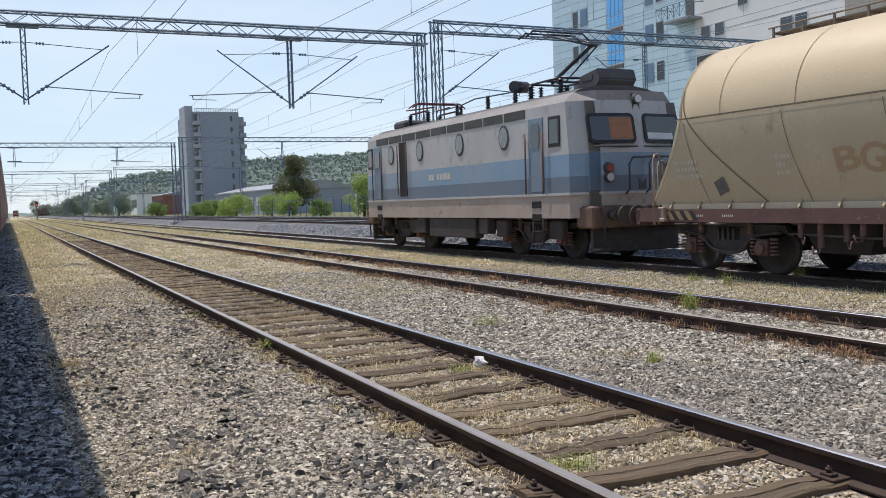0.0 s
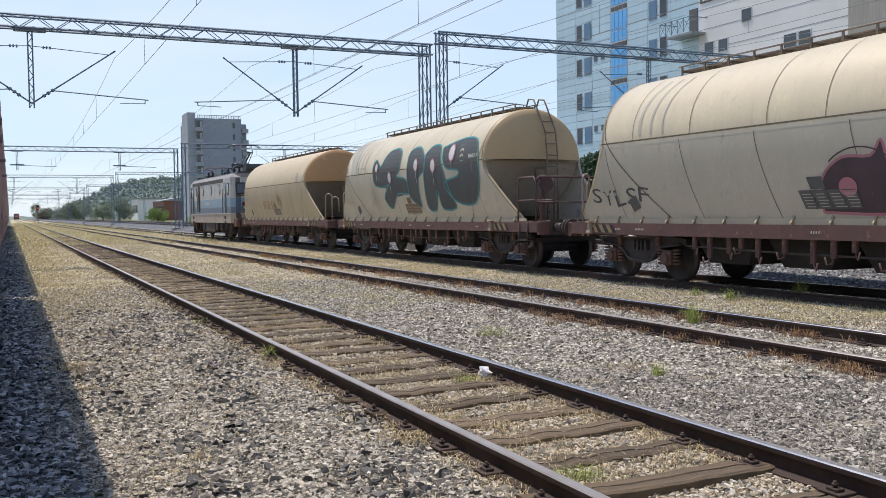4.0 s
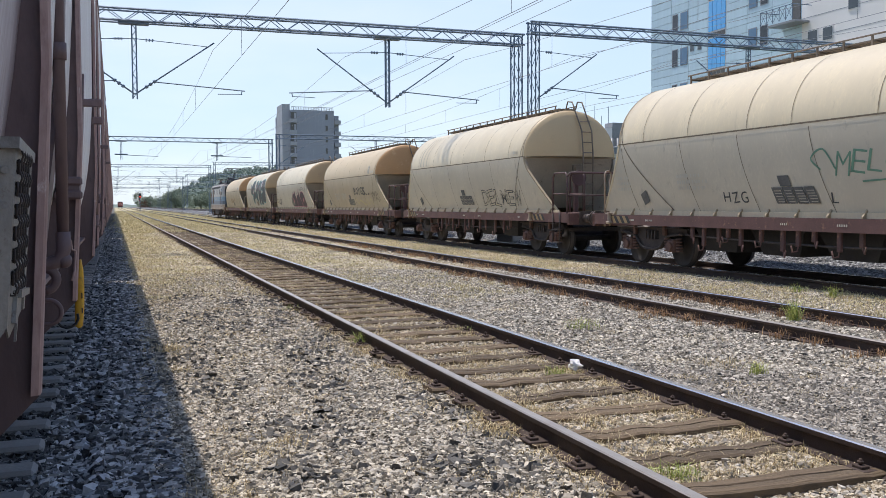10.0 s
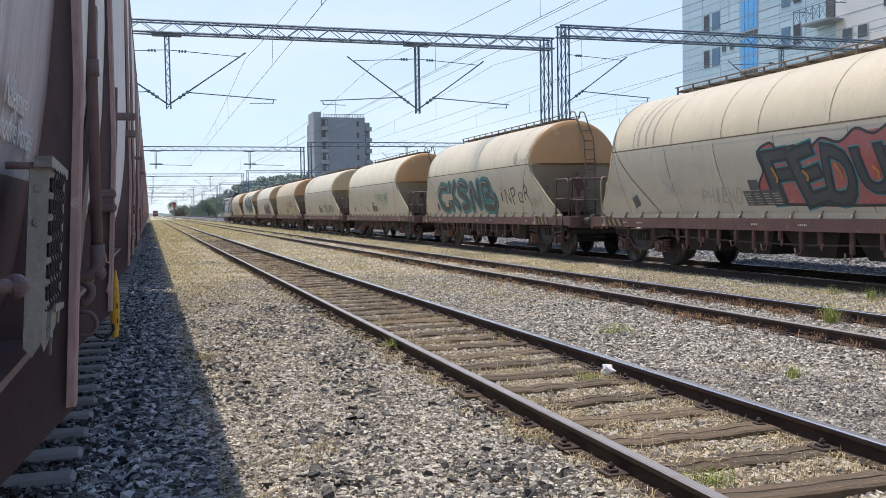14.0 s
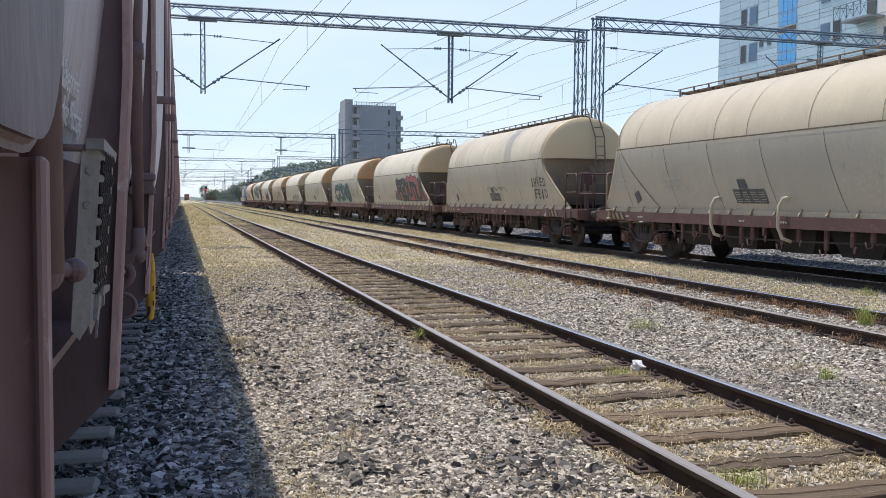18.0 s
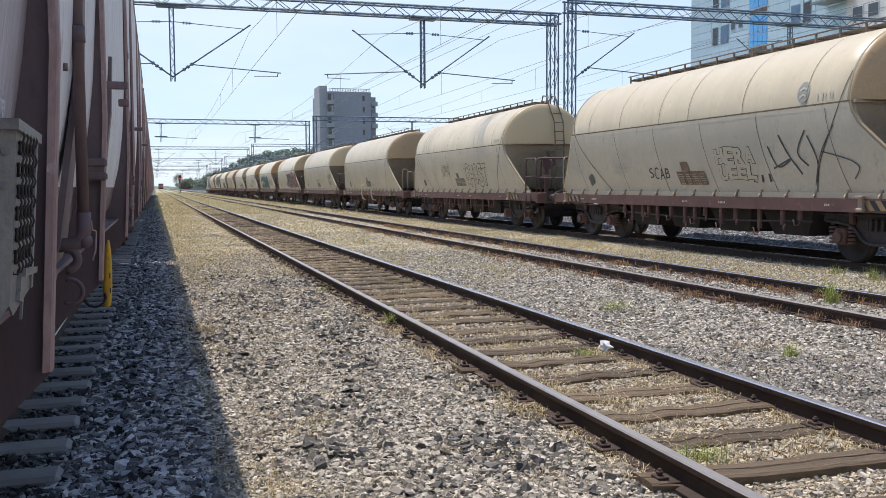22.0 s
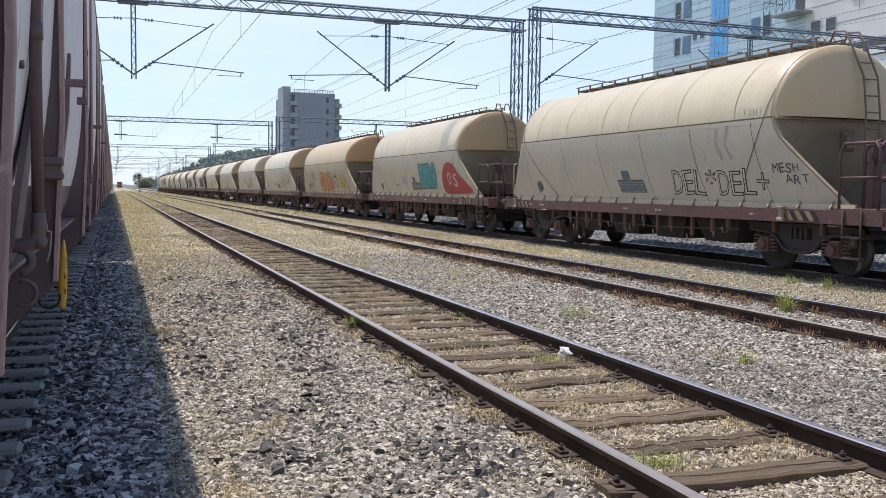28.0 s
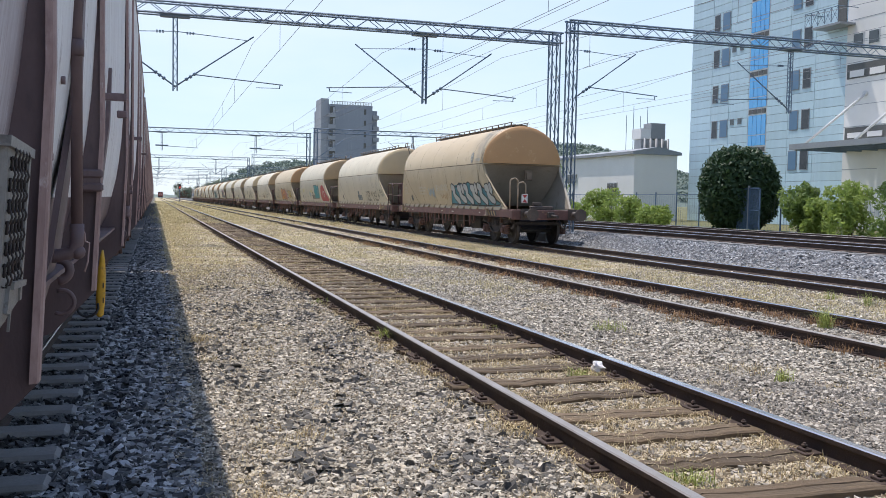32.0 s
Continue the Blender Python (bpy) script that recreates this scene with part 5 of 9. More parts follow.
def office_building():
    """Tall clad building; its long face lies parallel to the tracks (x here runs from the far corner towards the camera)."""
    b = thing("office_building", "tall pale blue clad office building with a glazed stair", "building", at=(48.7, 75.8, 0))
    b.rotation_euler = (0, 0, radians(-90))
    z1 = 30.0
    block("wall", b, (0.02, 0.0, 0), (20.4, 14, z1), M_PANEL_GAP)
    bm = bmesh.new()
    r = 0
    lengths = ((0.0, 3.3), (3.33, 6.0), (6.03, 8.8), (11.36, 14.0), (14.03, 17.0), (17.03, 20.38))
    meshes = {}
    while r < 43:
        for x0, x1 in lengths:
            key = round(x1 - x0, 2)
            if key not in meshes:
                q = bmesh.new()
                box(q, (0, -0.06, 0), (x1 - x0, 0.0, 0.665), 0.008)
                me = bpy.data.meshes.new("cladding_panel")
                q.to_mesh(me)
                q.free()
                me.materials.append(M_PANEL)
                meshes[key] = me
            o = new("cladding_panel", meshes[key])
            o.parent, o.location = b, (x0, -0.002, 0.06 + r * 0.695)
        r += 1
    bm.free()
    strip = block("stair_glazing", b, (8.83, -0.05, 3.2), (11.33, -0.004, z1), M_WHITE, "glazed blue stair strip in white frames")
    for k in range(8):
        z = 3.45 + k * 3.2
        for i in range(4):
            x0 = 8.93 + i * 0.59
            block("pane", strip, (x0, -0.085, z), (x0 + 0.54, -0.045, z + 0.85), M_BLUE_GLASS)
            block("pane", strip, (x0, -0.085, z + 0.92), (x0 + 0.54, -0.045, z + 2.55), M_BLUE_GLASS)
            block("vent", strip, (x0, -0.09, z + 2.68), (x0 + 0.5, -0.045, z + 3.05), M_PLACARD)
    for k in range(7):
        z = 1.3 + k * 3.18
        for x0, x1, m in ((3.6, 4.3, M_DIM), (4.85, 5.85, M_SHADE_BLUE), (14.3, 15.2, M_SHADE_BLUE), (15.72, 16.5, M_DIM)):
            w = block("window", b, (x0 - 0.07, -0.10, z - 0.07), (x1 + 0.07, -0.064, z + 1.52), M_TIN)
            block("pane", w, (x0, -0.115, z), (x1, -0.09, z + 1.45), m, "blue roller blind" if m is M_SHADE_BLUE else "dark open window")
        if k % 2 == 0:
            for x in (6.3, 7.4):
                w = block("small_window", b, (x, -0.1, z + 0.95), (x + 0.55, -0.064, z + 1.5), M_TIN)
                block("pane", w, (x + 0.05, -0.115, z + 1.0), (x + 0.5, -0.09, z + 1.45), M_GLASS)
    return b


def white_building():
    b = thing("white_building", "white rendered building with a canopy and small balcony", "building", at=(48.7, 75.8, 0))
    b.rotation_euler = (0, 0, radians(-90))
    block("wall", b, (20.42, -0.15, 0), (34.7, 14, 26), M_WHITEWALL)
    block("ribbed_wall", b, (34.72, -0.6, 0), (62, 14, 24), M_BEIGEWALL, "beige ribbed concrete wall")
    for z, h in ((6.5, 0.85), (10.9, 1.05), (17.2, 1.2)):
        band = block("window_band", b, (20.6, -0.2, z), (34.5, -0.14, z + h), M_PLACARD, "dark recessed window band")
        for i in range(7):
            block("louvre", band, (20.9 + i * 1.95, -0.22, z + 0.1), (22.3 + i * 1.95, -0.18, z + h * 0.55), M_WHITEWALL)
    for x0, x1, z in ((21.1, 22.1, 13.15), (22.6, 23.6, 13.15), (29.0, 30.15, 12.35), (30.3, 31.4, 12.35), (25.0, 26.0, 14.9)):
        w = block("window", b, (x0, -0.2, z), (x1, -0.145, z + 1.0), M_WHITE)
        block("pane", w, (x0 + 0.06, -0.225, z + 0.06), (x1 - 0.06, -0.19, z + 0.94), M_GLASS)
    for r in range(16):
        block("joint", b, (20.42, -0.165, 1.2 + r * 1.55), (34.7, -0.145, 1.2 + r * 1.55 + 0.035), M_TIN)
    bal = block("balcony", b, (18.2, -1.5, 14.8), (21.2, -0.1, 14.95), M_TIN, "small white balcony")
    for i in range(6):
        bm = bmesh.new()
        x = 17.85 + i * 0.7
        rod(bm, (x, -1.85, 14.95), (x, -1.85, 16.0), 0.025, 5)
        if i < 5:
            rod(bm, (x, -1.85, 14.95), (x + 0.7, -1.85, 16.0), 0.016, 5)
            rod(bm, (x + 0.7, -1.85, 14.95), (x, -1.85, 16.0), 0.016, 5)
        part("baluster", bm, M_GALV, bal)
    for y0, y1, x0, x1 in ((-1.85, -1.85, 17.8, 21.4), (-1.85, -0.1, 17.8, 17.8), (-1.85, -0.1, 21.4, 21.4)):
        bm = bmesh.new()
        rod(bm, (x0, y0, 16.0), (x1, y1, 16.0), 0.03, 6)
        part("handrail", bm, M_GALV, bal)
    block("balcony_door", b, (19.3, -0.12, 14.95), (20.2, -0.05, 17.0), M_PLACARD)
    cp = block("canopy", b, (20.6, -0.5, 5.72), (40, -0.16, 5.95), M_WHITEWALL, "white slatted entrance canopy")
    for i in range(25):
        block("canopy_slat", cp, (20.65 + i * 0.77, -4.78, 5.78), (21.13 + i * 0.77, -0.52, 5.84), M_WHITEWALL)
    for i in range(13):
        block("canopy_rib", cp, (20.8 + i * 1.5, -4.7, 5.55), (20.9 + i * 1.5, -0.2, 5.72), M_GALV)
    block("canopy_edge", cp, (20.5, -4.95, 5.6), (40, -4.8, 6.0), M_TIN)
    for x in (22.2, 27.0, 32.0):
        bm = bmesh.new()
        rod(bm, (x - 0.5, -4.6, 5.95), (x + 0.3, -0.16, 9.7), 0.09, 8)
        rod(bm, (x + 0.3, -0.3, 9.7), (x + 0.3, -0.14, 9.7), 0.2, 8)
        part("stay_rod", bm, M_WHITE, cp, "white steel stay rod")
    block("entrance", b, (24.0, -0.3, 0), (30, -0.14, 5.4), M_WHITEWALL)
    block("door", b, (25.5, -0.36, 0), (26.7, -0.29, 3.0), M_DARK)
    return b


def tower_block():
    """Blank grey tower with a balcony stack at each edge."""
    b = thing("tower_block", "tall grey concrete tower block with balconies", "building", at=(44.2, 240.0, 0))
    block("wall", b, (0, 0, 0), (11.6, 24, 26.6), M_TOWERWALL)
    block("balcony_recess", b, (0.0, -0.06, 1.5), (1.52, -0.01, 26.0), M_PLACARD, "dark recess behind the balconies")
    block("stair_tower", b, (-2.1, 1.0, 0), (-0.05, 9, 28.1), M_GREYWALL)
    block("side_bay", b, (11.6, 3.0, 0), (13.6, 22, 25.6), M_TOWERWALL)
    for i in range(8):
        z = 2.2 + i * 3.0
        block("balcony", b, (-0.5, -0.7, z), (1.5, 0.0, z + 1.0), M_GREYWALL)
        block("balcony_door", b, (0.9, -0.09, z + 1.1), (1.4, -0.063, z + 2.6), M_GREYWALL)
        block("balcony", b, (12.2, 1.8, z), (13.9, 3.0, z + 1.1), M_GREYWALL)
        block("recess", b, (9.3, -0.06, z + 1.0), (9.9, 0.01, z + 2.4), M_PLACARD)
    bm = bmesh.new()
    for i in range(26):
        box(bm, (0.3 + i * 0.44, -0.02, 26.6), (0.4 + i * 0.44, 0.08, 27.4))
    box(bm, (0.2, -0.04, 27.35), (11.4, 0.1, 27.45))
    part("roof_rail", bm, M_PLACARD, b)
    return b


def hall(name, label, at, size, wall, roof, rise=0.9, windows=0):
    b = thing(name, label, "building", at=at)
    w, d, h = size
    block("wall", b, (0, 0, 0), (w, d, h), wall)
    bm = bmesh.new()
    extrude_profile(bm, [(-0.3, h), (w + 0.3, h), (w + 0.3, h + 0.25), (w / 2, h + rise), (-0.3, h + 0.25)], -0.3, d + 0.3)
    part("roof", bm, roof, b)
    for i in range(windows):
        y = 1.0 + i * (d - 2) / max(1, windows)
        block("window", b, (-0.06, y, h * 0.35), (0.02, y + (d - 2) / windows * 0.7, h * 0.75), M_GLASS)
    return b


office_building()
white_building()
tower_block()
hall("white_hall", "white rendered industrial hall", (41.2, 73.0, 0), (4.4, 22, 6.0), M_WHITEWALL, M_TIN, 0.7)
for y0, z0, w, h in ((84.5, 3.5, 2.3, 1.0), (76.0, 1.2, 1.9, 2.3)):
    wn_ = block("hall_window", None, (41.12, y0, z0), (41.19, y0 + w, z0 + h), M_WHITE)
    tagged(wn_, "framed window of the white hall", "window", kind="structure")
    for i in range(3):
        block("pane", wn_, (41.09, y0 + 0.06 + i * w / 3, z0 + 0.08), (41.13, y0 + w / 3 - 0.04 + i * w / 3, z0 + h - 0.08), M_GLASS)


def pipe_plant():
    b = thing("pipe_plant", "roof plant and pipe rack between two buildings", "industrial plant", at=(45.8, 80.0, 0))
    for z, m in ((1.0, M_TIN), (2.3, M_WHITEWALL), (3.6, M_SHADE_BLUE), (5.6, M_WHITEWALL), (7.0, M_TIN)):
        block("deck", b, (0, 0, z), (3.0, 1.3, z + 0.9), m)
    for i in range(5):
        bm = bmesh.new()
        rod(bm, (0.2 + i * 0.65, -0.4, 0), (0.2 + i * 0.65, -0.4, 8), 0.12, 8)
        part("pipe", bm, M_TIN, b)
    for i, z in enumerate((1.6, 2.1, 3.2, 4.4, 5.0)):
        bm = bmesh.new()
        rod(bm, (-0.2, -0.6, z), (3.2, -0.6, z), 0.13, 8)
        part("pipe", bm, M_WHITEWALL, b)
    block("chiller", b, (1.4, 0.5, 8.0), (3.0, 2, 9.6), M_TIN)
    block("chiller", b, (0.1, 0.2, 8.0), (1.2, 2, 9.0), M_WHITEWALL)
    for i in range(4):
        bm = bmesh.new()
        rod(bm, (i * 0.8, 3, 7.0), (i * 0.8, 3, 10.5 + i % 2), 0.03, 5)
        part("aerial", bm, M_GALV, b)


pipe_plant()
hall("long_shed", "long grey shed with a tin roof", (46.0, 165.0, 0), (14, 60, 4.7), M_TOWERWALL, M_TIN, 1.7, 8)
hall("brick_building", "red brick station building with a low roof", (43.0, 290.0, 0), (10, 24, 6.0), M_BRICKWALL, M_TIN, 1.2, 6)
hall("white_shed", "white shed with a flat roof", (45.0, 370.0, 0), (12, 20, 8.0), M_WHITEWALL, M_TIN, 0.6, 3)
hall("far_house", "small brown house beside the far track", (16.0, 640.0, 0), (7, 12, 3.6), M_BRICKWALL, M_BRICKWALL, 2.0)


# ---- plants ----
M_LEAF_DARK = mat("dark_ivy_leaf", (0.05, 0.10, 0.04), (0.03, 0.065, 0.026), 6, 0.6, 0, 0.1, 30)
M_LEAF = mat("green_leaf", (0.27, 0.37, 0.105), (0.16, 0.235, 0.065), 4, 0.6, 0, 0.1, 30)
M_LEAF_BRIGHT = mat("bright_leaf", (0.40, 0.50, 0.13), (0.25, 0.34, 0.085), 4, 0.6, 0, 0.1, 30)
# leaf green of the farthest trees, paled to carry the distance haze
M_LEAF_HAZED = mat("hazed_leaf", (0.27, 0.32, 0.23), (0.18, 0.22, 0.165), 4, 0.7, 0, 0.1, 30)
M_LEAF_BROWN = mat("reddish_leaf", (0.20, 0.20, 0.105), (0.13, 0.15, 0.075), 4, 0.7, 0, 0.1, 30)
def let_light_through(m, share):
    """Thin leaves pass part of the light on."""
    n, k = m.node_tree.nodes, m.node_tree.links
    b = n["Principled BSDF"]
    t = n.new("ShaderNodeBsdfTranslucent")
    x = n.new("ShaderNodeMixShader")
    x.inputs[0].default_value = share
    k.new(b.inputs["Base Color"].links[0].from_socket, t.inputs["Color"])
    k.new(b.outputs[0], x.inputs[1])
    k.new(t.outputs[0], x.inputs[2])
    k.new(x.outputs[0], n["Material Output"].inputs["Surface"])


for m_, s_ in ((M_LEAF, 0.5), (M_LEAF_BRIGHT, 0.5), (M_LEAF_DARK, 0.3), (M_LEAF_BROWN, 0.4), (M_LEAF_HAZED, 0.4)):
    let_light_through(m_, s_)
M_BARK = mat("grey_bark", (0.12, 0.095, 0.07), (0.08, 0.065, 0.05), 5, 0.9, 0, 0.6, 30)


def leaves(centres, radii, count, size, seed, squash=1.0):
    """Leaf blades on the shells of many clumps, as arrays."""
    r = np.random.RandomState(seed)
    k = r.randint(0, len(centres), count)
    d = r.normal(size=(count, 3))
    d /= np.linalg.norm(d, axis=1)[:, None]
    rad = np.array(radii)[k] * (0.55 + 0.5 * r.rand(count) ** 0.6)
    p = np.array(centres)[k] + d * rad[:, None] * np.array([1, 1, squash])
    a = r.normal(size=(count, 3))
    a /= np.linalg.norm(a, axis=1)[:, None]
    b = np.cross(a, d + 0.3 * r.normal(size=(count, 3)))
    b /= np.linalg.norm(b, axis=1)[:, None] + 1e-9
    s = size * (0.6 + 0.8 * r.rand(count))[:, None]
    v = np.stack([p - a * s, p + b * s * 0.45, p + a * s, p - b * s * 0.45], 1).reshape(-1, 3)
    f = np.arange(count * 4).reshape(-1, 4)
    return v, f


def fast_mesh(name, v, f, material, parent=None, label=""):
    me = bpy.data.meshes.new(name)
    n = f.shape[1]
    me.vertices.add(len(v))
    me.vertices.foreach_set("co", np.ascontiguousarray(v, dtype=np.float32).ravel())
    me.loops.add(f.size)
    me.loops.foreach_set("vertex_index", np.ascontiguousarray(f, dtype=np.int32).ravel())
    me.polygons.add(len(f))
    me.polygons.foreach_set("loop_start", np.arange(0, f.size, n, dtype=np.int32))
    me.polygons.foreach_set("loop_total", np.full(len(f), n, dtype=np.int32))
    me.polygons.foreach_set("use_smooth", np.zeros(len(f), dtype=bool))
    me.update(calc_edges=True)
    me.validate()
    for m in material if isinstance(material, (list, tuple)) else (material,):
        me.materials.append(m)
    ob = new(name, me)
    ob.parent = parent
    return tagged(ob, label=label)


def shrub(name, label, category, at, w, h, material, seed, count=3500, leaf=0.10, clumps=16, trunk=True, dense_core=False, group=""):
    r = random.Random(seed)
    t = thing(name, label, category, group, at=at)
    cs, rs = [], []
    for i in range(clumps):
        a, q = r.uniform(0, 6.28), r.random() ** 0.6
        z = h * (0.18 + 0.72 * r.random())
        lim = w / 2 * (1.0 - 0.55 * abs(z / h - 0.45) ** 1.5 * 2)
        cs.append((math.cos(a) * q * lim * 0.75, math.sin(a) * q * lim * 0.75, z))
        rs.append(w * r.uniform(0.09, 0.19))
    if dense_core:
        # a clipped, close-leaved dome
        cs, rs = [], []
        for i in range(clumps * 2):
            u, a = (i + 0.5) / (clumps * 2), i * 2.39996
            k = (1 - abs(2 * u - 1) ** 2.6) ** 0.5
            cs.append((math.cos(a) * k * w * 0.40, math.sin(a) * k * w * 0.40, h * (0.06 + 0.86 * u)))
            rs.append(w * r.uniform(0.085, 0.13))
    v, f = leaves(cs, rs, count, leaf, seed)
    fast_mesh("crown", v, f, material, t)
    if trunk:
        bm = bmesh.new()
        rod(bm, (0, 0, -0.2), (0.05, 0, h * 0.5), w * 0.03 + 0.03, 7, r2=w * 0.015 + 0.015)
        for i in range(6):
            c = cs[i % len(cs)]
            rod(bm, (0.03, 0, h * (0.2 + 0.05 * i)), c, 0.03, 5, r2=0.012)
        part("trunk", bm, M_BARK, t)
    return t


g0 = height(30, 40)
shrub("ivy_bush", "big round bush of dark glossy ivy by the fence", "bush", (30.4, 42.4, g0), 4.3, 4.7, M_LEAF_DARK, 3, 26000, 0.12, 90, dense_core=True)
for i, (x, y, w, h, m) in enumerate(((30.2, 57.5, 4.2, 2.6, M_LEAF_BRIGHT), (30.0, 53.5, 3.4, 1.9, M_LEAF_BRIGHT), (29.6, 49.8, 3.6, 1.3, M_LEAF_BRIGHT), (30.2, 37.2, 3.0, 2.9, M_LEAF),
                                     (30.0, 35.4, 2.6, 2.0, M_LEAF_BRIGHT), (29.9, 33.4, 3.8, 2.9, M_LEAF_BRIGHT), (29.8, 30.3, 3.6, 2.8, M_LEAF), (30.2, 27.0, 4.2, 2.8, M_LEAF),
                                     (30.4, 62.5, 3.5, 2.2, M_LEAF_BRIGHT))):
    shrub("green_bush", "leafy green bush along the fence", "bush", (x, y, g0), w * 0.82, h * 0.92, m, 20 + i, 3600, 0.10, 30, group="bushes along the fence")
for i, (x, y, w, h, m, nm) in enumerate(((33, 74, 4.5, 5.0, M_LEAF_BRIGHT, "green_tree"), (32.6, 78, 4.4, 4.2, M_LEAF, "green_tree"), (32.3, 86, 4.4, 6.4, M_LEAF_BRIGHT, "green_tree"), (32.2, 100, 3.6, 2.8, M_LEAF, "green_tree"),
                                         (32.2, 113, 4.0, 4.6, M_LEAF_BRIGHT, "green_tree"), (32.4, 122, 4.2, 4.6, M_LEAF_BRIGHT, "green_tree"), (40, 138, 8.6, 9.3, M_LEAF_BROWN, "red_leaved_tree"),
                                         (32.2, 143, 7.0, 4.4, M_LEAF_BRIGHT, "green_tree"), (32.4, 154, 5.0, 3.8, M_LEAF, "green_tree"), (33, 166, 6.0, 4.0, M_LEAF, "green_tree"), (33.5, 184, 5, 3.4, M_LEAF, "green_tree"),
                                         (30, 212, 6, 3.0, M_LEAF, "green_tree"),
                                         (34, 330, 12, 8, M_LEAF_HAZED, "dark_tree"), (30, 345, 10, 6, M_LEAF_HAZED, "dark_tree"), (26, 430, 14, 7, M_LEAF_HAZED, "dark_tree"), (32, 470, 18, 9, M_LEAF_HAZED, "dark_tree"),
                                         (17, 700, 9, 12, M_LEAF_HAZED, "dark_tree"), (22, 640, 18, 7, M_LEAF_HAZED, "dark_tree"), (31, 600, 20, 7, M_LEAF_HAZED, "dark_tree"))):
    shrub(nm, {"green_tree": "small bright green tree beyond the main line", "red_leaved_tree": "large tree with reddish brown foliage", "dark_tree": "tree at the far end of the yard, leaves paled for haze"}[nm],
          "tree", (x, y, 0.05), w, h * (0.68 if 80 < y < 210 and w < 8.4 else 1.0), m, 60 + i, 14000 if w > 8.4 and y < 200 else 3800 if y < 300 else 2600, (0.036 if y < 300 else 0.05) * w ** 0.75, 26, group="trees beyond the tracks")


def hill():
    xs = np.linspace(-300, 900, 120)
    v, f = [], []
    for j in range(14):
        u = j / 13
        for x in xs:
            top = line_at(x, ((40, 2), (100, 34), (135, 44), (270, 60), (400, 66), (470, 80), (560, 84), (640, 60), (760, 34), (900, 20))) + 5 * noise.noise((x * 0.012, 1.7, 0)) + 3 * noise.noise((x * 0.05, 4, 0))
            bumps = 4.0 * noise.noise((x * 0.09, u * 9, 2)) + 2.5 * noise.noise((x * 0.3, u * 25, 5))
            v.append((x, 900 + 260 * u, top * math.sin(u * math.pi / 2) + bumps * (0.3 + u) - 2))
    w = len(xs)
    for j in range(13):
        for i in range(w - 1):
            f.append((j * w + i, j * w + i + 1, (j + 1) * w + i + 1, (j + 1) * w + i))
    # greyed green: the haze before the hill is put into its colour
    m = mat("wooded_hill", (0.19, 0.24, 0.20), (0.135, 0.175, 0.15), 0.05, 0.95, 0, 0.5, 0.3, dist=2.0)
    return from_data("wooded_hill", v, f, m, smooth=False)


hill_ob = tagged(hill(), "long low wooded hill beyond the yard", "hill", kind="structure")
hill_co = [tuple(q.co) for q in hill_ob.data.vertices if 60 < q.co.x < 860 and q.co.z > 6]
# treetop colour lightened for haze in the same way as the hill
M_HILL_HAZED = mat("hazed_hill_foliage", (0.25, 0.31, 0.24), (0.16, 0.205, 0.17), 0.04, 0.95, 0, 0.0, 1.0)
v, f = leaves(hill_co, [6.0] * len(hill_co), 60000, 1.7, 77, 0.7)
tagged(fast_mesh("hill_woods", v, f, M_HILL_HAZED), "dense treetops covering the hill, greyed for haze", "woods", kind="stuff")


def fence():
    fc = thing("fence", "blue-grey metal mesh fence beyond the main line", "fence", at=(31.3, 0, g0))
    bm = bmesh.new()
    for z in (0.15, 2.1):
        rod(bm, (0, 20, z), (0, 130, z), 0.02, 5)
    for i in range(220):
        y = 20 + i * 0.25
        rod(bm, (0, y, 0.1), (0, y, 2.1), 0.006, 3)
    part("mesh", bm, M_FENCE_BLUE, fc)
    for i in range(45):
        bm = bmesh.new()
        box(bm, (-0.03, -0.03, 0), (0.03, 0.03, 2.25))
        p = part("post", bm, M_FENCE_BLUE, fc)
        p.location = (0, 20 + i * 2.5, 0)
    gate = thing("metal_gate", "blue steel mesh gate by the ivy bush", "gate", at=(29.6, 40.4, g0))
    for y0, y1 in ((-0.95, -0.03), (0.03, 0.95)):
        for lo, hi in (((-0.03, y0, 0.05), (0.03, y0 + 0.06, 2.4)), ((-0.03, y1 - 0.06, 0.05), (0.03, y1, 2.4)), ((-0.03, y0, 0.05), (0.03, y1, 0.12)), ((-0.03, y0, 2.33), (0.03, y1, 2.4)), ((-0.03, y0, 1.2), (0.03, y1, 1.26))):
            block("gate_frame", gate, lo, hi, M_FENCE_BLUE)
        for k in range(13):
            bm = bmesh.new()
            y = y0 + 0.08 + k * 0.063
            rod(bm, (0, y, 0.1), (0, y, 2.35), 0.013, 5)
            part("bar", bm, M_FENCE_BLUE, gate)
    block("gate_post", gate, (-0.05, -0.03, 0), (0.05, 0.03, 2.5), M_TIN, "pale steel gate post")


fence()


# ---- colour light signals at the far end ----
M_SIGNAL_RED = bpy.data.materials.new("lit_red_lens")
M_SIGNAL_RED.use_nodes = True
_s = M_SIGNAL_RED.node_tree.nodes["Principled BSDF"]
_s.inputs["Base Color"].default_value = (0.6, 0.02, 0.01, 1)
_s.inputs["Emission Color"].default_value, _s.inputs["Emission Strength"].default_value = (1.0, 0.06, 0.03, 1), 1.6
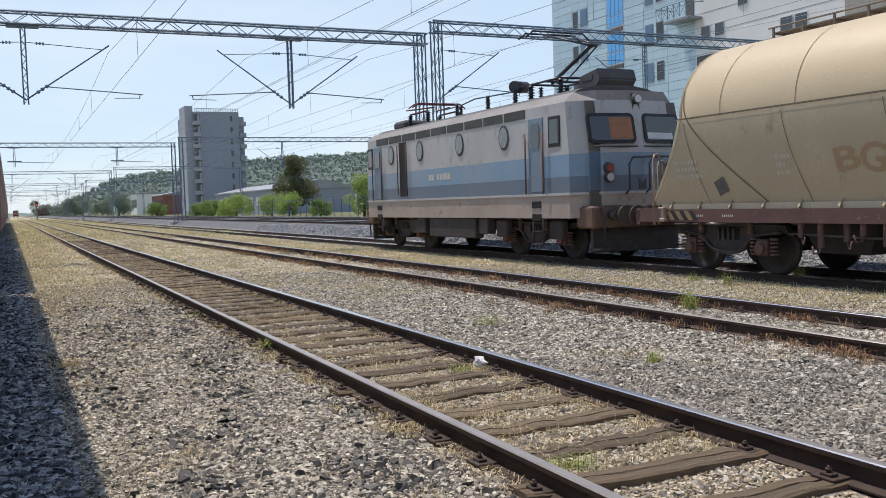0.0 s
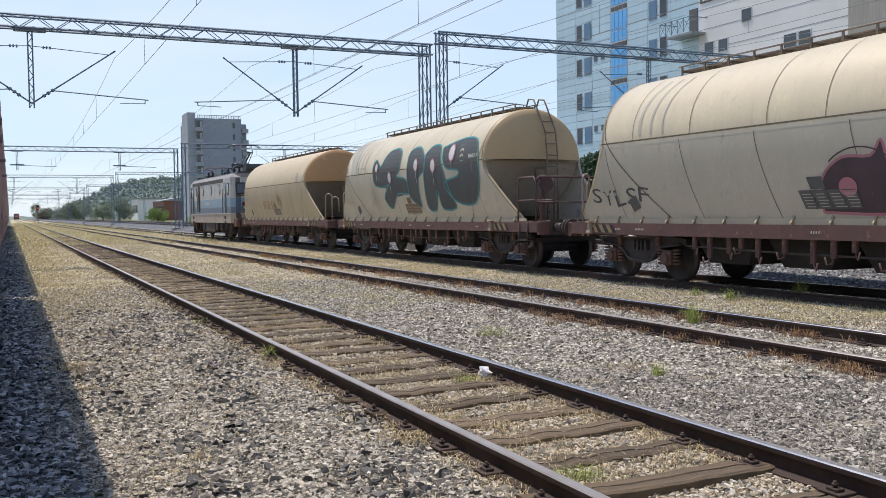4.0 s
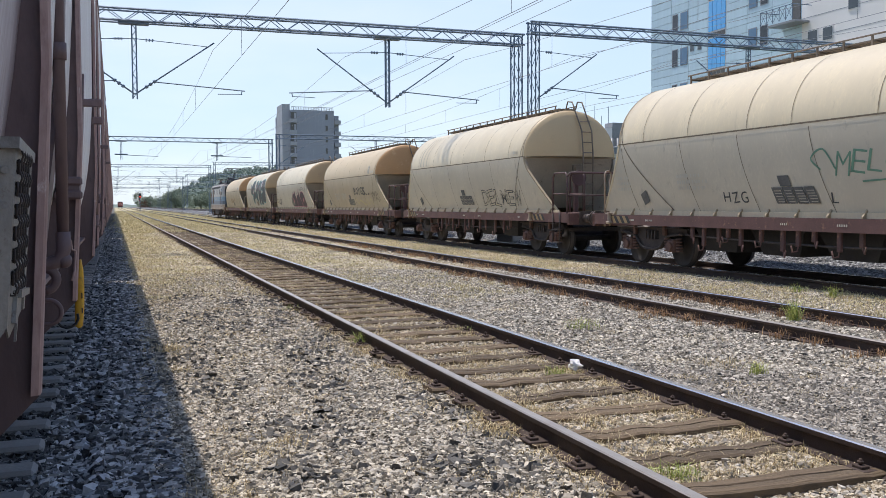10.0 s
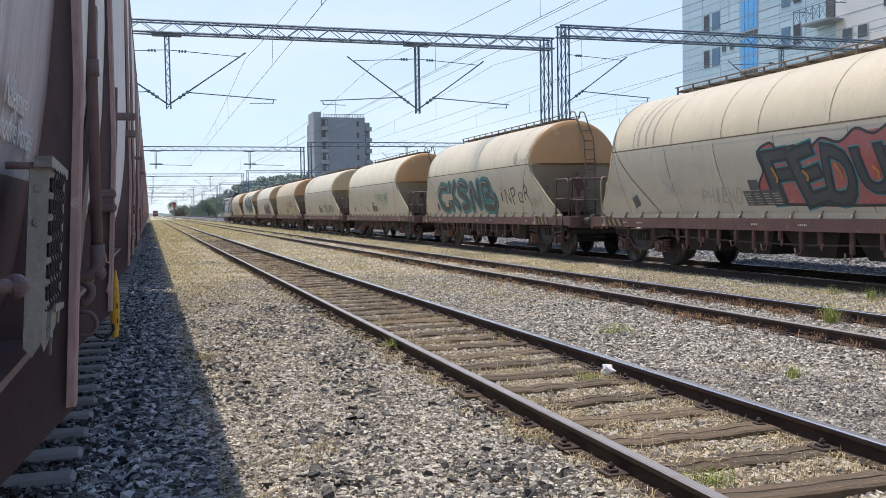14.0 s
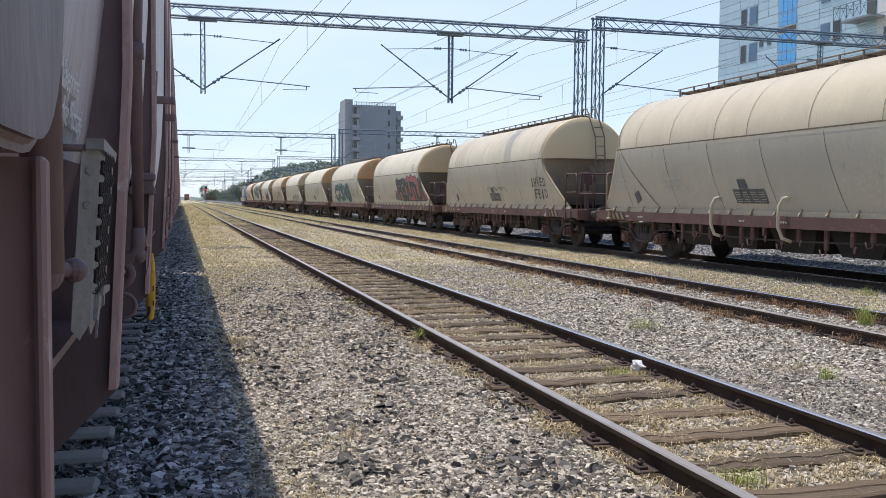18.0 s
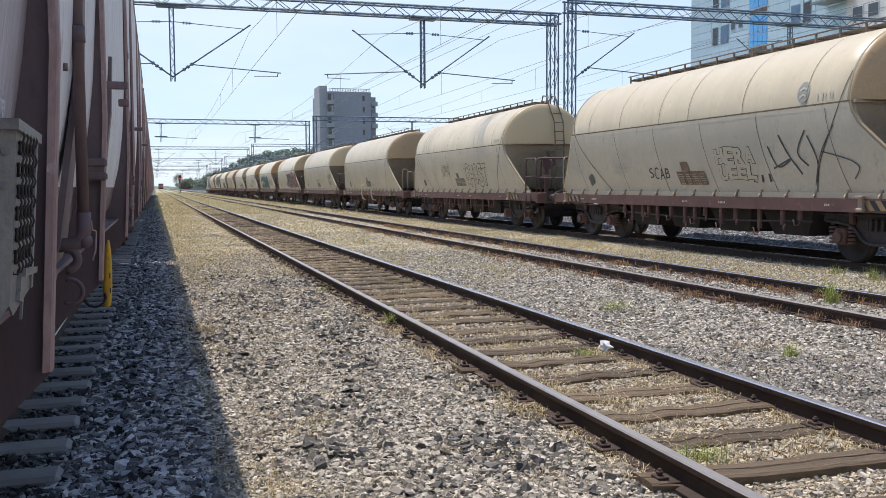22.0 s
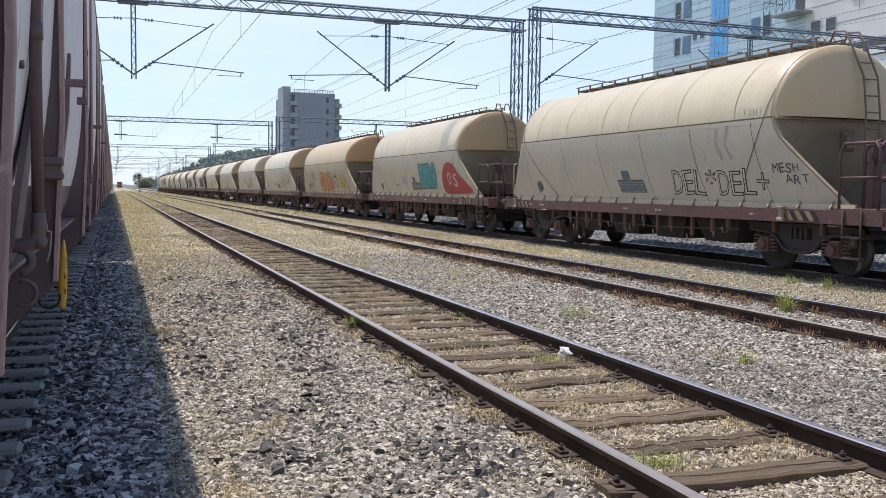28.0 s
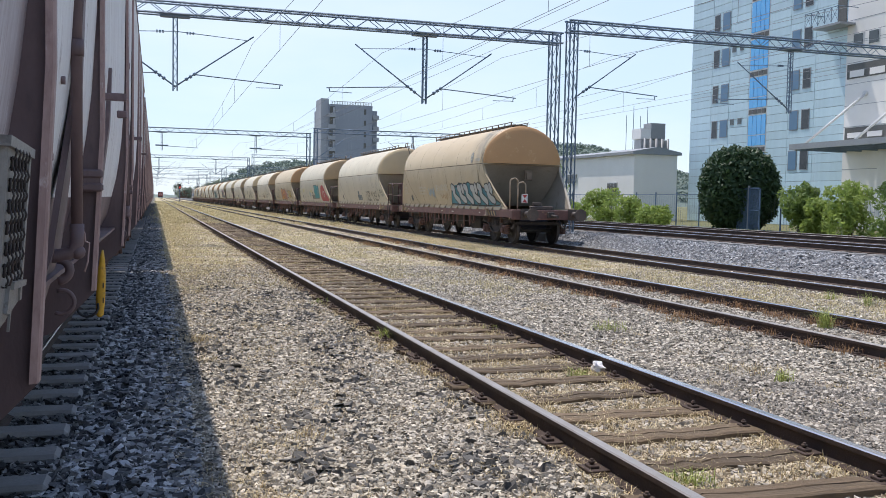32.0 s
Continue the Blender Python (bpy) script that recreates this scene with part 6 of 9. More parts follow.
for x, y in ((6.35, 250.0), (10.1, 400.0)):
    sg = thing("signal", "slim signal mast showing a red light", "railway signal", "signals", at=(x, y, -0.2))
    bm = bmesh.new()
    rod(bm, (0, 0, 0), (0, 0, 4.7), 0.09, 8)
    part("post", bm, M_GALV, sg)
    block("head", sg, (-0.3, -0.12, 3.6), (0.3, 0.12, 4.9), M_BLACK, "black signal head", 0.04)
    bm = bmesh.new()
    rod(bm, (0, -0.18, 3.97), (0, -0.12, 3.97), 0.16, 12)
    part("lens", bm, M_SIGNAL_RED, sg, "lit red lens")


# ---- small red shunter standing far down the siding ----
shunter = thing("shunting_locomotive", "small red shunting locomotive far down the siding", "locomotive", at=(TRACKS["near"], 560.0, 0))
M_SHUNTER = mat("faded_red_paint", (0.36, 0.10, 0.085), (0.25, 0.08, 0.07), 1.0, 0.6)
block("frame", shunter, (-1.4, -4.5, 0.6), (1.4, 4.5, 1.2), M_BLACK, "black frame", 0.05)
block("hood", shunter, (-1.0, -4.3, 1.2), (1.0, 0.5, 2.9), M_SHUNTER, "red engine hood", 0.1)
cab = block("cab", shunter, (-1.4, 0.5, 1.2), (1.4, 3.6, 3.9), M_SHUNTER, "red driver's cab", 0.1)
for x in (-0.75, 0.75):
    block("window", cab, (x - 0.45, 0.44, 2.95), (x + 0.45, 0.52, 3.6), M_GLASS)
for x in (-0.6, 0.6):
    bm = bmesh.new()
    rod(bm, (x, -4.42, 2.3), (x, -4.28, 2.3), 0.16, 12)
    part("lamp", bm, M_LAMP_GLASS, shunter, "round headlamp")
for sx in (-0.755, 0.755):
    for y in (-3.2, -0.6, 2.4):
        wh = part("wheel", wheel_mesh(0.5), [M_WHEEL, M_TREAD], shunter)
        wh.location = (sx, y, 0.5)


# ---- ballast stones, sleepers, weeds ----
def stones(name, label, spots, sizes, seed, materials, flat=0.8):
    """Loose angular stones, joined: spots is an n x 3 array of places."""
    r = np.random.RandomState(seed)
    n = len(spots)
    v = np.array([(-1, -1, -0.7), (1, -1, -0.7), (1, 1, -0.7), (-1, 1, -0.7), (-0.6, 0.1, 0.75), (0.6, -0.1, 0.75)]) * 0.8
    f = np.array([(0, 1, 5), (0, 5, 4), (2, 3, 4), (2, 4, 5), (1, 2, 5), (3, 0, 4)])
    k = len(v)
    scale = np.stack([sizes * (0.75 + 0.6 * r.rand(n)), sizes * (0.65 + 0.5 * r.rand(n)), sizes * flat * (0.6 + 0.7 * r.rand(n))], 1)
    p = v[None] * (0.55 + 0.75 * r.rand(n, k, 3)) * scale[:, None]
    a = r.rand(n) * 6.283
    tilt = r.normal(size=n) * 0.5
    ct, st = np.cos(tilt)[:, None], np.sin(tilt)[:, None]
    y, z = p[:, :, 1] * ct - p[:, :, 2] * st, p[:, :, 1] * st + p[:, :, 2] * ct
    c, s = np.cos(a)[:, None], np.sin(a)[:, None]
    q = np.stack([p[:, :, 0] * c - y * s, p[:, :, 0] * s + y * c, z], 2) + spots[:, None]
    faces = (f[None] + (np.arange(n) * k)[:, None, None]).reshape(-1, 3)
    ob = fast_mesh(name, q.reshape(-1, 3), faces, materials)
    return tagged(ob, label, "gravel", kind="stuff")


def stone_material(name, dark, light, spots=None):
    """Each stone takes its own shade."""
    m = bpy.data.materials.new(name)
    m.use_nodes = True
    n, k = m.node_tree.nodes, m.node_tree.links
    b = n["Principled BSDF"]
    geo = n.new("ShaderNodeNewGeometry")
    ramp = n.new("ShaderNodeValToRGB")
    e = ramp.color_ramp.elements
    e[0].position, e[0].color = 0.0, (*dark, 1)
    e[1].position, e[1].color = 1.0, (*light, 1)
    mid = ramp.color_ramp.elements.new(0.45)
    mid.color = (*[(a * 0.58 + c * 0.42) for a, c in zip(dark, light)], 1)
    if spots:
        s = ramp.color_ramp.elements.new(0.93)
        s.color = (*spots, 1)
    k.new(geo.outputs["Random Per Island"], ramp.inputs[0])
    co = n.new("ShaderNodeTexCoord")
    t = n.new("ShaderNodeTexNoise")
    t.inputs["Scale"].default_value, t.inputs["Detail"].default_value = 55, 5
    k.new(co.outputs["Object"], t.inputs["Vector"])
    mx = n.new("ShaderNodeMix")
    mx.data_type, mx.blend_type = "RGBA", "MULTIPLY"
    mx.inputs["Factor"].default_value = 0.5
    rr = n.new("ShaderNodeMapRange")
    rr.inputs["To Min"].default_value, rr.inputs["To Max"].default_value = 0.5, 1.5
    k.new(t.outputs[0], rr.inputs["Value"])
    k.new(ramp.outputs[0], mx.inputs[6])
    k.new(rr.outputs[0], mx.inputs[7])
    k.new(mx.outputs[2], b.inputs["Base Color"])
    b.inputs["Roughness"].default_value = 0.9
    bp = n.new("ShaderNodeBump")
    bp.inputs["Strength"].default_value, bp.inputs["Distance"].default_value = 0.5, 0.01
    k.new(t.outputs[0], bp.inputs["Height"])
    k.new(bp.outputs[0], b.inputs["Normal"])
    return m


def scatter(r, n, x0, x1, y0, y1, power=1.0):
    y = y0 + (y1 - y0) * r.rand(n) ** power
    return np.stack([x0 + (x1 - x0) * r.rand(n), y, np.zeros(n)], 1)


def settle(p, lift=0.0):
    p[:, 2] = [height(x, y) + 0.025 * noise.noise((x * 0.9, y * 0.9, 3.0)) + 0.012 * noise.noise((x * 3.1, y * 3.1, 7.0)) + lift for x, y in p[:, :2]]
    return p


def clear_of(p, gaps):
    ok = np.ones(len(p), bool)
    for a, b in gaps:
        ok &= (p[:, 0] < a) | (p[:, 0] > b)
    return p[ok]


RAIL_GAPS = [(x + s - 0.085, x + s + 0.085) for x in TRACKS.values() for s in (-0.753, 0.753)]
M_GRAVEL = stone_material("gravel_stone", (0.105, 0.093, 0.073), (0.62, 0.54, 0.415), (0.70, 0.635, 0.52))
M_GRAVEL_FAR = stone_material("dusty_far_gravel", (0.26, 0.21, 0.14), (0.74, 0.62, 0.43), (0.78, 0.69, 0.54))
M_GRAVEL_BUFF = stone_material("buff_gravel_stone", (0.17, 0.13, 0.08), (0.60, 0.49, 0.32), (0.64, 0.56, 0.43))
M_GRAVEL_DARK = stone_material("dark_gravel_stone", (0.045, 0.043, 0.04), (0.15, 0.14, 0.125))
M_GRAVEL_LUMP = stone_material("coarse_gravel_stone", (0.10, 0.09, 0.075), (0.50, 0.44, 0.35), (0.58, 0.525, 0.44))
# two dark ballast tones that carry the standing wagons' shade in the stone colour
M_GRAVEL_SHADE = stone_material("shaded_track_ballast", (0.02, 0.02, 0.021), (0.34, 0.34, 0.335), (0.58, 0.575, 0.565))
M_GRAVEL_DEEP_SHADE = stone_material("deep_shade_ballast", (0.008, 0.008, 0.008), (0.10, 0.10, 0.10), (0.25, 0.25, 0.245))
M_GRAVEL_COOL = stone_material("grey_yard_gravel", (0.08, 0.072, 0.061), (0.46, 0.405, 0.325), (0.54, 0.485, 0.40))
M_GRAVEL_GREY = stone_material("grey_ballast_stone", (0.13, 0.132, 0.135), (0.39, 0.39, 0.385), (0.48, 0.48, 0.475))
rs = np.random.RandomState(5)


def in_view(p):
    """Keeps the part of the yard that lies ahead of the camera's stand."""
    az = np.degrees(np.arctan2(p[:, 0], p[:, 1]))
    return p[(az < 56) & (az > -13)]


def sleeper_free(p):
    """Inside the near track stones fill the bays between sleepers."""
    inside = np.abs(p[:, 0] - TRACKS["near"]) < 0.68
    phase = np.abs(((p[:, 1] - SLEEPER_Y0) / SLEEPER_STEP + 0.5) % 1 - 0.5) * SLEEPER_STEP
    return p[~(inside & (phase < 0.13))]


SLEEPER_Y0, SLEEPER_STEP = 4.72, 0.63
near = clear_of(in_view(scatter(rs, 165000, 0.1, 9.4, 3.2, 9.4, 1.0)), RAIL_GAPS)
near = sleeper_free(near)
near = near[np.hypot(near[:, 0], near[:, 1]) < 9.3]
dusty = (np.abs(near[:, 0] - TRACKS["near"]) < 0.68) | ((near[:, 0] < 2.6) & (rs.rand(len(near)) < (near[:, 1] - 5.0) / 26.0))
bay, near = near[dusty], near[~dusty]
stones("buff_gravel", "buff gravel between the sleepers of the siding", settle(bay, 0.007), 0.010 + 0.011 * rs.rand(len(bay)), 17, M_GRAVEL_BUFF)
near = settle(near, 0.005)
near = near[np.argsort(near[:, 0])]
half = int((near[:, 0] < 4.2).sum())
stones("gravel", "loose grey and buff ballast gravel", near[:half].copy(), 0.012 + 0.016 * rs.rand(half) ** 2.2, 11, M_GRAVEL)
stones("gravel", "loose grey and buff ballast gravel", near[half:].copy(), 0.010 + 0.011 * rs.rand(len(near) - half) ** 1.6, 12, M_GRAVEL_COOL)
middle = clear_of(in_view(scatter(rs, 170000, 0.2, 14.3, 6.0, 22.0, 1.25)), RAIL_GAPS)
reach = np.hypot(middle[:, 0], middle[:, 1])
middle = sleeper_free(middle[(reach > 9.0) & (reach < 22.0)])
dusty = (np.abs(middle[:, 0] - TRACKS["near"]) < 0.9) | ((middle[:, 0] < 2.6) & (rs.rand(len(middle)) < (middle[:, 1] - 5.0) / 26.0))
grey_part, dusty_part = middle[~dusty], middle[dusty]
stones("gravel", "ballast gravel farther along the yard", settle(grey_part, 0.006), 0.015 + 0.018 * rs.rand(len(grey_part)), 13, M_GRAVEL)
stones("buff_gravel", "dusty buff gravel farther along the siding", settle(dusty_part, 0.006), 0.014 + 0.016 * rs.rand(len(dusty_part)), 19, M_GRAVEL_BUFF)
far = clear_of(in_view(scatter(rs, 46000, 0.2, 14.3, 17.0, 75.0, 1.6)), RAIL_GAPS)
far = sleeper_free(far[np.hypot(far[:, 0], far[:, 1]) > 20.5])
stones("gravel", "coarse ballast gravel far along the yard", settle(far, 0.0), 0.012 + 0.0007 * far[:, 1] + 0.012 * rs.rand(len(far)), 18, M_GRAVEL_FAR)
lumps = clear_of(in_view(scatter(rs, 15000, 0.2, 9.0, 3.4, 16.0, 1.3)), RAIL_GAPS)
lumps = sleeper_free(lumps)
stones("coarse_gravel", "coarser broken stones among the gravel", settle(lumps, 0.010), 0.020 + 0.014 * rs.rand(len(lumps)), 21, M_GRAVEL_LUMP, 0.85)
big = scatter(rs, 3600, 0.3, 2.5, 4.0, 17.0, 1.3)
big = big[[noise.noise((x * 1.3, y * 0.8, 11.0)) > 0.12 - 0.3 * rs.rand() ** 3 for x, y in big[:, :2]]]
stones("dark_stones", "scattered larger dark stones on the gravel", settle(big, 0.012), 0.022 + 0.032 * rs.rand(len(big)) ** 2, 14, M_GRAVEL_DARK, 0.9)
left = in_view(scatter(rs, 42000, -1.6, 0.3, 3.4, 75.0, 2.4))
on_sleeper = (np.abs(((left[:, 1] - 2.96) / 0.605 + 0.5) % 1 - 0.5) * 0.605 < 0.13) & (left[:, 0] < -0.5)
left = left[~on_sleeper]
# stones farther under the wagons take the tone painted for deeper shade
deep_shade = left[:, 0] < -0.45 - 0.25 * rs.rand(len(left))
for bed, label, seed, m in ((left[deep_shade], "near-black ballast under the standing wagons, their shade in its colour", 15, M_GRAVEL_DEEP_SHADE), (left[~deep_shade], "coarse dark ballast beside the standing wagons, their shade in its colour", 25, M_GRAVEL_SHADE)):
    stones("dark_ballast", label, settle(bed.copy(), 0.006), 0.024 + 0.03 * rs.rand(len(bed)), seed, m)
bank = in_view(scatter(rs, 42000, 13.75, 16.7, 9.0, 60.0, 1.5))
stones("main_line_ballast", "clean grey ballast banked under the main line", settle(bank, 0.0), 0.03 + 0.025 * rs.rand(len(bank)), 16, M_GRAVEL_GREY)


def sleeper_mesh(seed, wood=True):
    """A split and worn baulk."""
    r = random.Random(seed)
    bm = bmesh.new()
    n = 16
    rows = []
    for i in range(n + 1):
        x = -0.9 + 1.8 * i / n
        w = 0.112 + r.uniform(-0.008, 0.007)
        h = r.uniform(-0.012, 0.008)
        rows.append([bm.verts.new(p) for p in ((x, -w, -0.12), (x, -w, -0.012 + h), (x, -w + 0.02, h), (x, -0.012, h + r.uniform(-0.002, 0.003)), (x, 0.0, h - r.uniform(0.012, 0.045)),
                                               (x, 0.014, h), (x, w - 0.02, h), (x, w, -0.014 + h), (x, w, -0.12))])
    for a, b in zip(rows, rows[1:]):
        for j in range(8):
            bm.faces.new((a[j], a[j + 1], b[j + 1], b[j]))
    bm.faces.new(rows[0][::-1])
    bm.faces.new(rows[-1])
    bmesh.ops.recalc_face_normals(bm, faces=bm.faces)
    me = bpy.data.meshes.new("sleeper")
    bm.to_mesh(me)
    bm.free()
    me.materials.append(M_SLEEPER)
    return me


WOOD = [sleeper_mesh(s) for s in range(6)]
rr_ = random.Random(9)
for i in range(120):
    o = new("sleeper", WOOD[i % 6])
    o.parent = TRACK_OBS["near"]
    o.location = (rr_.uniform(-0.04, 0.04), SLEEPER_Y0 - 0.63 * 2 + i * SLEEPER_STEP + rr_.uniform(-0.03, 0.03), -RAIL_H + 0.042 + rr_.uniform(-0.016, 0.004))
    o.rotation_euler = (0, 0, radians(rr_.uniform(-1.6, 1.6)))
# bolted base plates and clips where the rails cross the sleepers
plate_bm = bmesh.new()
box(plate_bm, (-0.15, -0.08, -0.012), (0.15, 0.08, 0.004), 0.004)
for sx in (-1, 1):
    box(plate_bm, (sx * 0.095 - 0.03, -0.04, 0), (sx * 0.095 + 0.03, 0.04, 0.022), 0.004)
    rod(plate_bm, (sx * 0.098, 0, 0.02), (sx * 0.098, 0, 0.058), 0.010, 6)
    rod(plate_bm, (sx * 0.098, 0, 0.03), (sx * 0.098, 0, 0.045), 0.019, 6)
plate_me = bpy.data.meshes.new("rail_fastening")
plate_bm.to_mesh(plate_me)
plate_bm.free()
plate_me.materials.append(M_RAIL_SIDE)
for key, count in (("near", 60), ("middle", 40)):
    for i in range(count):
        for s in (-0.753, 0.753):
            o = new("rail_fastening", plate_me)
            o.parent = TRACK_OBS[key]
            o.location = (s, SLEEPER_Y0 - (1.26 if key == "near" else 0.0) + i * SLEEPER_STEP, -RAIL_H + (0.038 if key == "near" else 0.026))


def concrete_sleeper_mesh(length):
    bm = bmesh.new()
    box(bm, (-length / 2, -0.12, -0.14), (length / 2, 0.12, 0.0), 0.025)
    me = bpy.data.meshes.new("sleeper")
    bm.to_mesh(me)
    bm.free()
    me.materials.append(M_CONCRETE)
    return me


CONC = concrete_sleeper_mesh(2.46)
for i in range(110):
    o = new("sleeper", CONC)
    o.parent = TRACK_OBS["left"]
    o.location = (0.0, 2.96 + i * 0.605, -RAIL_H + 0.035)
for i in range(90):
    o = new("sleeper", CONC)
    o.parent = TRACK_OBS["train"]
    o.location = (0, 8.0 + i * 0.62, -RAIL_H + 0.004)
    o = new("sleeper", CONC)
    o.parent = TRACK_OBS["main_a"]
    o.location = (0, 12.0 + i * 0.62, -RAIL_H + 0.005)
for i in range(40):
    o = new("sleeper", WOOD[i % 6])
    o.parent = TRACK_OBS["middle"]
    o.location = (0, 4.72 + i * SLEEPER_STEP, -RAIL_H - 0.012)


def blades(spots, count, h, spread, seed, lean=0.5, width=0.006):
    """Thin bent grass blades round each spot, as arrays of two quads a blade."""
    r = np.random.RandomState(seed)
    n = len(spots) * count
    base = np.repeat(np.array(spots, float), count, 0)
    base[:, :2] += r.normal(size=(n, 2)) * spread
    a = r.rand(n) * 6.283
    d = np.stack([np.cos(a), np.sin(a), np.zeros(n)], 1)
    side = np.stack([-np.sin(a), np.cos(a), np.zeros(n)], 1) * width
    hh = h * (0.4 + 0.8 * r.rand(n))[:, None]
    l = lean * r.rand(n)[:, None]
    up = np.array([0, 0, 1.0])
    mid = base + up * hh * 0.6 + d * hh * l * 0.35
    tip = base + up * hh * (1 - 0.35 * l) + d * hh * l * 1.1
    v = np.stack([base - side, base + side, mid + side * 0.8, mid - side * 0.8, tip + side * 0.15, tip - side * 0.15], 1).reshape(-1, 3)
    o = (np.arange(n) * 6)[:, None]
    f = np.concatenate([o + np.array([[0, 1, 2, 3]]), o + np.array([[3, 2, 4, 5]])])
    return v, f


def leafy(name, c1, c2):
    m = stone_material(name, c1, c2)
    m.node_tree.nodes["Principled BSDF"].inputs["Roughness"].default_value = 0.65
    return m


M_STRAW = leafy("dry_straw", (0.36, 0.27, 0.135), (0.74, 0.61, 0.36))
M_RUSTWEED = leafy("red_dry_weed", (0.20, 0.10, 0.045), (0.52, 0.32, 0.15))
M_GRASS = leafy("fresh_grass", (0.20, 0.26, 0.05), (0.50, 0.52, 0.15))
GZ = -RAIL_H - 0.01


def tuft(x, y, h, n, spread, m, label, seed, lean=1.25):
    v, f = blades([(0, 0, 0)], n, h, spread * 0.7, seed, lean, 0.0032)
    ob = fast_mesh("grass_tuft", v, f, m)
    ob.location = (x, y, height(x, y) - 0.01)
    return tagged(ob, label, "grass tuft", "grass tufts")


for i, (x, y, h, n, sp) in enumerate(((2.52, 9.85, 0.20, 90, 0.05), (8.57, 9.9, 0.34, 110, 0.07), (11.3, 12.1, 0.24, 70, 0.08), (11.25, 12.9, 0.22, 60, 0.08), (12.55, 11.7, 0.42, 120, 0.08),
                                      (5.55, 6.9, 0.14, 60, 0.07), (2.95, 4.4, 0.12, 120, 0.09), (5.5, 10.2, 0.16, 90, 0.16), (3.75, 7.45, 0.13, 70, 0.09), (3.99, 10.4, 0.12, 60, 0.1), (2.45, 13.6, 0.12, 60, 0.1))):
    tuft(x, y, h, n, sp, M_GRASS, "fresh green grass tuft growing in the gravel", 200 + i)
for i, (x, y, h, n, sp) in enumerate(((0.49, 8.85, 0.09, 110, 0.13), (0.5, 10.3, 0.12, 120, 0.16), (1.0, 6.0, 0.07, 90, 0.12), (5.57, 7.4, 0.08, 90, 0.2), (7.87, 7.4, 0.1, 90, 0.15), (6.9, 6.6, 0.08, 110, 0.25))):
    tuft(x, y, h, n, sp, M_STRAW, "dry yellow grass tuft in the gravel", 230 + i)

spots = []
r_ = random.Random(4)
for i in range(1500):
    y = 4.2 + 32 * r_.random() ** 1.3
    k = r_.random()
    x = TRACKS["near"] + (r_.choice((-0.753, 0.753)) + r_.gauss(0, 0.10) if k < 0.6 else r_.uniform(-0.7, 0.7))
    if min(abs(x - TRACKS["near"] - s) for s in (-0.753, 0.753)) < 0.05:
        continue
    spots.append((x, y, GZ))
v, f = blades(spots, 34, 0.07, 0.08, 31, 1.8, 0.003)
tagged(fast_mesh("dry_grass", v, f, M_STRAW), "dry straw and stalks along the near siding", "dry grass", kind="stuff")
spots = []
for i in range(700):
    y = 5.0 + 32 * r_.random() ** 1.2
    x = TRACKS["middle"] + r_.choice((-0.753, 0.753)) + r_.gauss(0, 0.16)
    if min(abs(x - TRACKS["middle"] - s) for s in (-0.753, 0.753)) < 0.05:
        continue
    spots.append((x, y, GZ))
v, f = blades(spots, 26, 0.145, 0.06, 32, 1.3, 0.0035)
tagged(fast_mesh("dry_weeds", v, f, M_RUSTWEED), "reddish dry weeds along the middle siding", "dry weeds", kind="stuff")
spots = [(0.55 + r_.gauss(0, 0.13), 4.5 + 24 * r_.random() ** 1.3, GZ) for i in range(110)] + [(r_.uniform(0.6, 2.6), 4.2 + 12 * r_.random(), GZ) for i in range(60)] + [(r_.uniform(4.4, 7.2), 5 + 18 * r_.random(), GZ) for i in range(110)]
v, f = blades(spots, 40, 0.05, 0.09, 36, 2.0, 0.0026)
tagged(fast_mesh("dry_grass", v, f, M_STRAW), "scattered dry straw on the gravel", "dry grass", kind="stuff")
spots = [(r_.uniform(9.6, 12.0), 8 + 50 * r_.random() ** 1.4, GZ) for i in range(900)] + [(r_.uniform(0.5, 2.5), 6.0 + 64 * r_.random() ** 0.7, GZ) for i in range(620)] + [(TRACKS["near"] + r_.uniform(-0.7, 0.7), 6 + 50 * r_.random(), GZ) for i in range(350)]
v, f = blades(spots, 22, 0.06, 0.13, 33, 1.7, 0.004)
tagged(fast_mesh("dry_grass", v, f, M_STRAW), "thin dry grass over the yard", "dry grass", kind="stuff")
M_STRAW_GREEN = leafy("half_dry_grass", (0.40, 0.345, 0.165), (0.76, 0.65, 0.375))
spots = [(r_.uniform(9.3, 12.0), 9 + 60 * r_.random() ** 1.3, GZ) for i in range(900)] + [(abs(r_.gauss(0, 0.9)) + 0.45, 16 + 64 * r_.random() ** 0.9, GZ) for i in range(800)] + [(r_.uniform(4.3, 7.2), 14 + 60 * r_.random() ** 1.1, GZ) for i in range(700)]
v, f = blades(spots, 26, 0.085, 0.16, 37, 1.6, 0.005)
tagged(fast_mesh("half_dry_grass", v, f, M_STRAW_GREEN), "yellowing grass clumps along the yard", "dry grass", kind="stuff")
spots = [(r_.uniform(0.5, 13.5), 55 + 240 * r_.random() ** 1.2, GZ) for i in range(4200)]
v, f = blades(spots, 12, 0.16, 0.4, 38, 1.6, 0.022)
tagged(fast_mesh("half_dry_grass", v, f, M_STRAW_GREEN), "yellowing grass far along the yard", "dry grass", kind="stuff")
v, f = blades([(r_.uniform(25.2, 29.5), 14 + 90 * r_.random(), height(27, 30)) for i in range(1500)], 12, 0.28, 0.15, 34, 1.0, 0.02)
tagged(fast_mesh("verge_grass", v, f, M_GRASS), "green verge grass beyond the main line", "grass", kind="stuff")

# crumpled pale litter by the rail
bm = bmesh.new()
bmesh.ops.create_icosphere(bm, subdivisions=2, radius=0.05)
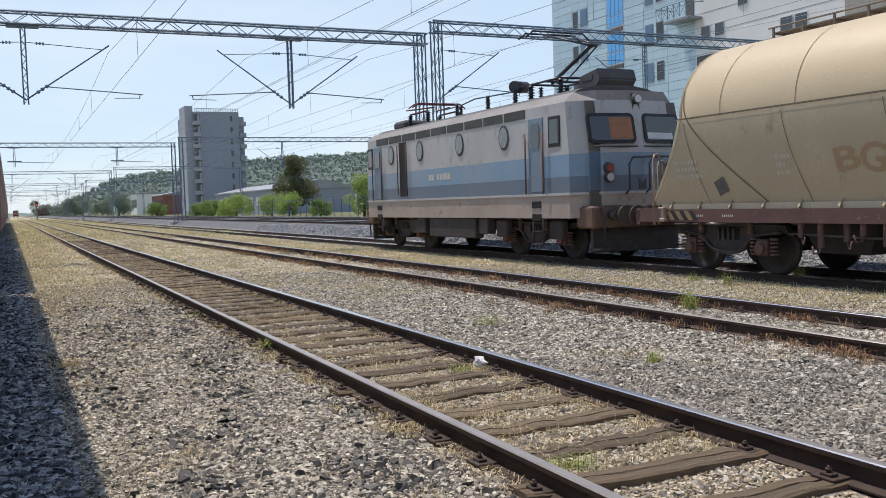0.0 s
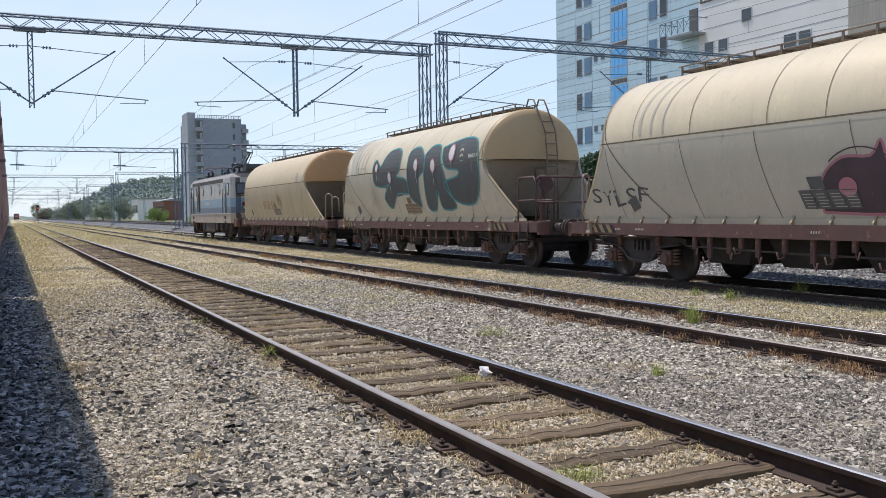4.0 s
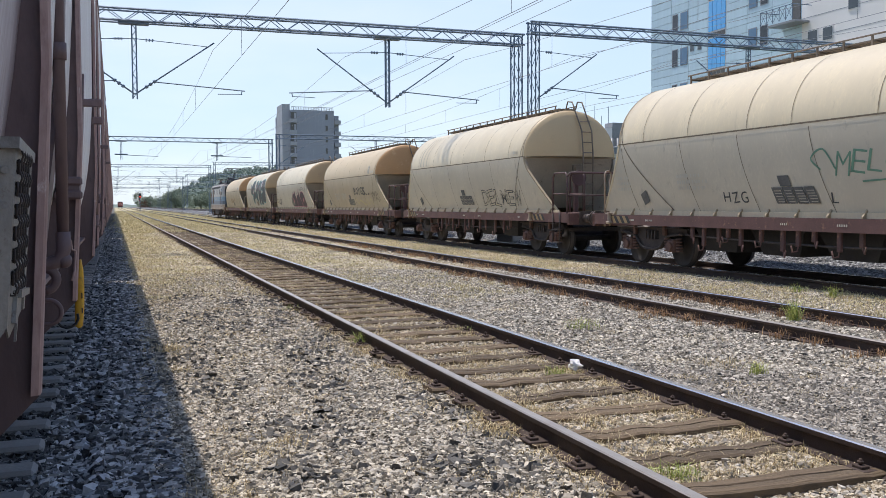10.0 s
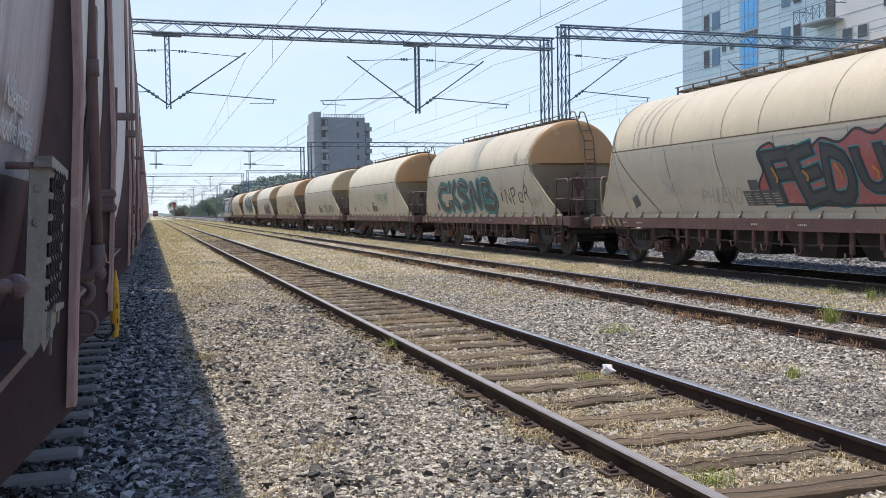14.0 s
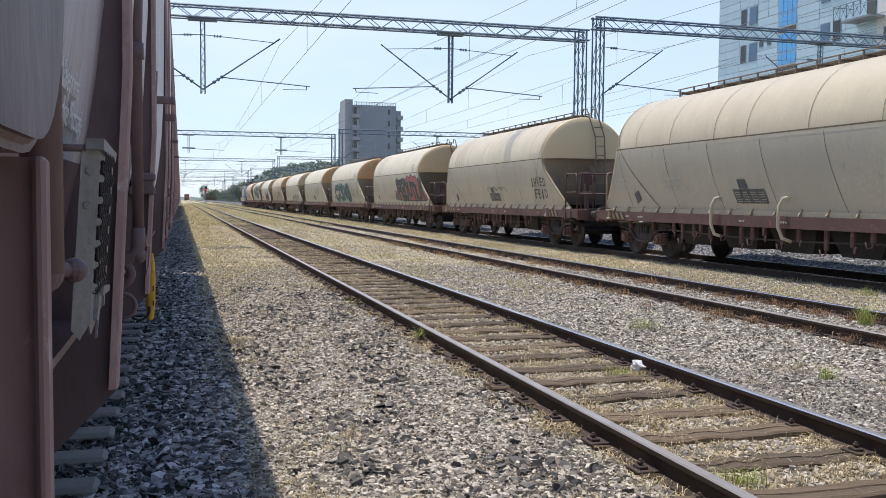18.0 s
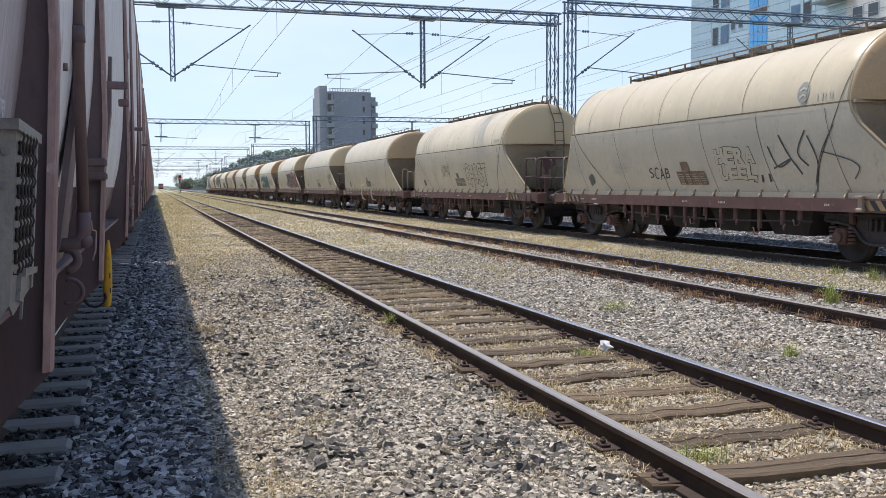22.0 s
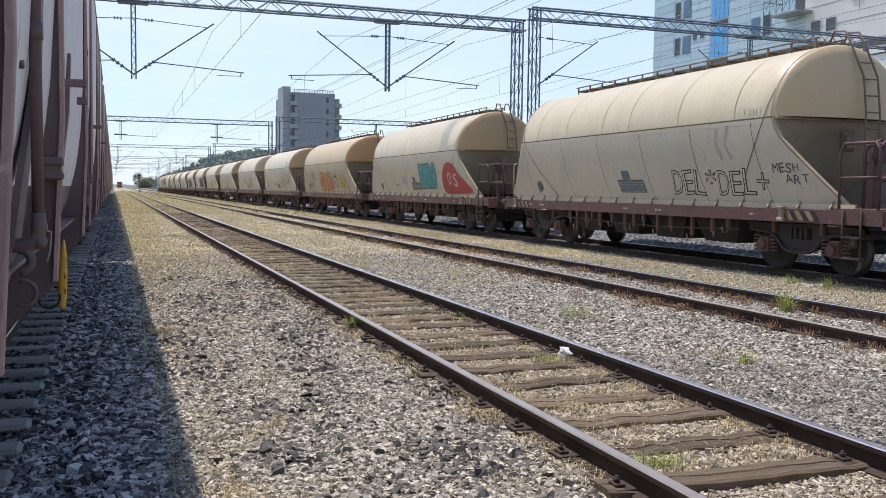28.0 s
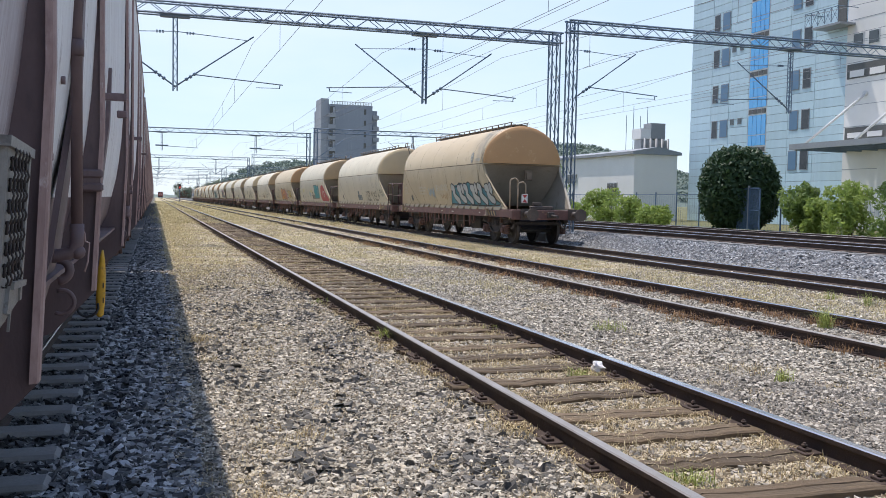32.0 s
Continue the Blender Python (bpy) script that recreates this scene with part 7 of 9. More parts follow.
for q in bm.verts:
    q.co *= 0.4 + 1.2 * abs(noise.noise(q.co * 38))
    q.co.z *= 0.7
lit = part("litter", bm, stone_material("torn_wrapper", (0.3, 0.26, 0.24), (0.75, 0.73, 0.72)))
lit.location, lit.scale = (3.99, 7.55, -0.09), (1.7, 1.7, 1.7)
tagged(lit, "crumpled pale wrapper lying against the rail", "litter")


# ---- the standing brown wagons beside the camera ----
M_BROWN = mat("brown_wagon_paint", (0.215, 0.145, 0.150), (0.11, 0.076, 0.080), 1.2, 0.55, 0, 0.15, 40, c3=(0.19, 0.12, 0.11), stretch=(1, 1, 0.4))
M_SPRAYED = mat("sprayed_brown_panel", (0.66, 0.64, 0.66), (0.36, 0.29, 0.30), 2.6, 0.6, 0, 0.15, 40, c3=(0.72, 0.71, 0.73), stretch=(1, 1.8, 0.22))
M_WHITEWASH = mat("rough_white_spray", (0.87, 0.865, 0.85), (0.72, 0.70, 0.69), 3.2, 0.7, 0, 0.5, 26, c3=(0.33, 0.26, 0.26), stretch=(1, 1.6, 0.3))
M_EDGE = mat("worn_pink_edge", (0.42, 0.29, 0.27), (0.25, 0.155, 0.145), 3.5, 0.6, 0, 0.15, 60, c3=(0.55, 0.47, 0.45), stretch=(1, 1, 0.4))
M_ZINC = mat("galvanised_plate", (0.30, 0.30, 0.29), (0.20, 0.195, 0.19), 9, 0.5, 0.3, 0.3, 80, c3=(0.13, 0.095, 0.075))
M_STENCIL = plain("grey_white_stencil", (0.80, 0.78, 0.76), 0.7)
CX = -1.75


def wall_x(z):
    """Hopper side: close behind the rib edges at the top, drawn in at the bottom."""
    return line_at(z, ((0.75, -0.62), (1.0, -0.45), (1.285, -0.315), (1.42, -0.285), (1.56, -0.251), (1.68, -0.232), (1.85, -0.212), (2.2, -0.190), (3.6, -0.174)))


def edge_x(z):
    """Outer edge of the ribs."""
    return line_at(z, ((1.03, -0.2), (1.7, -0.165), (3.62, -0.163)))


def rib(w, y, pale=False):
    """A plate frame across the side with a worn edge flange."""
    bm = bmesh.new()
    prof = [(edge_x(z) - CX, z) for z in (3.58, 1.7, 1.03)] + [(-0.365 - CX, 0.86), (-0.9 - CX, 0.66), (-0.95 - CX, 1.0), (-0.52 - CX, 1.0), (-0.38 - CX, 1.3), (-0.25 - CX, 1.9), (-0.24 - CX, 3.58)]
    a = [bm.verts.new((x, -0.005, z)) for x, z in prof]
    b = [bm.verts.new((x, 0.005, z)) for x, z in prof]
    n = len(prof)
    bm.faces.new(a)
    bm.faces.new(b[::-1])
    for i in range(n):
        bm.faces.new((a[i], a[(i + 1) % n], b[(i + 1) % n], b[i]))
    bmesh.ops.recalc_face_normals(bm, faces=bm.faces)
    web = part("side_rib", bm, M_BROWN, w, "brown plate rib")
    web.location = (0, y, 0)
    bm = bmesh.new()
    prev = None
    for z in (1.035, 1.3, 1.7, 2.3, 3.0, 3.6):
        x = edge_x(z) - CX
        cur = [bm.verts.new((x + dx, dy, z)) for dx, dy in ((-0.014, -0.028), (0.0, -0.022), (0.004, -0.012), (0.004, 0.022), (-0.014, 0.028))]
        if prev:
            for i in range(5):
                bm.faces.new((prev[i], prev[(i + 1) % 5], cur[(i + 1) % 5], cur[i]))
        else:
            bm.faces.new(cur[::-1])
        prev = cur
    bm.faces.new(prev)
    bmesh.ops.recalc_face_normals(bm, faces=bm.faces)
    part("rib_flange", bm, M_EDGE, web, "worn pinkish flange edge")
    return web


def pipe_stack(w, y, z0, z1, r=0.0175, x=-0.196):
    x -= CX
    bm = bmesh.new()
    rod(bm, (x, y, z0), (x, y, z1), r, 16)
    p = part("vertical_pipe", bm, M_BROWN, w, "brown vertical pipe")
    for z in (z0 + 0.62, z0 + 1.3, z0 + 2.1):
        bm = bmesh.new()
        rod(bm, (x, y, z), (x, y, z + 0.05), r * 1.3, 16)
        box(bm, (x - 0.12, y - 0.012, z + 0.008), (x, y + 0.012, z + 0.042))
        part("pipe_clamp", bm, M_BROWN, p)
    # rounded elbow that turns in under the hopper, a bent bracket strap and the drain bends
    bm = bmesh.new()
    path_rod(bm, [Vector((x, y, z0 + 0.10)), Vector((x, y, z0 + 0.04)), Vector((x - 0.012, y, z0 + 0.012)), Vector((x - 0.05, y, z0)), Vector((x - 0.14, y, z0 - 0.004))], r * 1.25, 12)
    bmesh.ops.create_uvsphere(bm, u_segments=14, v_segments=8, radius=r * 1.35, matrix=Matrix.Translation((x + 0.002, y, z0 + 0.012)))
    for f in bm.faces:
        f.smooth = True
    part("pipe_elbow", bm, M_BROWN, p)
    bm = bmesh.new()
    path_rod(bm, arc((x - 0.055, y, z0 - 0.045), 0.034, 90, -90, 10, (1, 0, 0), (0, 0, 1)), 0.014, 10)
    part("drain_bend", bm, M_BROWN, p)
    bm = bmesh.new()
    path_rod(bm, arc((x - 0.05, y + 0.05, z0 - 0.15), 0.038, 110, -120, 14, (1, 0, 0), (0, 0, 1)), 0.007, 8)
    part("drain_hook", bm, M_BROWN, p)
    bm = bmesh.new()
    path_rod(bm, [Vector((x + 0.006, y, z0 + 0.10)), Vector((x + 0.022, y, z0 + 0.07)), Vector((x + 0.024, y, z0 + 0.045)), Vector((x + 0.034, y + 0.02, z0 + 0.04)), Vector((x + 0.030, y + 0.02, z0 - 0.02)), Vector((x + 0.022, y, z0 - 0.05))], 0.0035, 6)
    part("bracket_strap", bm, M_EDGE, p, "worn pale bracket strap")
    # worn bolt heads along the panel behind
    for z in (z0 + 0.3, z0 + 0.52, z0 + 1.0):
        bm = bmesh.new()
        rod(bm, (wall_x(z) - CX, y - 0.2, z), (wall_x(z) - CX + 0.012, y - 0.2, z), 0.012, 6)
        part("panel_bolt", bm, M_BROWN, w)


def panel(w, a, b):
    zs = [0.75, 1.0, 1.285, 1.42, 1.5, 1.56, 1.68, 1.85, 2.2, 2.9, 3.62]
    bm = bmesh.new()
    rows = [[bm.verts.new((wall_x(z) - CX, y, z)) for y in (a, b)] + [bm.verts.new((wall_x(z) - CX - 0.04, y, z)) for y in (b, a)] for z in zs]
    for p, q in zip(rows, rows[1:]):
        for i in range(4):
            bm.faces.new((p[i], p[(i + 1) % 4], q[(i + 1) % 4], q[i])).material_index = 1 if (q[0].co.z > (1.45 if a > 1.9 else 1.52) and i == 0) else 0
    bm.faces.new(rows[0][::-1])
    bm.faces.new(rows[-1])
    bmesh.ops.recalc_face_normals(bm, faces=bm.faces)
    part("hopper_panel", bm, [M_BROWN, M_WHITEWASH if a > 1.9 else M_SPRAYED], w, "brown hopper panel under streaky pale spray")
    if a < 1.0 < b:
        return
    # tapered stiffener sheet that stands proud in the bay
    m = a + 0.75
    bm = bmesh.new()
    rows = []
    for z, h in ((0.86, 0.05), (1.25, 0.16), (1.8, 0.30), (2.1, 0.34)):
        x = (edge_x(z) + wall_x(z)) / 2 - CX
        rows.append([bm.verts.new((x, m + h, z)), bm.verts.new((x, m + 0.42, z)), bm.verts.new((x - 0.02, m + 0.42, z)), bm.verts.new((x - 0.02, m + h, z))])
    for p, q in zip(rows, rows[1:]):
        for i in range(4):
            bm.faces.new((p[i], p[(i + 1) % 4], q[(i + 1) % 4], q[i]))
    bm.faces.new(rows[0][::-1])
    bm.faces.new(rows[-1])
    bmesh.ops.recalc_face_normals(bm, faces=bm.faces)
    part("stiffener", bm, M_BROWN, w, "tapered brown stiffener sheet")


def standing_wagon(y0, y1, ribs, detail=False):
    w = thing("standing_wagon", "tall brown hopper wagon with ribs, pipes and faded white spray", "wagon", "standing brown wagons", at=(CX, 0, 0))
    edges = [y0] + list(ribs) + [y1]
    for a, b in zip(edges, edges[1:]):
        if b - a > 0.1:
            panel(w, a + 0.005, b - 0.005)
    block("far_side", w, (-1.55, y0, 1.0), (-1.45, y1, 3.62), M_BROWN)
    block("end_wall", w, (-1.5, y0, 1.0), (wall_x(1.1) - CX, y0 + 0.06, 3.6), M_BROWN)
    block("end_wall", w, (-1.5, y1 - 0.06, 1.0), (wall_x(1.1) - CX, y1, 3.6), M_BROWN)
    block("cover", w, (-1.5, y0, 3.62), (wall_x(3.6) - CX - 0.05, y1, 3.66), M_BROWN)
    block("top_rail", w, (wall_x(3.6) - CX - 0.045, y0, 3.61), (-0.165 - CX, y1, 3.645), M_BROWN)
    block("sole_bar", w, (-0.99 - CX, y0, 0.62), (-0.93 - CX, y1, 1.02), M_BROWN)
    # unseen mass in place of the hopper bottoms, added to block light below
    block("hopper_bottom", w, (-1.3, y0 + 0.5, 0.22), (-0.78 - CX, y1 - 0.5, 0.98), M_UNDER, "dark block added at the hopper bottoms to keep light out", 0.05)
    block("ledge", w, (-0.93 - CX, y0, 1.165), (-0.26 - CX, y1, 1.18), M_BROWN)
    for i, y in enumerate(ribs):
        rib(w, y)
        if i % 2 and y1 - y > 2.2:
            pipe_stack(w, y + 0.98, 1.24, 3.58)
            bm = bmesh.new()
            yy = y + 1.88
            box(bm, (-0.27 - CX, yy, 1.50), (-0.166 - CX, yy + 0.07, 1.535), 0.008)
            box(bm, (-0.27 - CX, yy, 1.445), (-0.166 - CX, yy + 0.07, 1.48), 0.008)
            box(bm, (-0.26 - CX, yy + 0.01, 1.47), (-0.176 - CX, yy + 0.06, 1.51), 0.0)
            part("wide_clamp", bm, M_BROWN, w)
    for yc in (y0 + 1.9, y1 - 1.9):
        bogie(w, yc)
    return w


near_wagon = standing_wagon(-5.2, 20.4, [-1.48, 2.03, 3.99, 7.5, 9.46, 12.97, 14.93, 18.44])


def near_details(w):
    # rounded cover plate, tube and knob of the discharge gear
    bm = bmesh.new()
    pts = [(0.83, 2.2), (0.35, 2.2), (0.35, 1.46)] + [(0.66 + 0.17 * math.cos(radians(a)), 1.63 + 0.17 * math.sin(radians(a))) for a in range(-90, 1, 10)]
    a = [bm.verts.new((-0.155 - CX, y, z)) for y, z in pts]
    b = [bm.verts.new((-0.185 - CX, y, z)) for y, z in pts]
    bm.faces.new(a)
    bm.faces.new(b[::-1])
    for i in range(len(pts)):
        bm.faces.new((a[i], a[(i + 1) % len(pts)], b[(i + 1) % len(pts)], b[i]))
    bmesh.ops.recalc_face_normals(bm, faces=bm.faces)
    bmesh.ops.bevel(bm, geom=[e for e in bm.edges if all(v.co.x > -0.165 - CX for v in e.verts)], offset=0.009, segments=3, affect="EDGES")
    part("gear_cover", bm, M_BROWN, w, "brown rounded gear cover")
    bm = bmesh.new()
    rod(bm, (-0.172 - CX, 0.8, 1.372), (-0.172 - CX, 0.8, 2.0), 0.016, 16)
    bmesh.ops.create_uvsphere(bm, u_segments=16, v_segments=8, radius=0.016, matrix=Matrix.Translation((-0.172 - CX, 0.8, 1.372)))
    tube = part("lever_tube", bm, M_BROWN, w, "worn brown lever tube")
    bm = bmesh.new()
    bmesh.ops.create_uvsphere(bm, u_segments=12, v_segments=8, radius=0.013, matrix=Matrix.Translation((-0.172 - CX, 1.02, 1.358)))
    rod(bm, (-0.19 - CX, 0.99, 1.36), (-0.174 - CX, 1.02, 1.358), 0.008, 8)
    part("lever_knob", bm, M_BROWN, tube)
    bm = bmesh.new()
    box(bm, (-0.165 - CX, 0.70, 0.62), (-0.156 - CX, 0.725, 1.46), 0.003)
    box(bm, (-0.36 - CX, 0.715, 0.62), (-0.165 - CX, 0.725, 1.46), 0.0)
    part("gear_post", bm, M_EDGE, w, "worn pinkish gear post")
    # galvanised chain board that hangs along the side
    def at_board(u, v, out=0.0):
        """u along the board from its near edge, v down from its top, both in metres."""
        return Vector((-0.190 - CX - 0.075 * v - 0.003 * u + out, 1.58 + 0.56 * u, 1.512 - v * 1.08))

    def slab(bm, uv, o0, o1):
        lo = [bm.verts.new(at_board(u, v, o0)) for u, v in uv]
        hi = [bm.verts.new(at_board(u, v, o1)) for u, v in uv]
        bm.faces.new(lo)
        bm.faces.new(hi[::-1])
        for i in range(len(uv)):
            bm.faces.new((lo[i], lo[(i + 1) % len(uv)], hi[(i + 1) % len(uv)], hi[i]))
        bmesh.ops.recalc_face_normals(bm, faces=bm.faces)

    bm = bmesh.new()
    slab(bm, [(0, 0), (0.5, 0), (0.5, 0.262), (0.09, 0.285), (0, 0.262)], -0.004, -0.001)
    tr_ob = part("chain_board", bm, M_ZINC, w, "dented galvanised board for chains")
    for uv, nm in (([(0.455, 0), (0.5, 0), (0.5, 0.262), (0.455, 0.262)], "far_edge"),):
        bm = bmesh.new()
        slab(bm, uv, -0.0012, 0.003)
        part(nm, bm, M_ZINC, tr_ob)
    # broad end plate that faces along the train
    bm = bmesh.new()
    rim = [(0.0, 0.0, 0.0), (0.0, 0.0, 0.262), (-0.02, -0.0125, 0.285), (-0.041, -0.0255, 0.268), (-0.041, -0.0255, 0.006)]
    fr_v = [bm.verts.new(at_board(u, v, o)) for u, o, v in rim]
    bk_v = [bm.verts.new(at_board(u + 0.006, v, o - 0.001)) for u, o, v in rim]
    bm.faces.new(fr_v)
    bm.faces.new(bk_v[::-1])
    for i in range(5):
        bm.faces.new((fr_v[i], fr_v[(i + 1) % 5], bk_v[(i + 1) % 5], bk_v[i]))
    bmesh.ops.recalc_face_normals(bm, faces=bm.faces)
    part("end_plate", bm, M_ZINC, tr_ob, "dull galvanised end plate")
    bm = bmesh.new()
    slab(bm, [(-0.045, -0.012), (0.53, -0.004), (0.53, 0.012), (-0.045, 0.004)], -0.02, 0.007)
    part("board_lid", bm, M_ZINC, tr_ob)
    for k in range(5):
        bm = bmesh.new()
        for i in range(13):
            p = at_board(0.06 + 0.08 * k + 0.006 * math.sin(i * 1.7 + k), 0.012 + 0.0165 * i, 0.002)
            m = Matrix.Translation(p) @ Euler((0, radians(4), radians(15 if i % 2 else 75))).to_matrix().to_4x4()
            link = [m @ Vector((0, 0.007 * math.cos(radians(t)), 0.0125 * math.sin(radians(t)))) for t in range(0, 361, 60)]
            path_rod(bm, link, 0.0019, 5)
        part("chain", bm, M_BOGIE, tr_ob, "dark steel chain")
    bm = bmesh.new()
    slab(bm, [(0.16, 0.215), (0.46, 0.225), (0.46, 0.235), (0.16, 0.228)], -0.004, 0.012)
    slab(bm, [(0.15, 0.225), (0.27, 0.228), (0.2, 0.27), (0.13, 0.265)], -0.002, 0.006)
    slab(bm, [(0.24, 0.24), (0.27, 0.24), (0.235, 0.30), (0.22, 0.30)], 0.0, 0.004)
    part("chain_hook", bm, M_ZINC, tr_ob)
    for v in (0.035, 0.085):
        bm = bmesh.new()
        rod(bm, at_board(-0.032, v, -0.012), at_board(-0.018, v, -0.014), 0.0065, 10)
        part("bolt", bm, M_ZINC, tr_ob)
    bm = bmesh.new()
    rod(bm, at_board(-0.045, 0.002, -0.06), at_board(-0.03, 0.002, -0.02), 0.006, 8)
    part("hanger_pin", bm, M_BROWN, tr_ob)
    # yellow handle, hose and bracket lugs
    bm = bmesh.new()
    prev = None
    for z, h in ((0.852, 0.007), (0.862, 0.013), (0.95, 0.0155), (1.05, 0.014), (1.12, 0.010), (1.17, 0.003)):
        x = -0.212 + 0.012 * (z - 0.86) / 0.3 - CX
        cur = [bm.verts.new((x + 1.35 * h * math.cos(radians(t)), 4.55 + 0.013 * math.sin(radians(t)), z)) for t in range(0, 360, 36)]
        if prev:
            for i in range(10):
                f = bm.faces.new((prev[i], prev[(i + 1) % 10], cur[(i + 1) % 10], cur[i]))
                f.smooth = True
        else:
            bm.faces.new(cur[::-1])
        prev = cur
    bm.faces.new(prev)
    part("yellow_handle", bm, M_YELLOW, w, "worn yellow lever handle")
    bm = bmesh.new()
    for z in (0.92, 0.99):
        box(bm, (-0.199 - CX, 4.535, z), (-0.194 - CX, 4.545, z + 0.025))
    part("handle_marking", bm, M_BLACK, w)
    bm = bmesh.new()
    path_rod(bm, arc((-0.25 - CX, 4.3, 0.93), 0.045, 150, 380, 8, (1, 0, 0), (0, 0, 1)), 0.006, 6)
    part("hose_loop", bm, M_BLACK, w)
    for yy, z, x0 in ((4.5, 1.87, -0.20), (4.55, 1.795, -0.135), (9.9, 2.0, -0.2), (15.8, 2.1, -0.2)):
        bm = bmesh.new()
        box(bm, (x0 - CX, yy - 0.03, z), (-0.088 - CX, yy + 0.0, z + 0.035), 0.005)
        part("lug", bm, M_BROWN, w)
    # stencilled words
    for text, z, size, y in (("Nalepnice", 1.600, 0.062, 1.725), ("Prehodne Postaje", 1.548, 0.066, 1.855)):
        cu = bpy.data.curves.new("stencil", "FONT")
        cu.body, cu.size, cu.align_x, cu.extrude = text, size, "RIGHT", 0.001
        tmp = bpy.data.objects.new("tmp_text", cu)
        me = bpy.data.meshes.new_from_object(tmp)
        bpy.data.objects.remove(tmp)
        ob = new("stencil", me)
        me.materials.clear()
        me.materials.append(M_STENCIL)
        ob.parent = w
        lean = math.degrees(math.atan2(wall_x(z + 0.1) - wall_x(z), 0.1))
        base = Matrix.Translation((wall_x(z) - CX + 0.006, y, z))
        ob.matrix_local = base @ Euler((0, radians(lean), 0)).to_matrix().to_4x4() @ Euler((radians(90), 0, radians(90))).to_matrix().to_4x4()
        tagged(ob, label="grey-white stencilled words")


near_details(near_wagon)
for i in range(7):
    a = 21.6 + i * 26.6
    standing_wagon(a, a + 25.2, [a + 0.6, a + 4.1, a + 6.06, a + 9.57, a + 11.53, a + 15.04, a + 17.0, a + 20.5, a + 22.46])


# ---- spray paint and lettering on the grain wagons ----
M_SPRAY_BLACK = mat("black_spray", (0.035, 0.036, 0.038), (0.07, 0.07, 0.068), 1.6, 0.6, 0, 0.05, 60)
M_SPRAY_GREY = mat("charcoal_spray", (0.055, 0.06, 0.062), (0.10, 0.105, 0.10), 1.2, 0.6, 0, 0.05, 60, c3=(0.16, 0.15, 0.13), stretch=(1, 1, 0.3))
M_SPRAY_MAROON = mat("maroon_black_spray", (0.045, 0.032, 0.038), (0.10, 0.06, 0.065), 1.2, 0.6, 0, 0.05, 60)
M_SPRAY_YELLOW = mat("yellow_spray", (0.62, 0.42, 0.05), (0.50, 0.33, 0.05), 2, 0.6, 0, 0.05, 60)
M_SPRAY_ROSE = mat("rose_spray", (0.55, 0.20, 0.24), (0.42, 0.19, 0.20), 2, 0.6, 0, 0.05, 60)
M_SPRAY_REDDISH = mat("faded_red_spray", (0.48, 0.09, 0.075), (0.42, 0.17, 0.15), 1.6, 0.6, 0, 0.05, 60, c3=(0.50, 0.28, 0.22))
M_SPRAY_AQUA = mat("aqua_spray", (0.05, 0.33, 0.33), (0.06, 0.24, 0.26), 2, 0.6, 0, 0.05, 60)
M_SPRAY_FAINT = mat("faint_grey_spray", (0.40, 0.37, 0.31), (0.50, 0.45, 0.34), 2, 0.6, 0, 0.05, 60)
M_SPRAY_LEMON = mat("faint_lemon_spray", (0.58, 0.53, 0.20), (0.60, 0.52, 0.28), 2, 0.6, 0, 0.05, 60)
M_SPRAY_SKY = mat("faint_blue_spray", (0.30, 0.40, 0.45), (0.42, 0.44, 0.40), 2, 0.6, 0, 0.05, 60)
M_SPRAY_DEEP = mat("deep_teal_spray", (0.05, 0.20, 0.24), (0.09, 0.26, 0.30), 2, 0.6, 0, 0.05, 60)
M_SPRAY_PALE = mat("pale_grey_spray", (0.46, 0.46, 0.42), (0.36, 0.40, 0.40), 1.5, 0.6, 0, 0.05, 60)
M_BARE = mat("cream_fill", (0.62, 0.54, 0.38), (0.55, 0.48, 0.35), 1.0, 0.5, 0, 0.05, 40)
M_EMBLEM = mat("faded_emblem", (0.30, 0.31, 0.28), (0.38, 0.36, 0.30), 3, 0.6, 0, 0.05, 60)
GLYPHS = {}


def glyph(ch, grow):
    """Outline-filled shape of one letter, one unit high, as vertices and faces."""
    if (ch, grow) not in GLYPHS:
        cu = bpy.data.curves.new("letter", "FONT")
        cu.body, cu.size, cu.offset, cu.resolution_u = ch, 1.0, grow, 3
        tmp = bpy.data.objects.new("letter", cu)
        me = bpy.data.meshes.new_from_object(tmp)
        GLYPHS[ch, grow] = ([tuple(v.co)[:2] for v in me.vertices], [tuple(p.vertices) for p in me.polygons])
        bpy.data.objects.remove(tmp)
        bpy.data.curves.remove(cu)
        bpy.data.meshes.remove(me)
    return GLYPHS[ch, grow]


def lay(bm, verts, faces, lift, mi=0):
    """A flat (y, z) shape cut into strips and laid on the hull."""
    t = bmesh.new()
    vs = [t.verts.new((y, z, 0)) for y, z in verts]
    for f in faces:
        if len(set(f)) == len(f):
            t.faces.new([vs[i] for i in f])
    zs = [z for _, z in verts]
    z = math.floor(min(zs) / 0.14) * 0.14
    while z < max(zs):
        bmesh.ops.bisect_plane(t, geom=t.verts[:] + t.edges[:] + t.faces[:], plane_co=(0, z, 0), plane_no=(0, 1, 0))
        z += 0.14
    t.verts.index_update()
    out = [bm.verts.new(on_hull(-1, v.co.x, min(v.co.y, TOP_Z - 0.06), lift)) for v in t.verts]
    for f in t.faces:
        bm.faces.new([out[v.index] for v in f.verts]).material_index = mi
    t.free()


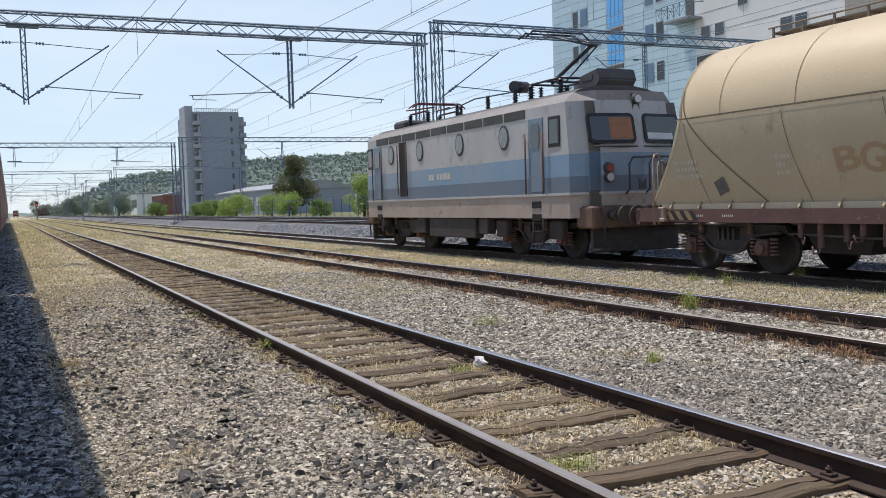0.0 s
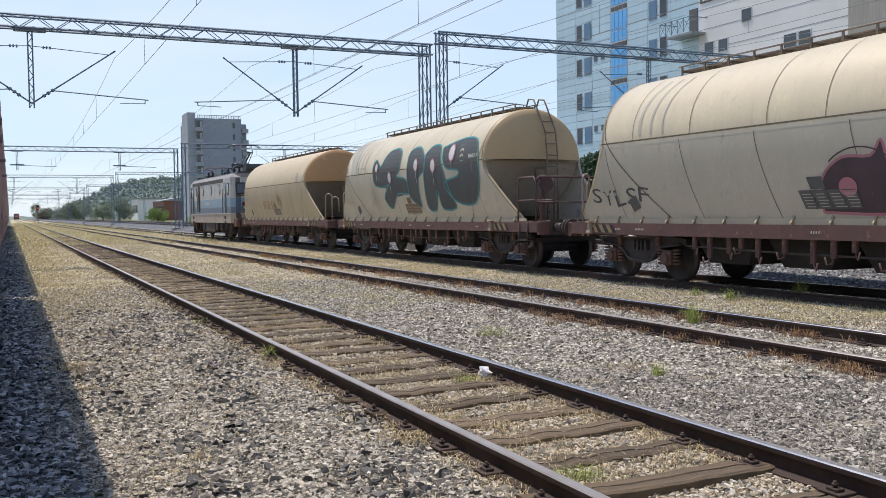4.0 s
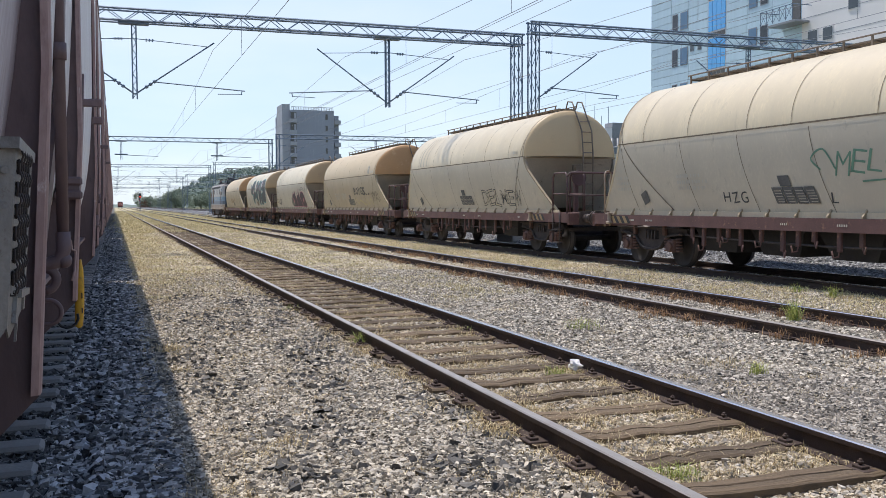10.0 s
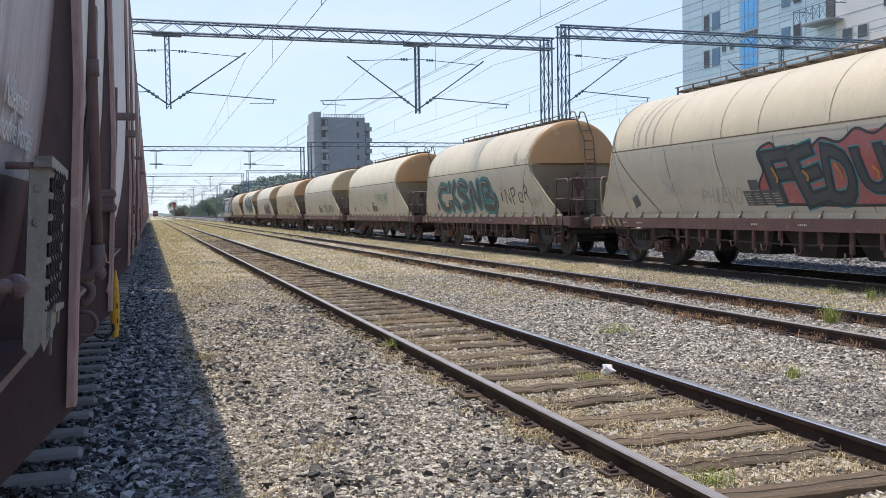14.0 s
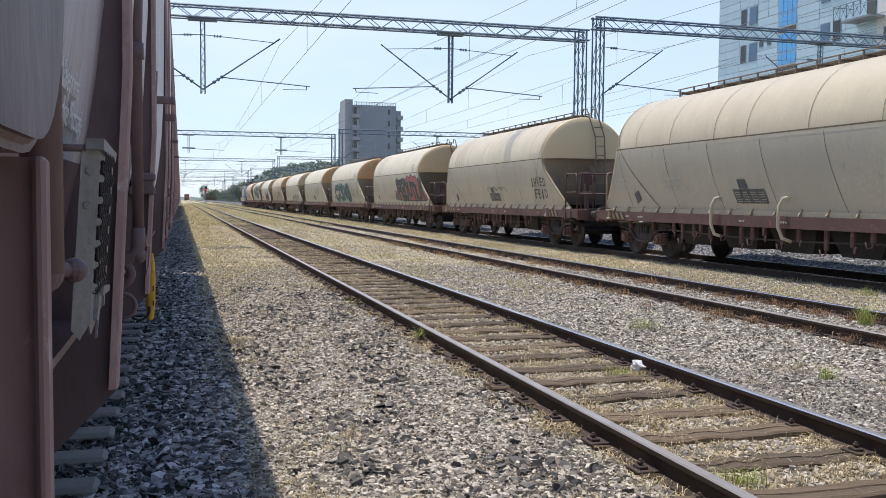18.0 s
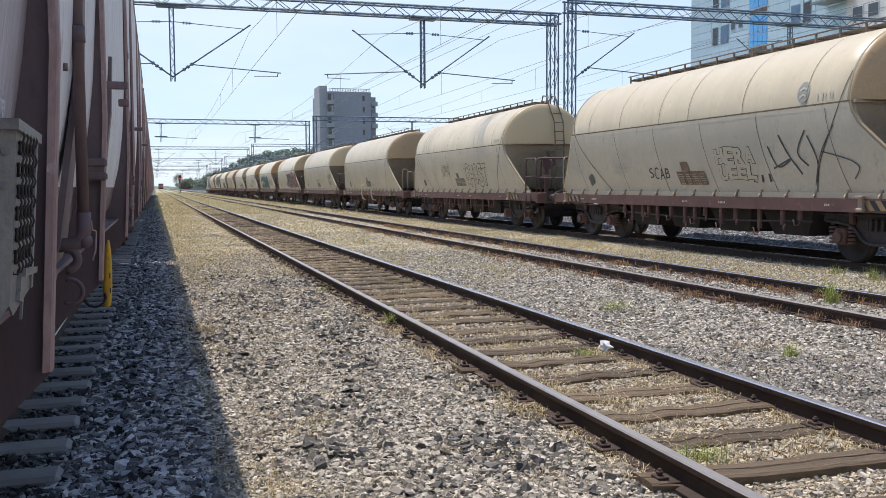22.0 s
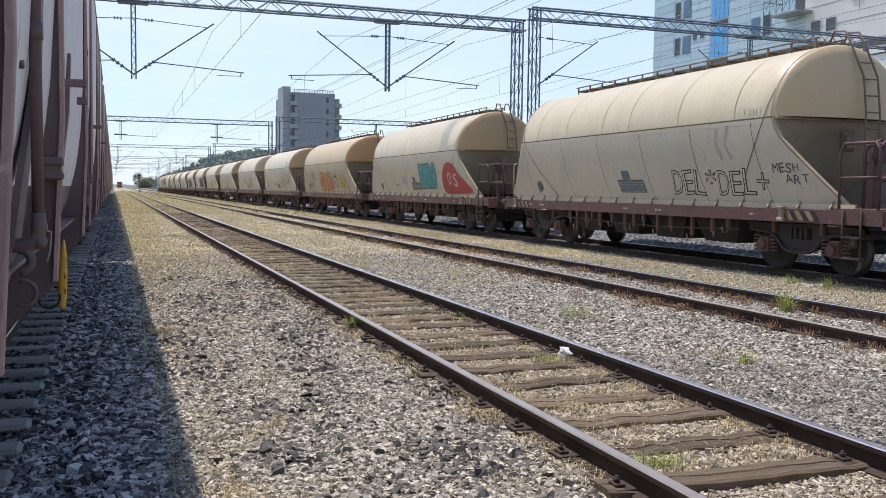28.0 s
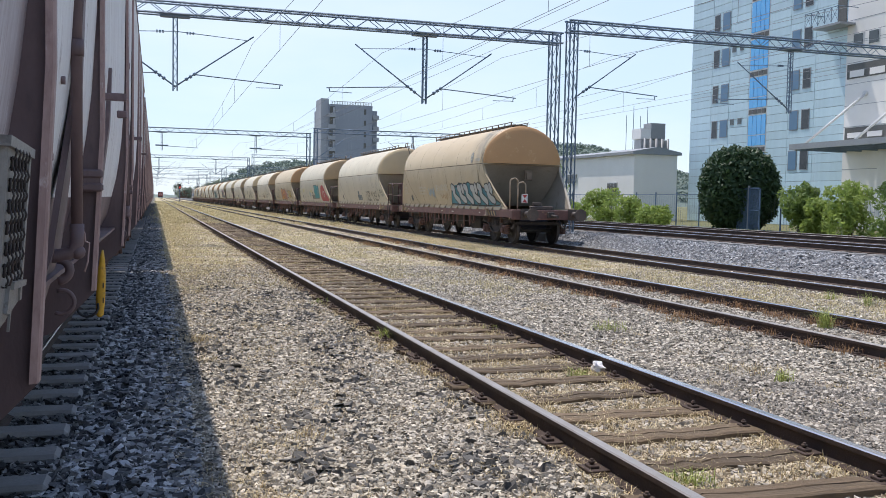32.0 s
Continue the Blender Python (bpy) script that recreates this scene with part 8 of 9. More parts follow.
def lettering(w, text, y0, y1, z0, z1, layers, wobble=0.0, squeeze=1.0, name="graffiti", label="", lean=0.0, seed=1):
    """Letters from y0 (first) to y1 (last). layers: (grow, material), the lowest first."""
    rr = random.Random(seed)
    step = (y0 - y1) / len(text)
    for i, ch in enumerate(text):
        if ch == " ":
            continue
        bm = bmesh.new()
        tilt, dz, sc = rr.uniform(-wobble, wobble) * 14, rr.uniform(-wobble, wobble) * 0.12 * (z1 - z0), 1 + rr.uniform(-wobble, wobble) * 0.2
        base, _ = glyph(ch, 0.0)
        x0, x1 = min(p[0] for p in base), max(p[0] for p in base)
        b0, b1 = 0.0, max(0.7, max(p[1] for p in base))
        for k, (grow, _) in enumerate(layers):
            v, f = glyph(ch, grow)
            pts = []
            for x, y in v:
                a = ((x - (x0 + x1) / 2) / max(0.25, x1 - x0)) * step * squeeze
                c = ((y - b0) / (b1 - b0) - 0.5) * (z1 - z0) * sc
                ca, sa = math.cos(radians(tilt)), math.sin(radians(tilt))
                a, c = a * ca - c * sa, a * sa + c * ca
                pts.append((y0 - (i + 0.5) * step - a - lean * c, (z0 + z1) / 2 + dz + c))
            lay(bm, pts, f, 0.006 + 0.004 * k + 0.0012 * (i % 3), k)
        part(name, bm, [m for _, m in layers], w, label)


def blob(w, pts, material, lift=0.006, label="", name="graffiti_fill"):
    bm = bmesh.new()
    lay(bm, pts, [tuple(range(len(pts)))], lift)
    bmesh.ops.triangulate(bm, faces=[f for f in bm.faces if len(f.verts) > 4])
    return part(name, bm, material, w, label)


def stroke(w, pts, width, material, lift=0.012, name="spray_line", label=""):
    bm = bmesh.new()
    ribbon(bm, dense(smooth_line(pts), 0.1), width, lift)
    return part(name, bm, material, w, label)


def outlined(w, pts, fill, edge, width=0.05, lift=0.006, label=""):
    """A closed rounded patch of paint with a sprayed edge."""
    loop = smooth_line(list(pts) + [pts[0]], 4)
    ob = blob(w, loop[:-1], fill, lift, label, "graffiti")
    bm = bmesh.new()
    ribbon(bm, dense(loop, 0.1), width, lift + 0.005)
    part("sprayed_edge", bm, edge, ob)
    return ob


def fat_line(w, pts, layers, lift=0.006, label=""):
    """One letter drawn with a fat line: layers of (width, material), the widest first."""
    pts = dense(smooth_line(pts, 6), 0.07)
    bm = bmesh.new()
    for k, (width, _) in enumerate(layers):
        ribbon(bm, pts, width, lift + 0.004 * k, mi=k)
        for end in (pts[0], pts[-1]):
            c = [bm.verts.new(on_hull(-1, y, max(LOW_Z + 0.01, z), lift + 0.004 * k + 0.001)) for y, z in ring(end, width / 2, width / 2, 12)]
            bm.faces.new(c).material_index = k
    return part("graffiti", bm, [m for _, m in layers], w, label)


def scribble(w, y0, y1, z0, z1, material, width=0.025, loops=6, seed=1, label="loose spray-painted scribble", name="scribble"):
    rr = random.Random(seed)
    pts = []
    for i in range(loops * 2):
        pts.append((y0 + (y1 - y0) * (i + rr.uniform(-0.6, 0.6)) / (loops * 2), rr.uniform(z0, z0 + 0.4 * (z1 - z0)) if i % 2 else rr.uniform(z1 - 0.4 * (z1 - z0), z1)))
    return stroke(w, pts, width, material, 0.013, name, label)


def ring(c, a, b, n=14):
    return [(c[0] + a * math.cos(2 * math.pi * i / n), c[1] + b * math.sin(2 * math.pi * i / n)) for i in range(n)]


def bars(w, y, z, rows, wd, material, h=0.075, seed=1, pitch=0.13):
    """Lettering too faint to read: short bars in rows."""
    rr = random.Random(seed)
    bm = bmesh.new()
    for r in range(rows):
        x = 0.0
        while x < wd * (0.7 + 0.3 * rr.random()):
            cw = 0.035 + 0.035 * rr.random()
            ribbon(bm, [(y - x, z - r * pitch), (y - x, z - r * pitch + h)], cw * 0.8, 0.010)
            x += cw + 0.018 + (0.05 if rr.random() < 0.18 else 0)
    return part("stencil", bm, material, w, "faint stencilled markings")


def emblem(w, y, z, r, material):
    e = blob(w, ring((y, z), r * 0.85, r * 1.05), material, 0.008, "faded round operator emblem", "emblem")
    bm = bmesh.new()
    for dz in (-0.35, 0.3):
        ribbon(bm, [(y + r * 0.45, z + r * (dz - 0.12)), (y, z + r * (dz + 0.12)), (y - r * 0.4, z + r * (dz - 0.05))], r * 0.2, 0.014)
    part("emblem_marking", bm, M_BARE, e)


def board(w, material, label):
    bm = bmesh.new()
    for i in range(4):
        a = 0.62 - 0.28 * i
        patch(bm, a - 0.265, a, 1.42, 1.72, 0.016, 0.10)
    patch(bm, 0.16, 0.46, 1.735, 1.93, 0.016, 0.06)
    b = part("document_board", bm, material, w, label)
    bm = bmesh.new()
    rr = random.Random(3)
    for i in range(4):
        for r in range(5):
            ribbon(bm, [(0.57 - 0.28 * i + 0.02 * r, 1.455 + 0.05 * r), (0.42 - 0.28 * i - 0.06 * rr.random() + 0.02 * r, 1.455 + 0.05 * r)], 0.014, 0.020)
    part("board_lines", bm, M_SPRAY_FAINT, b)


M_BOARD_BLUE = mat("blue_grey_board", (0.14, 0.18, 0.20), (0.10, 0.13, 0.15), 4, 0.6, 0, 0.1, 60)
M_BOARD_BROWN = mat("rust_brown_board", (0.26, 0.16, 0.09), (0.20, 0.13, 0.08), 4, 0.7, 0, 0.1, 60)
M_BOARD_TAN = mat("tan_board", (0.22, 0.19, 0.14), (0.17, 0.15, 0.12), 4, 0.7, 0, 0.1, 60)
GREY_BOARD, BROWN_BOARD, BLUE_BOARD, TAN_BOARD = (M_PLACARD, "dull dark document board"), (M_BOARD_BROWN, "rust-brown document board"), (M_BOARD_BLUE, "blue-grey document board"), (M_BOARD_TAN, "faded tan document board")
BOARDS = [TAN_BOARD, BROWN_BOARD, GREY_BOARD, GREY_BOARD, GREY_BOARD, GREY_BOARD, None, GREY_BOARD, GREY_BOARD, GREY_BOARD, TAN_BOARD, BROWN_BOARD, None, GREY_BOARD, BLUE_BOARD, None]
W = [w for w, _ in wagons]
for i, w in enumerate(W):
    if BOARDS[i]:
        board(w, *BOARDS[i])
    bars(w, 6.15, 2.0, 3, 0.75, M_CHALK, 0.07, i)
    bars(w, 3.65, 1.98, 3, 0.3 + 0.8 * (i % 2), M_CHALK, 0.07, i + 30)
    bars(w, -4.1, 2.93, 1, 0.55, M_CHALK, 0.1, i + 60)
    if i in (0, 3, 6, 7, 11, 15):
        emblem(w, -3.72, 3.08, 0.19, M_SPRAY_FAINT if i in (6, 7) else M_EMBLEM)

# worn brown scrawl
lettering(W[0], "BGRIM", 2.5, 0.2, 1.70, 2.10, [(0.02, M_SPRAY_RUST)], 0.6, 0.9, label="faded brown spray-painted scrawl", seed=2)
scribble(W[0], -0.1, -1.0, 1.68, 2.4, M_SPRAY_RUST, 0.06, 4, 5)
# dark bubble letters with a teal edge over both halves of the hull
w = W[1]
for k, shape in enumerate((
        ((3.18, 2.98), (2.94, 3.26), (2.62, 3.1), (2.38, 3.02), (1.94, 3.46), (1.14, 3.53), (0.75, 3.29), (0.8, 2.83), (1.05, 2.62), (0.35, 2.5), (0.25, 2.06), (1.15, 2.05), (1.8, 1.59), (2.32, 1.87), (2.16, 2.14), (1.76, 2.38), (2.31, 2.31), (3.06, 2.43)),
        ((0.13, 3.03), (0.03, 3.38), (-0.58, 3.46), (-1.09, 3.17), (-1.14, 2.74), (-0.66, 2.49), (-0.53, 1.92), (-0.55, 1.63), (-0.18, 1.73), (0.23, 2.04), (0.2, 2.6)),
        ((-1.21, 3.2), (-1.6, 3.42), (-2.16, 3.38), (-2.34, 2.92), (-2.72, 2.04), (-2.97, 1.58), (-2.08, 1.55), (-1.89, 2.1), (-1.59, 1.53), (-1.05, 1.6), (-1.04, 2.28), (-1.12, 2.8)),
        ((-2.38, 3.31), (-3.0, 3.42), (-3.86, 3.5), (-4.55, 3.3), (-4.65, 2.4), (-4.3, 1.75), (-3.6, 1.65), (-2.85, 1.85), (-2.45, 2.3), (-3.3, 2.45), (-3.4, 2.62), (-2.6, 2.75)))):
    outlined(w, shape, M_SPRAY_GREY, M_SPRAY_AQUA, 0.05, 0.006 + 0.001 * k, "huge dark bubble letter with a teal edge")
for c, q in (((2.8, 2.98), 0.75), ((1.66, 2.61), 0.95), ((-0.52, 2.91), 1.0), ((-1.77, 2.83), 1.05), ((-3.04, 3.13), 1.25)):
    dot = blob(w, ring(c, 0.17 * q, 0.21 * q), M_SPRAY_ROSE, 0.020, "pink-edged white spray dot", "spray_dot")
    blob(dot, ring(c, 0.13 * q, 0.17 * q), M_WHITE, 0.024, "", "dot_middle")
    stroke(dot, [(c[0], c[1] - 0.2 * q), (c[0] + 0.01, c[1] - 0.55 * q)], 0.018, M_WHITE, 0.022, "paint_drip")
emblem(w, -3.68, 3.1, 0.24, M_SPRAY_SKY)
lettering(w, "S.Y.T.", 4.65, 3.95, 2.84, 3.06, [(-0.01, M_SPRAY_GREY)], 0.2, 0.7, label="small dark spray-painted letters")
# three maroon-black arches with a pink edge
w = W[2]
for k, shape in enumerate((((0.27, 1.36), (0.2, 1.9), (-0.2, 2.2), (-0.72, 2.2), (-0.92, 2.42), (-1.02, 2.1), (-1.28, 1.85), (-1.3, 1.36)),
                           ((-1.25, 1.36), (-1.32, 1.87), (-1.75, 2.1), (-2.08, 2.1), (-2.17, 2.5), (-2.42, 2.0), (-2.9, 1.6), (-3.0, 1.36)),
                           ((-2.86, 1.62), (-2.56, 1.98), (-2.75, 2.18), (-3.2, 2.30), (-3.75, 2.2), (-4.05, 1.85), (-4.25, 1.36), (-3.05, 1.36)))):
    outlined(w, shape, M_SPRAY_MAROON, M_SPRAY_ROSE, 0.045, 0.006 + 0.001 * k, "maroon-black spray arch with a pink edge")
for c, r, q in (((-0.5, 1.5), 0.85, 0.84), ((-3.4, 1.5), 1.05, 0.95), ((-3.4, 1.5), 1.16, 1.06), ((-1.9, 1.5), 0.8, 0.74)):
    stroke(w, [(c[0] + r * math.cos(radians(a)), c[1] + q * math.sin(radians(a))) for a in range(50, 131, 10)], 0.022, M_SPRAY_MAROON)
for c in ((-0.26, 1.75), (-3.53, 1.74)):
    blob(w, ring(c, 0.17, 0.15), M_SPRAY_ROSE, 0.016, "pink spray dot", "spray_dot")
lettering(w, "SYLSF", 6.5, 4.5, 1.55, 1.9, [(0.0, M_SPRAY_GREY)], 0.8, 0.8, label="thin dark tag", seed=8)
# black capitals and a tag
w = W[3]
lettering(w, "ROYGS..", -0.6, -3.6, 1.92, 2.28, [(0.02, M_SPRAY_BLACK)], 0.6, 0.85, label="black spray-painted capitals", seed=3)
scribble(w, -3.95, -5.1, 1.78, 2.1, M_SPRAY_BLACK, 0.022, 7, 4, "thin black tag")
scribble(w, -4.0, -5.3, 1.55, 1.85, M_SPRAY_BLACK, 0.02, 6, 6, "thin black tag")
lettering(w, "NOMER", 2.15, 1.1, 1.72, 2.02, [(0.005, M_CHALK)], 0.7, 0.9, label="white spray-painted tag", seed=5)
scribble(w, 3.2, 2.3, 1.75, 2.1, M_SPRAY_FAINT, 0.05, 4, 7)
scribble(w, -1.0, -4.6, 1.4, 1.75, M_SPRAY_LEMON, 0.05, 4, 8, "faint yellow spray marks")
# hollow thin letters
lettering(W[4], "DELMEW", -1.3, -4.4, 1.40, 1.88, [(0.02, M_SPRAY_BLACK), (-0.015, M_BARE)], 0.5, 0.85, label="thin black outlined letters", seed=5)
# green script with an underline
w = W[5]
lettering(w, "MELONE", -0.95, -3.05, 1.90, 2.32, [(-0.012, M_SPRAY_GREEN)], 0.6, 0.95, label="green spray-painted script", lean=0.2, seed=7)
stroke(w, [(-0.6, 2.0), (-0.4, 2.2), (-0.7, 2.35), (-0.95, 2.0)], 0.035, M_SPRAY_GREEN)
stroke(w, [(-1.5, 1.78), (-2.9, 1.84)], 0.03, M_SPRAY_GREEN)
lettering(w, "HZG", 2.2, 1.4, 1.45, 1.67, [(0.0, M_SPRAY_BLACK)], 0.6, 0.75, label="small black tag", seed=9)
lettering(w, "L", -0.7, -0.95, 1.42, 1.6, [(0.0, M_SPRAY_BLACK)], 0.3, 0.6, label="small black tag")
# teal and charcoal bubble piece
w = W[6]
BUBBLE = [(0.46, M_SPRAY_BLACK), (0.42, M_SPRAY_AQUA), (0.26, M_SPRAY_GREY)]
for k, line in enumerate((
        ((3.6, 2.28), (4.15, 2.33), (4.66, 2.0), (4.45, 1.6), (3.9, 1.5), (3.5, 1.6)), ((3.15, 2.38), (3.3, 1.95), (3.2, 1.55)), ((2.5, 2.42), (2.95, 2.0), (2.4, 1.55)),
        ((1.2, 2.3), (1.75, 2.42), (2.1, 2.15), (1.5, 1.92), (1.25, 1.62), (1.9, 1.5)), ((0.8, 1.52), (0.66, 2.3), (0.3, 1.9), (-0.02, 1.6), (-0.12, 2.36)),
        ((-0.55, 1.55), (-0.48, 2.3), (-1.1, 2.32), (-1.2, 2.0), (-0.85, 1.92)), ((-1.2, 1.95), (-1.6, 1.75), (-1.3, 1.5), (-0.7, 1.5)))):
    fat_line(w, line, BUBBLE, 0.006 + 0.0012 * k, "large teal and charcoal bubble letter")
    stroke(w, [(q[0] + 0.04, q[1] + 0.06) for q in line[:3]], 0.035, M_SPRAY_FAINT, 0.030, "spray_shine", "pale sprayed shine")
for y0, y1, z0, z1, k in ((3.62, 3.98, 1.58, 1.98, 5), (2.95, 3.55, 1.84, 2.08, 6)):
    bm = bmesh.new()
    patch(bm, y0, y1, z0, z1, 0.034)
    part("number_panel", bm, M_BARE, w, "cleaned cream number panel")
    for r in range(3):
        stroke(w, [(y1 - 0.05, z0 + 0.07 + 0.08 * r), (y0 + 0.06, z0 + 0.07 + 0.08 * r)], 0.03, M_CHALK, 0.040, "panel_line")
lettering(w, "iNPeR", -2.0, -4.7, 1.62, 2.2, [(-0.015, M_SPRAY_GREY)], 0.7, 0.75, label="thin grey spray-painted tag", seed=8)
scribble(w, -4.6, -5.6, 1.4, 1.9, M_SPRAY_FAINT, 0.03, 5, 2)
# red cloud with teal and dark letters
w = W[7]
CLOUD = ((0.1, 1.45), (0.18, 1.8), (-0.02, 2.1), (0.1, 2.45), (-0.3, 2.62), (-0.55, 2.45), (-0.95, 2.52), (-1.35, 2.42), (-1.7, 2.6), (-2.15, 2.5), (-2.55, 2.7), (-2.95, 2.58), (-3.4, 2.76), (-3.8, 2.6), (-4.3, 2.66), (-4.7, 2.4), (-5.2, 2.2), (-5.6, 1.8), (-6.0, 1.45), (-4.0, 1.40), (-2.0, 1.40))
outlined(w, CLOUD, M_SPRAY_REDDISH, M_SPRAY_BLACK, 0.05, 0.006, "red spray cloud behind lettering")
lettering(w, "FEDUTLR", -0.1, -5.6, 1.50, 2.36, [(0.075, M_SPRAY_AQUA), (0.055, M_SPRAY_BLACK), (0.01, M_SPRAY_GREY)], 0.9, 0.84, label="jagged dark wildstyle letters with aqua edges", lean=-0.25, seed=5)
for k in range(6):
    y = -0.3 - 0.85 * k
    stroke(w, [(y, 2.15 - 0.1 * (k % 2)), (y - 0.12, 1.95), (y - 0.1, 1.85)], 0.05, M_SPRAY_ORANGE, 0.028 + 0.001 * k, "spray_accent", "orange spray accent")
lettering(w, "PHIENO", 2.2, 0.75, 1.45, 1.8, [(0.0, M_SPRAY_FAINT)], 0.6, 0.8, label="pale grey tag", seed=3)
# dark green capitals by the end
lettering(W[8], "IHVED", -3.75, -5.05, 1.92, 2.22, [(0.01, M_SPRAY_GREY)], 0.4, 0.7, label="dark spray-painted capitals", seed=4)
lettering(W[8], "FBID", -3.95, -5.1, 1.52, 1.82, [(0.01, M_SPRAY_GREY)], 0.4, 0.7, label="dark spray-painted capitals", seed=5)
scribble(W[8], 1.0, -1.4, 1.75, 2.0, M_SPRAY_GREY, 0.025, 5, 6)
scribble(W[8], 4.8, 2.0, 1.4, 1.9, M_CHALK, 0.03, 5, 9, "faint white spray marks")
# two hoses looped over the footing
for y in (1.35, -1.05):
    bm = bmesh.new()
    path_rod(bm, [Vector((-1.30, y - 0.12, 1.55)), Vector((-1.40, y, 1.52)), Vector((-1.45, y + 0.06, 1.35)), Vector((-1.46, y + 0.06, 0.95)), Vector((-1.40, y, 0.72)), Vector((-1.25, y - 0.1, 0.66))], 0.035, 8)
    part("drain_hose", bm, M_BARE, W[9], "pale rubber drain hose")
# outlined word
w = W[10]
lettering(w, "GHOST", -0.6, -3.0, 1.48, 2.22, [(0.045, M_SPRAY_BLACK), (0.018, M_BARE)], 0.6, 0.85, label="thin black outlined bubble letters", seed=6)
lettering(w, "HIPPS", 2.35, 1.3, 1.82, 2.28, [(0.03, M_SPRAY_BLACK), (0.008, M_BARE)], 0.7, 0.85, label="thin black outlined tag", seed=7)
# black tags and airbrushed strokes
w = W[11]
lettering(w, "SCAB", 1.95, 1.0, 1.55, 1.82, [(-0.005, M_SPRAY_BLACK)], 0.7, 0.8, label="thin black tag", seed=2)
lettering(w, "HERA", -0.85, -2.2, 1.84, 2.16, [(0.075, M_SPRAY_BLACK), (0.05, M_BARE)], 0.5, 0.8, label="black outlined letters", seed=2)
lettering(w, "UEEL", -0.95, -2.2, 1.52, 1.82, [(0.075, M_SPRAY_BLACK), (0.05, M_BARE)], 0.5, 0.8, label="black outlined letters", seed=3)
lettering(w, "Z11", -2.0, -2.7, 1.46, 1.62, [(-0.005, M_SPRAY_BLACK)], 0.5, 0.7, label="thin black tag", seed=4)
for k, pts in enumerate(([(-2.65, 2.15), (-2.9, 1.75), (-3.3, 1.9), (-2.75, 1.72)], [(-3.0, 2.35), (-3.25, 1.95), (-3.55, 1.6)], [(-3.75, 2.4), (-3.5, 2.0), (-3.75, 1.75)], [(-3.8, 2.3), (-4.0, 1.85), (-3.9, 1.45)], [(-4.5, 2.45), (-4.1, 1.95), (-3.85, 1.4)], [(-4.15, 2.0), (-4.75, 1.85), (-5.0, 1.7), (-4.85, 1.5)])):
    stroke(w, pts, 0.034 if k < 4 else 0.024, M_SPRAY_GREY, 0.012 + 0.001 * k, "spray_stroke", "broad airbrushed black stroke")
# yellow letters on pink, a line face, a yellow word
w = W[12]
blob(w, smooth_line([(1.9, 1.5), (2.0, 2.0), (1.4, 2.1), (0.5, 2.2), (-0.4, 2.25), (-1.0, 2.2), (-1.5, 1.95), (-1.6, 1.6), (-1.2, 1.35), (1.9, 1.5)], 3), M_SPRAY_ROSE, 0.006, "pink spray cloud")
lettering(w, "SiK", 1.8, -1.15, 1.38, 2.26, [(0.075, M_SPRAY_BLACK), (0.045, M_SPRAY_ORANGE)], 0.3, 0.8, label="fat orange letters with a black edge", seed=5)
for k in range(7):
    c = (1.9 - 0.36 * k, 2.38 + 0.08 * (k % 3))
    stroke(w, [(c[0], c[1]), (c[0] - 0.08, c[1] + 0.07)], 0.02, M_SPRAY_BLACK, 0.014, "spray_tick")
for k in range(6):
    c = (-0.9 - 0.14 * k, 1.5 + 0.13 * (k * 2 % 5))
    stroke(w, ring(c, 0.07, 0.07, 8) + [(c[0] + 0.07, c[1])], 0.02, M_SPRAY_BLACK, 0.014, "spray_curl")
blob(w, smooth_line([(-1.72, 2.25), (-1.7, 1.95), (-1.95, 1.75), (-2.1, 1.5), (-2.45, 1.52), (-2.5, 1.8), (-2.35, 2.05), (-2.3, 2.2), (-2.05, 2.05), (-1.72, 2.25)], 3), M_SPRAY_BLACK, 0.007, "black and white line drawing")
blob(w, smooth_line([(-1.8, 2.1), (-1.8, 1.97), (-2.05, 1.75), (-2.2, 1.56), (-2.4, 1.58), (-2.42, 1.8), (-2.25, 2.02), (-2.05, 1.98), (-1.8, 2.1)], 3), M_BARE, 0.012)
scribble(w, -1.95, -2.35, 1.65, 1.95, M_SPRAY_BLACK, 0.03, 4, 3)
lettering(w, "OLLA", -2.9, -4.2, 1.58, 2.1, [(0.10, M_SPRAY_BLACK), (0.06, M_SPRAY_YELLOW)], 0.3, 0.75, label="fat yellow word with a black edge", seed=7)
for c in ((-4.35, 1.95), (-4.45, 1.75), (-4.5, 1.55), (-4.8, 1.45)):
    stroke(w, ring(c, 0.1, 0.09, 8) + [(c[0] + 0.1, c[1])], 0.03, M_SPRAY_BLACK, 0.012, "spray_curl")
lettering(w, "EEE", 4.0, 3.1, 1.98, 2.36, [(0.05, M_SPRAY_BLACK), (0.01, M_BARE)], 0.8, 0.85, label="black outlined scribble", seed=2)
scribble(w, 5.4, 3.6, 1.45, 1.8, M_SPRAY_GREY, 0.03, 6, 4)
lettering(w, "TAS", -5.0, -5.85, 1.5, 1.95, [(0.0, M_CHALK)], 0.7, 0.8, label="white spray-painted tag", seed=6)
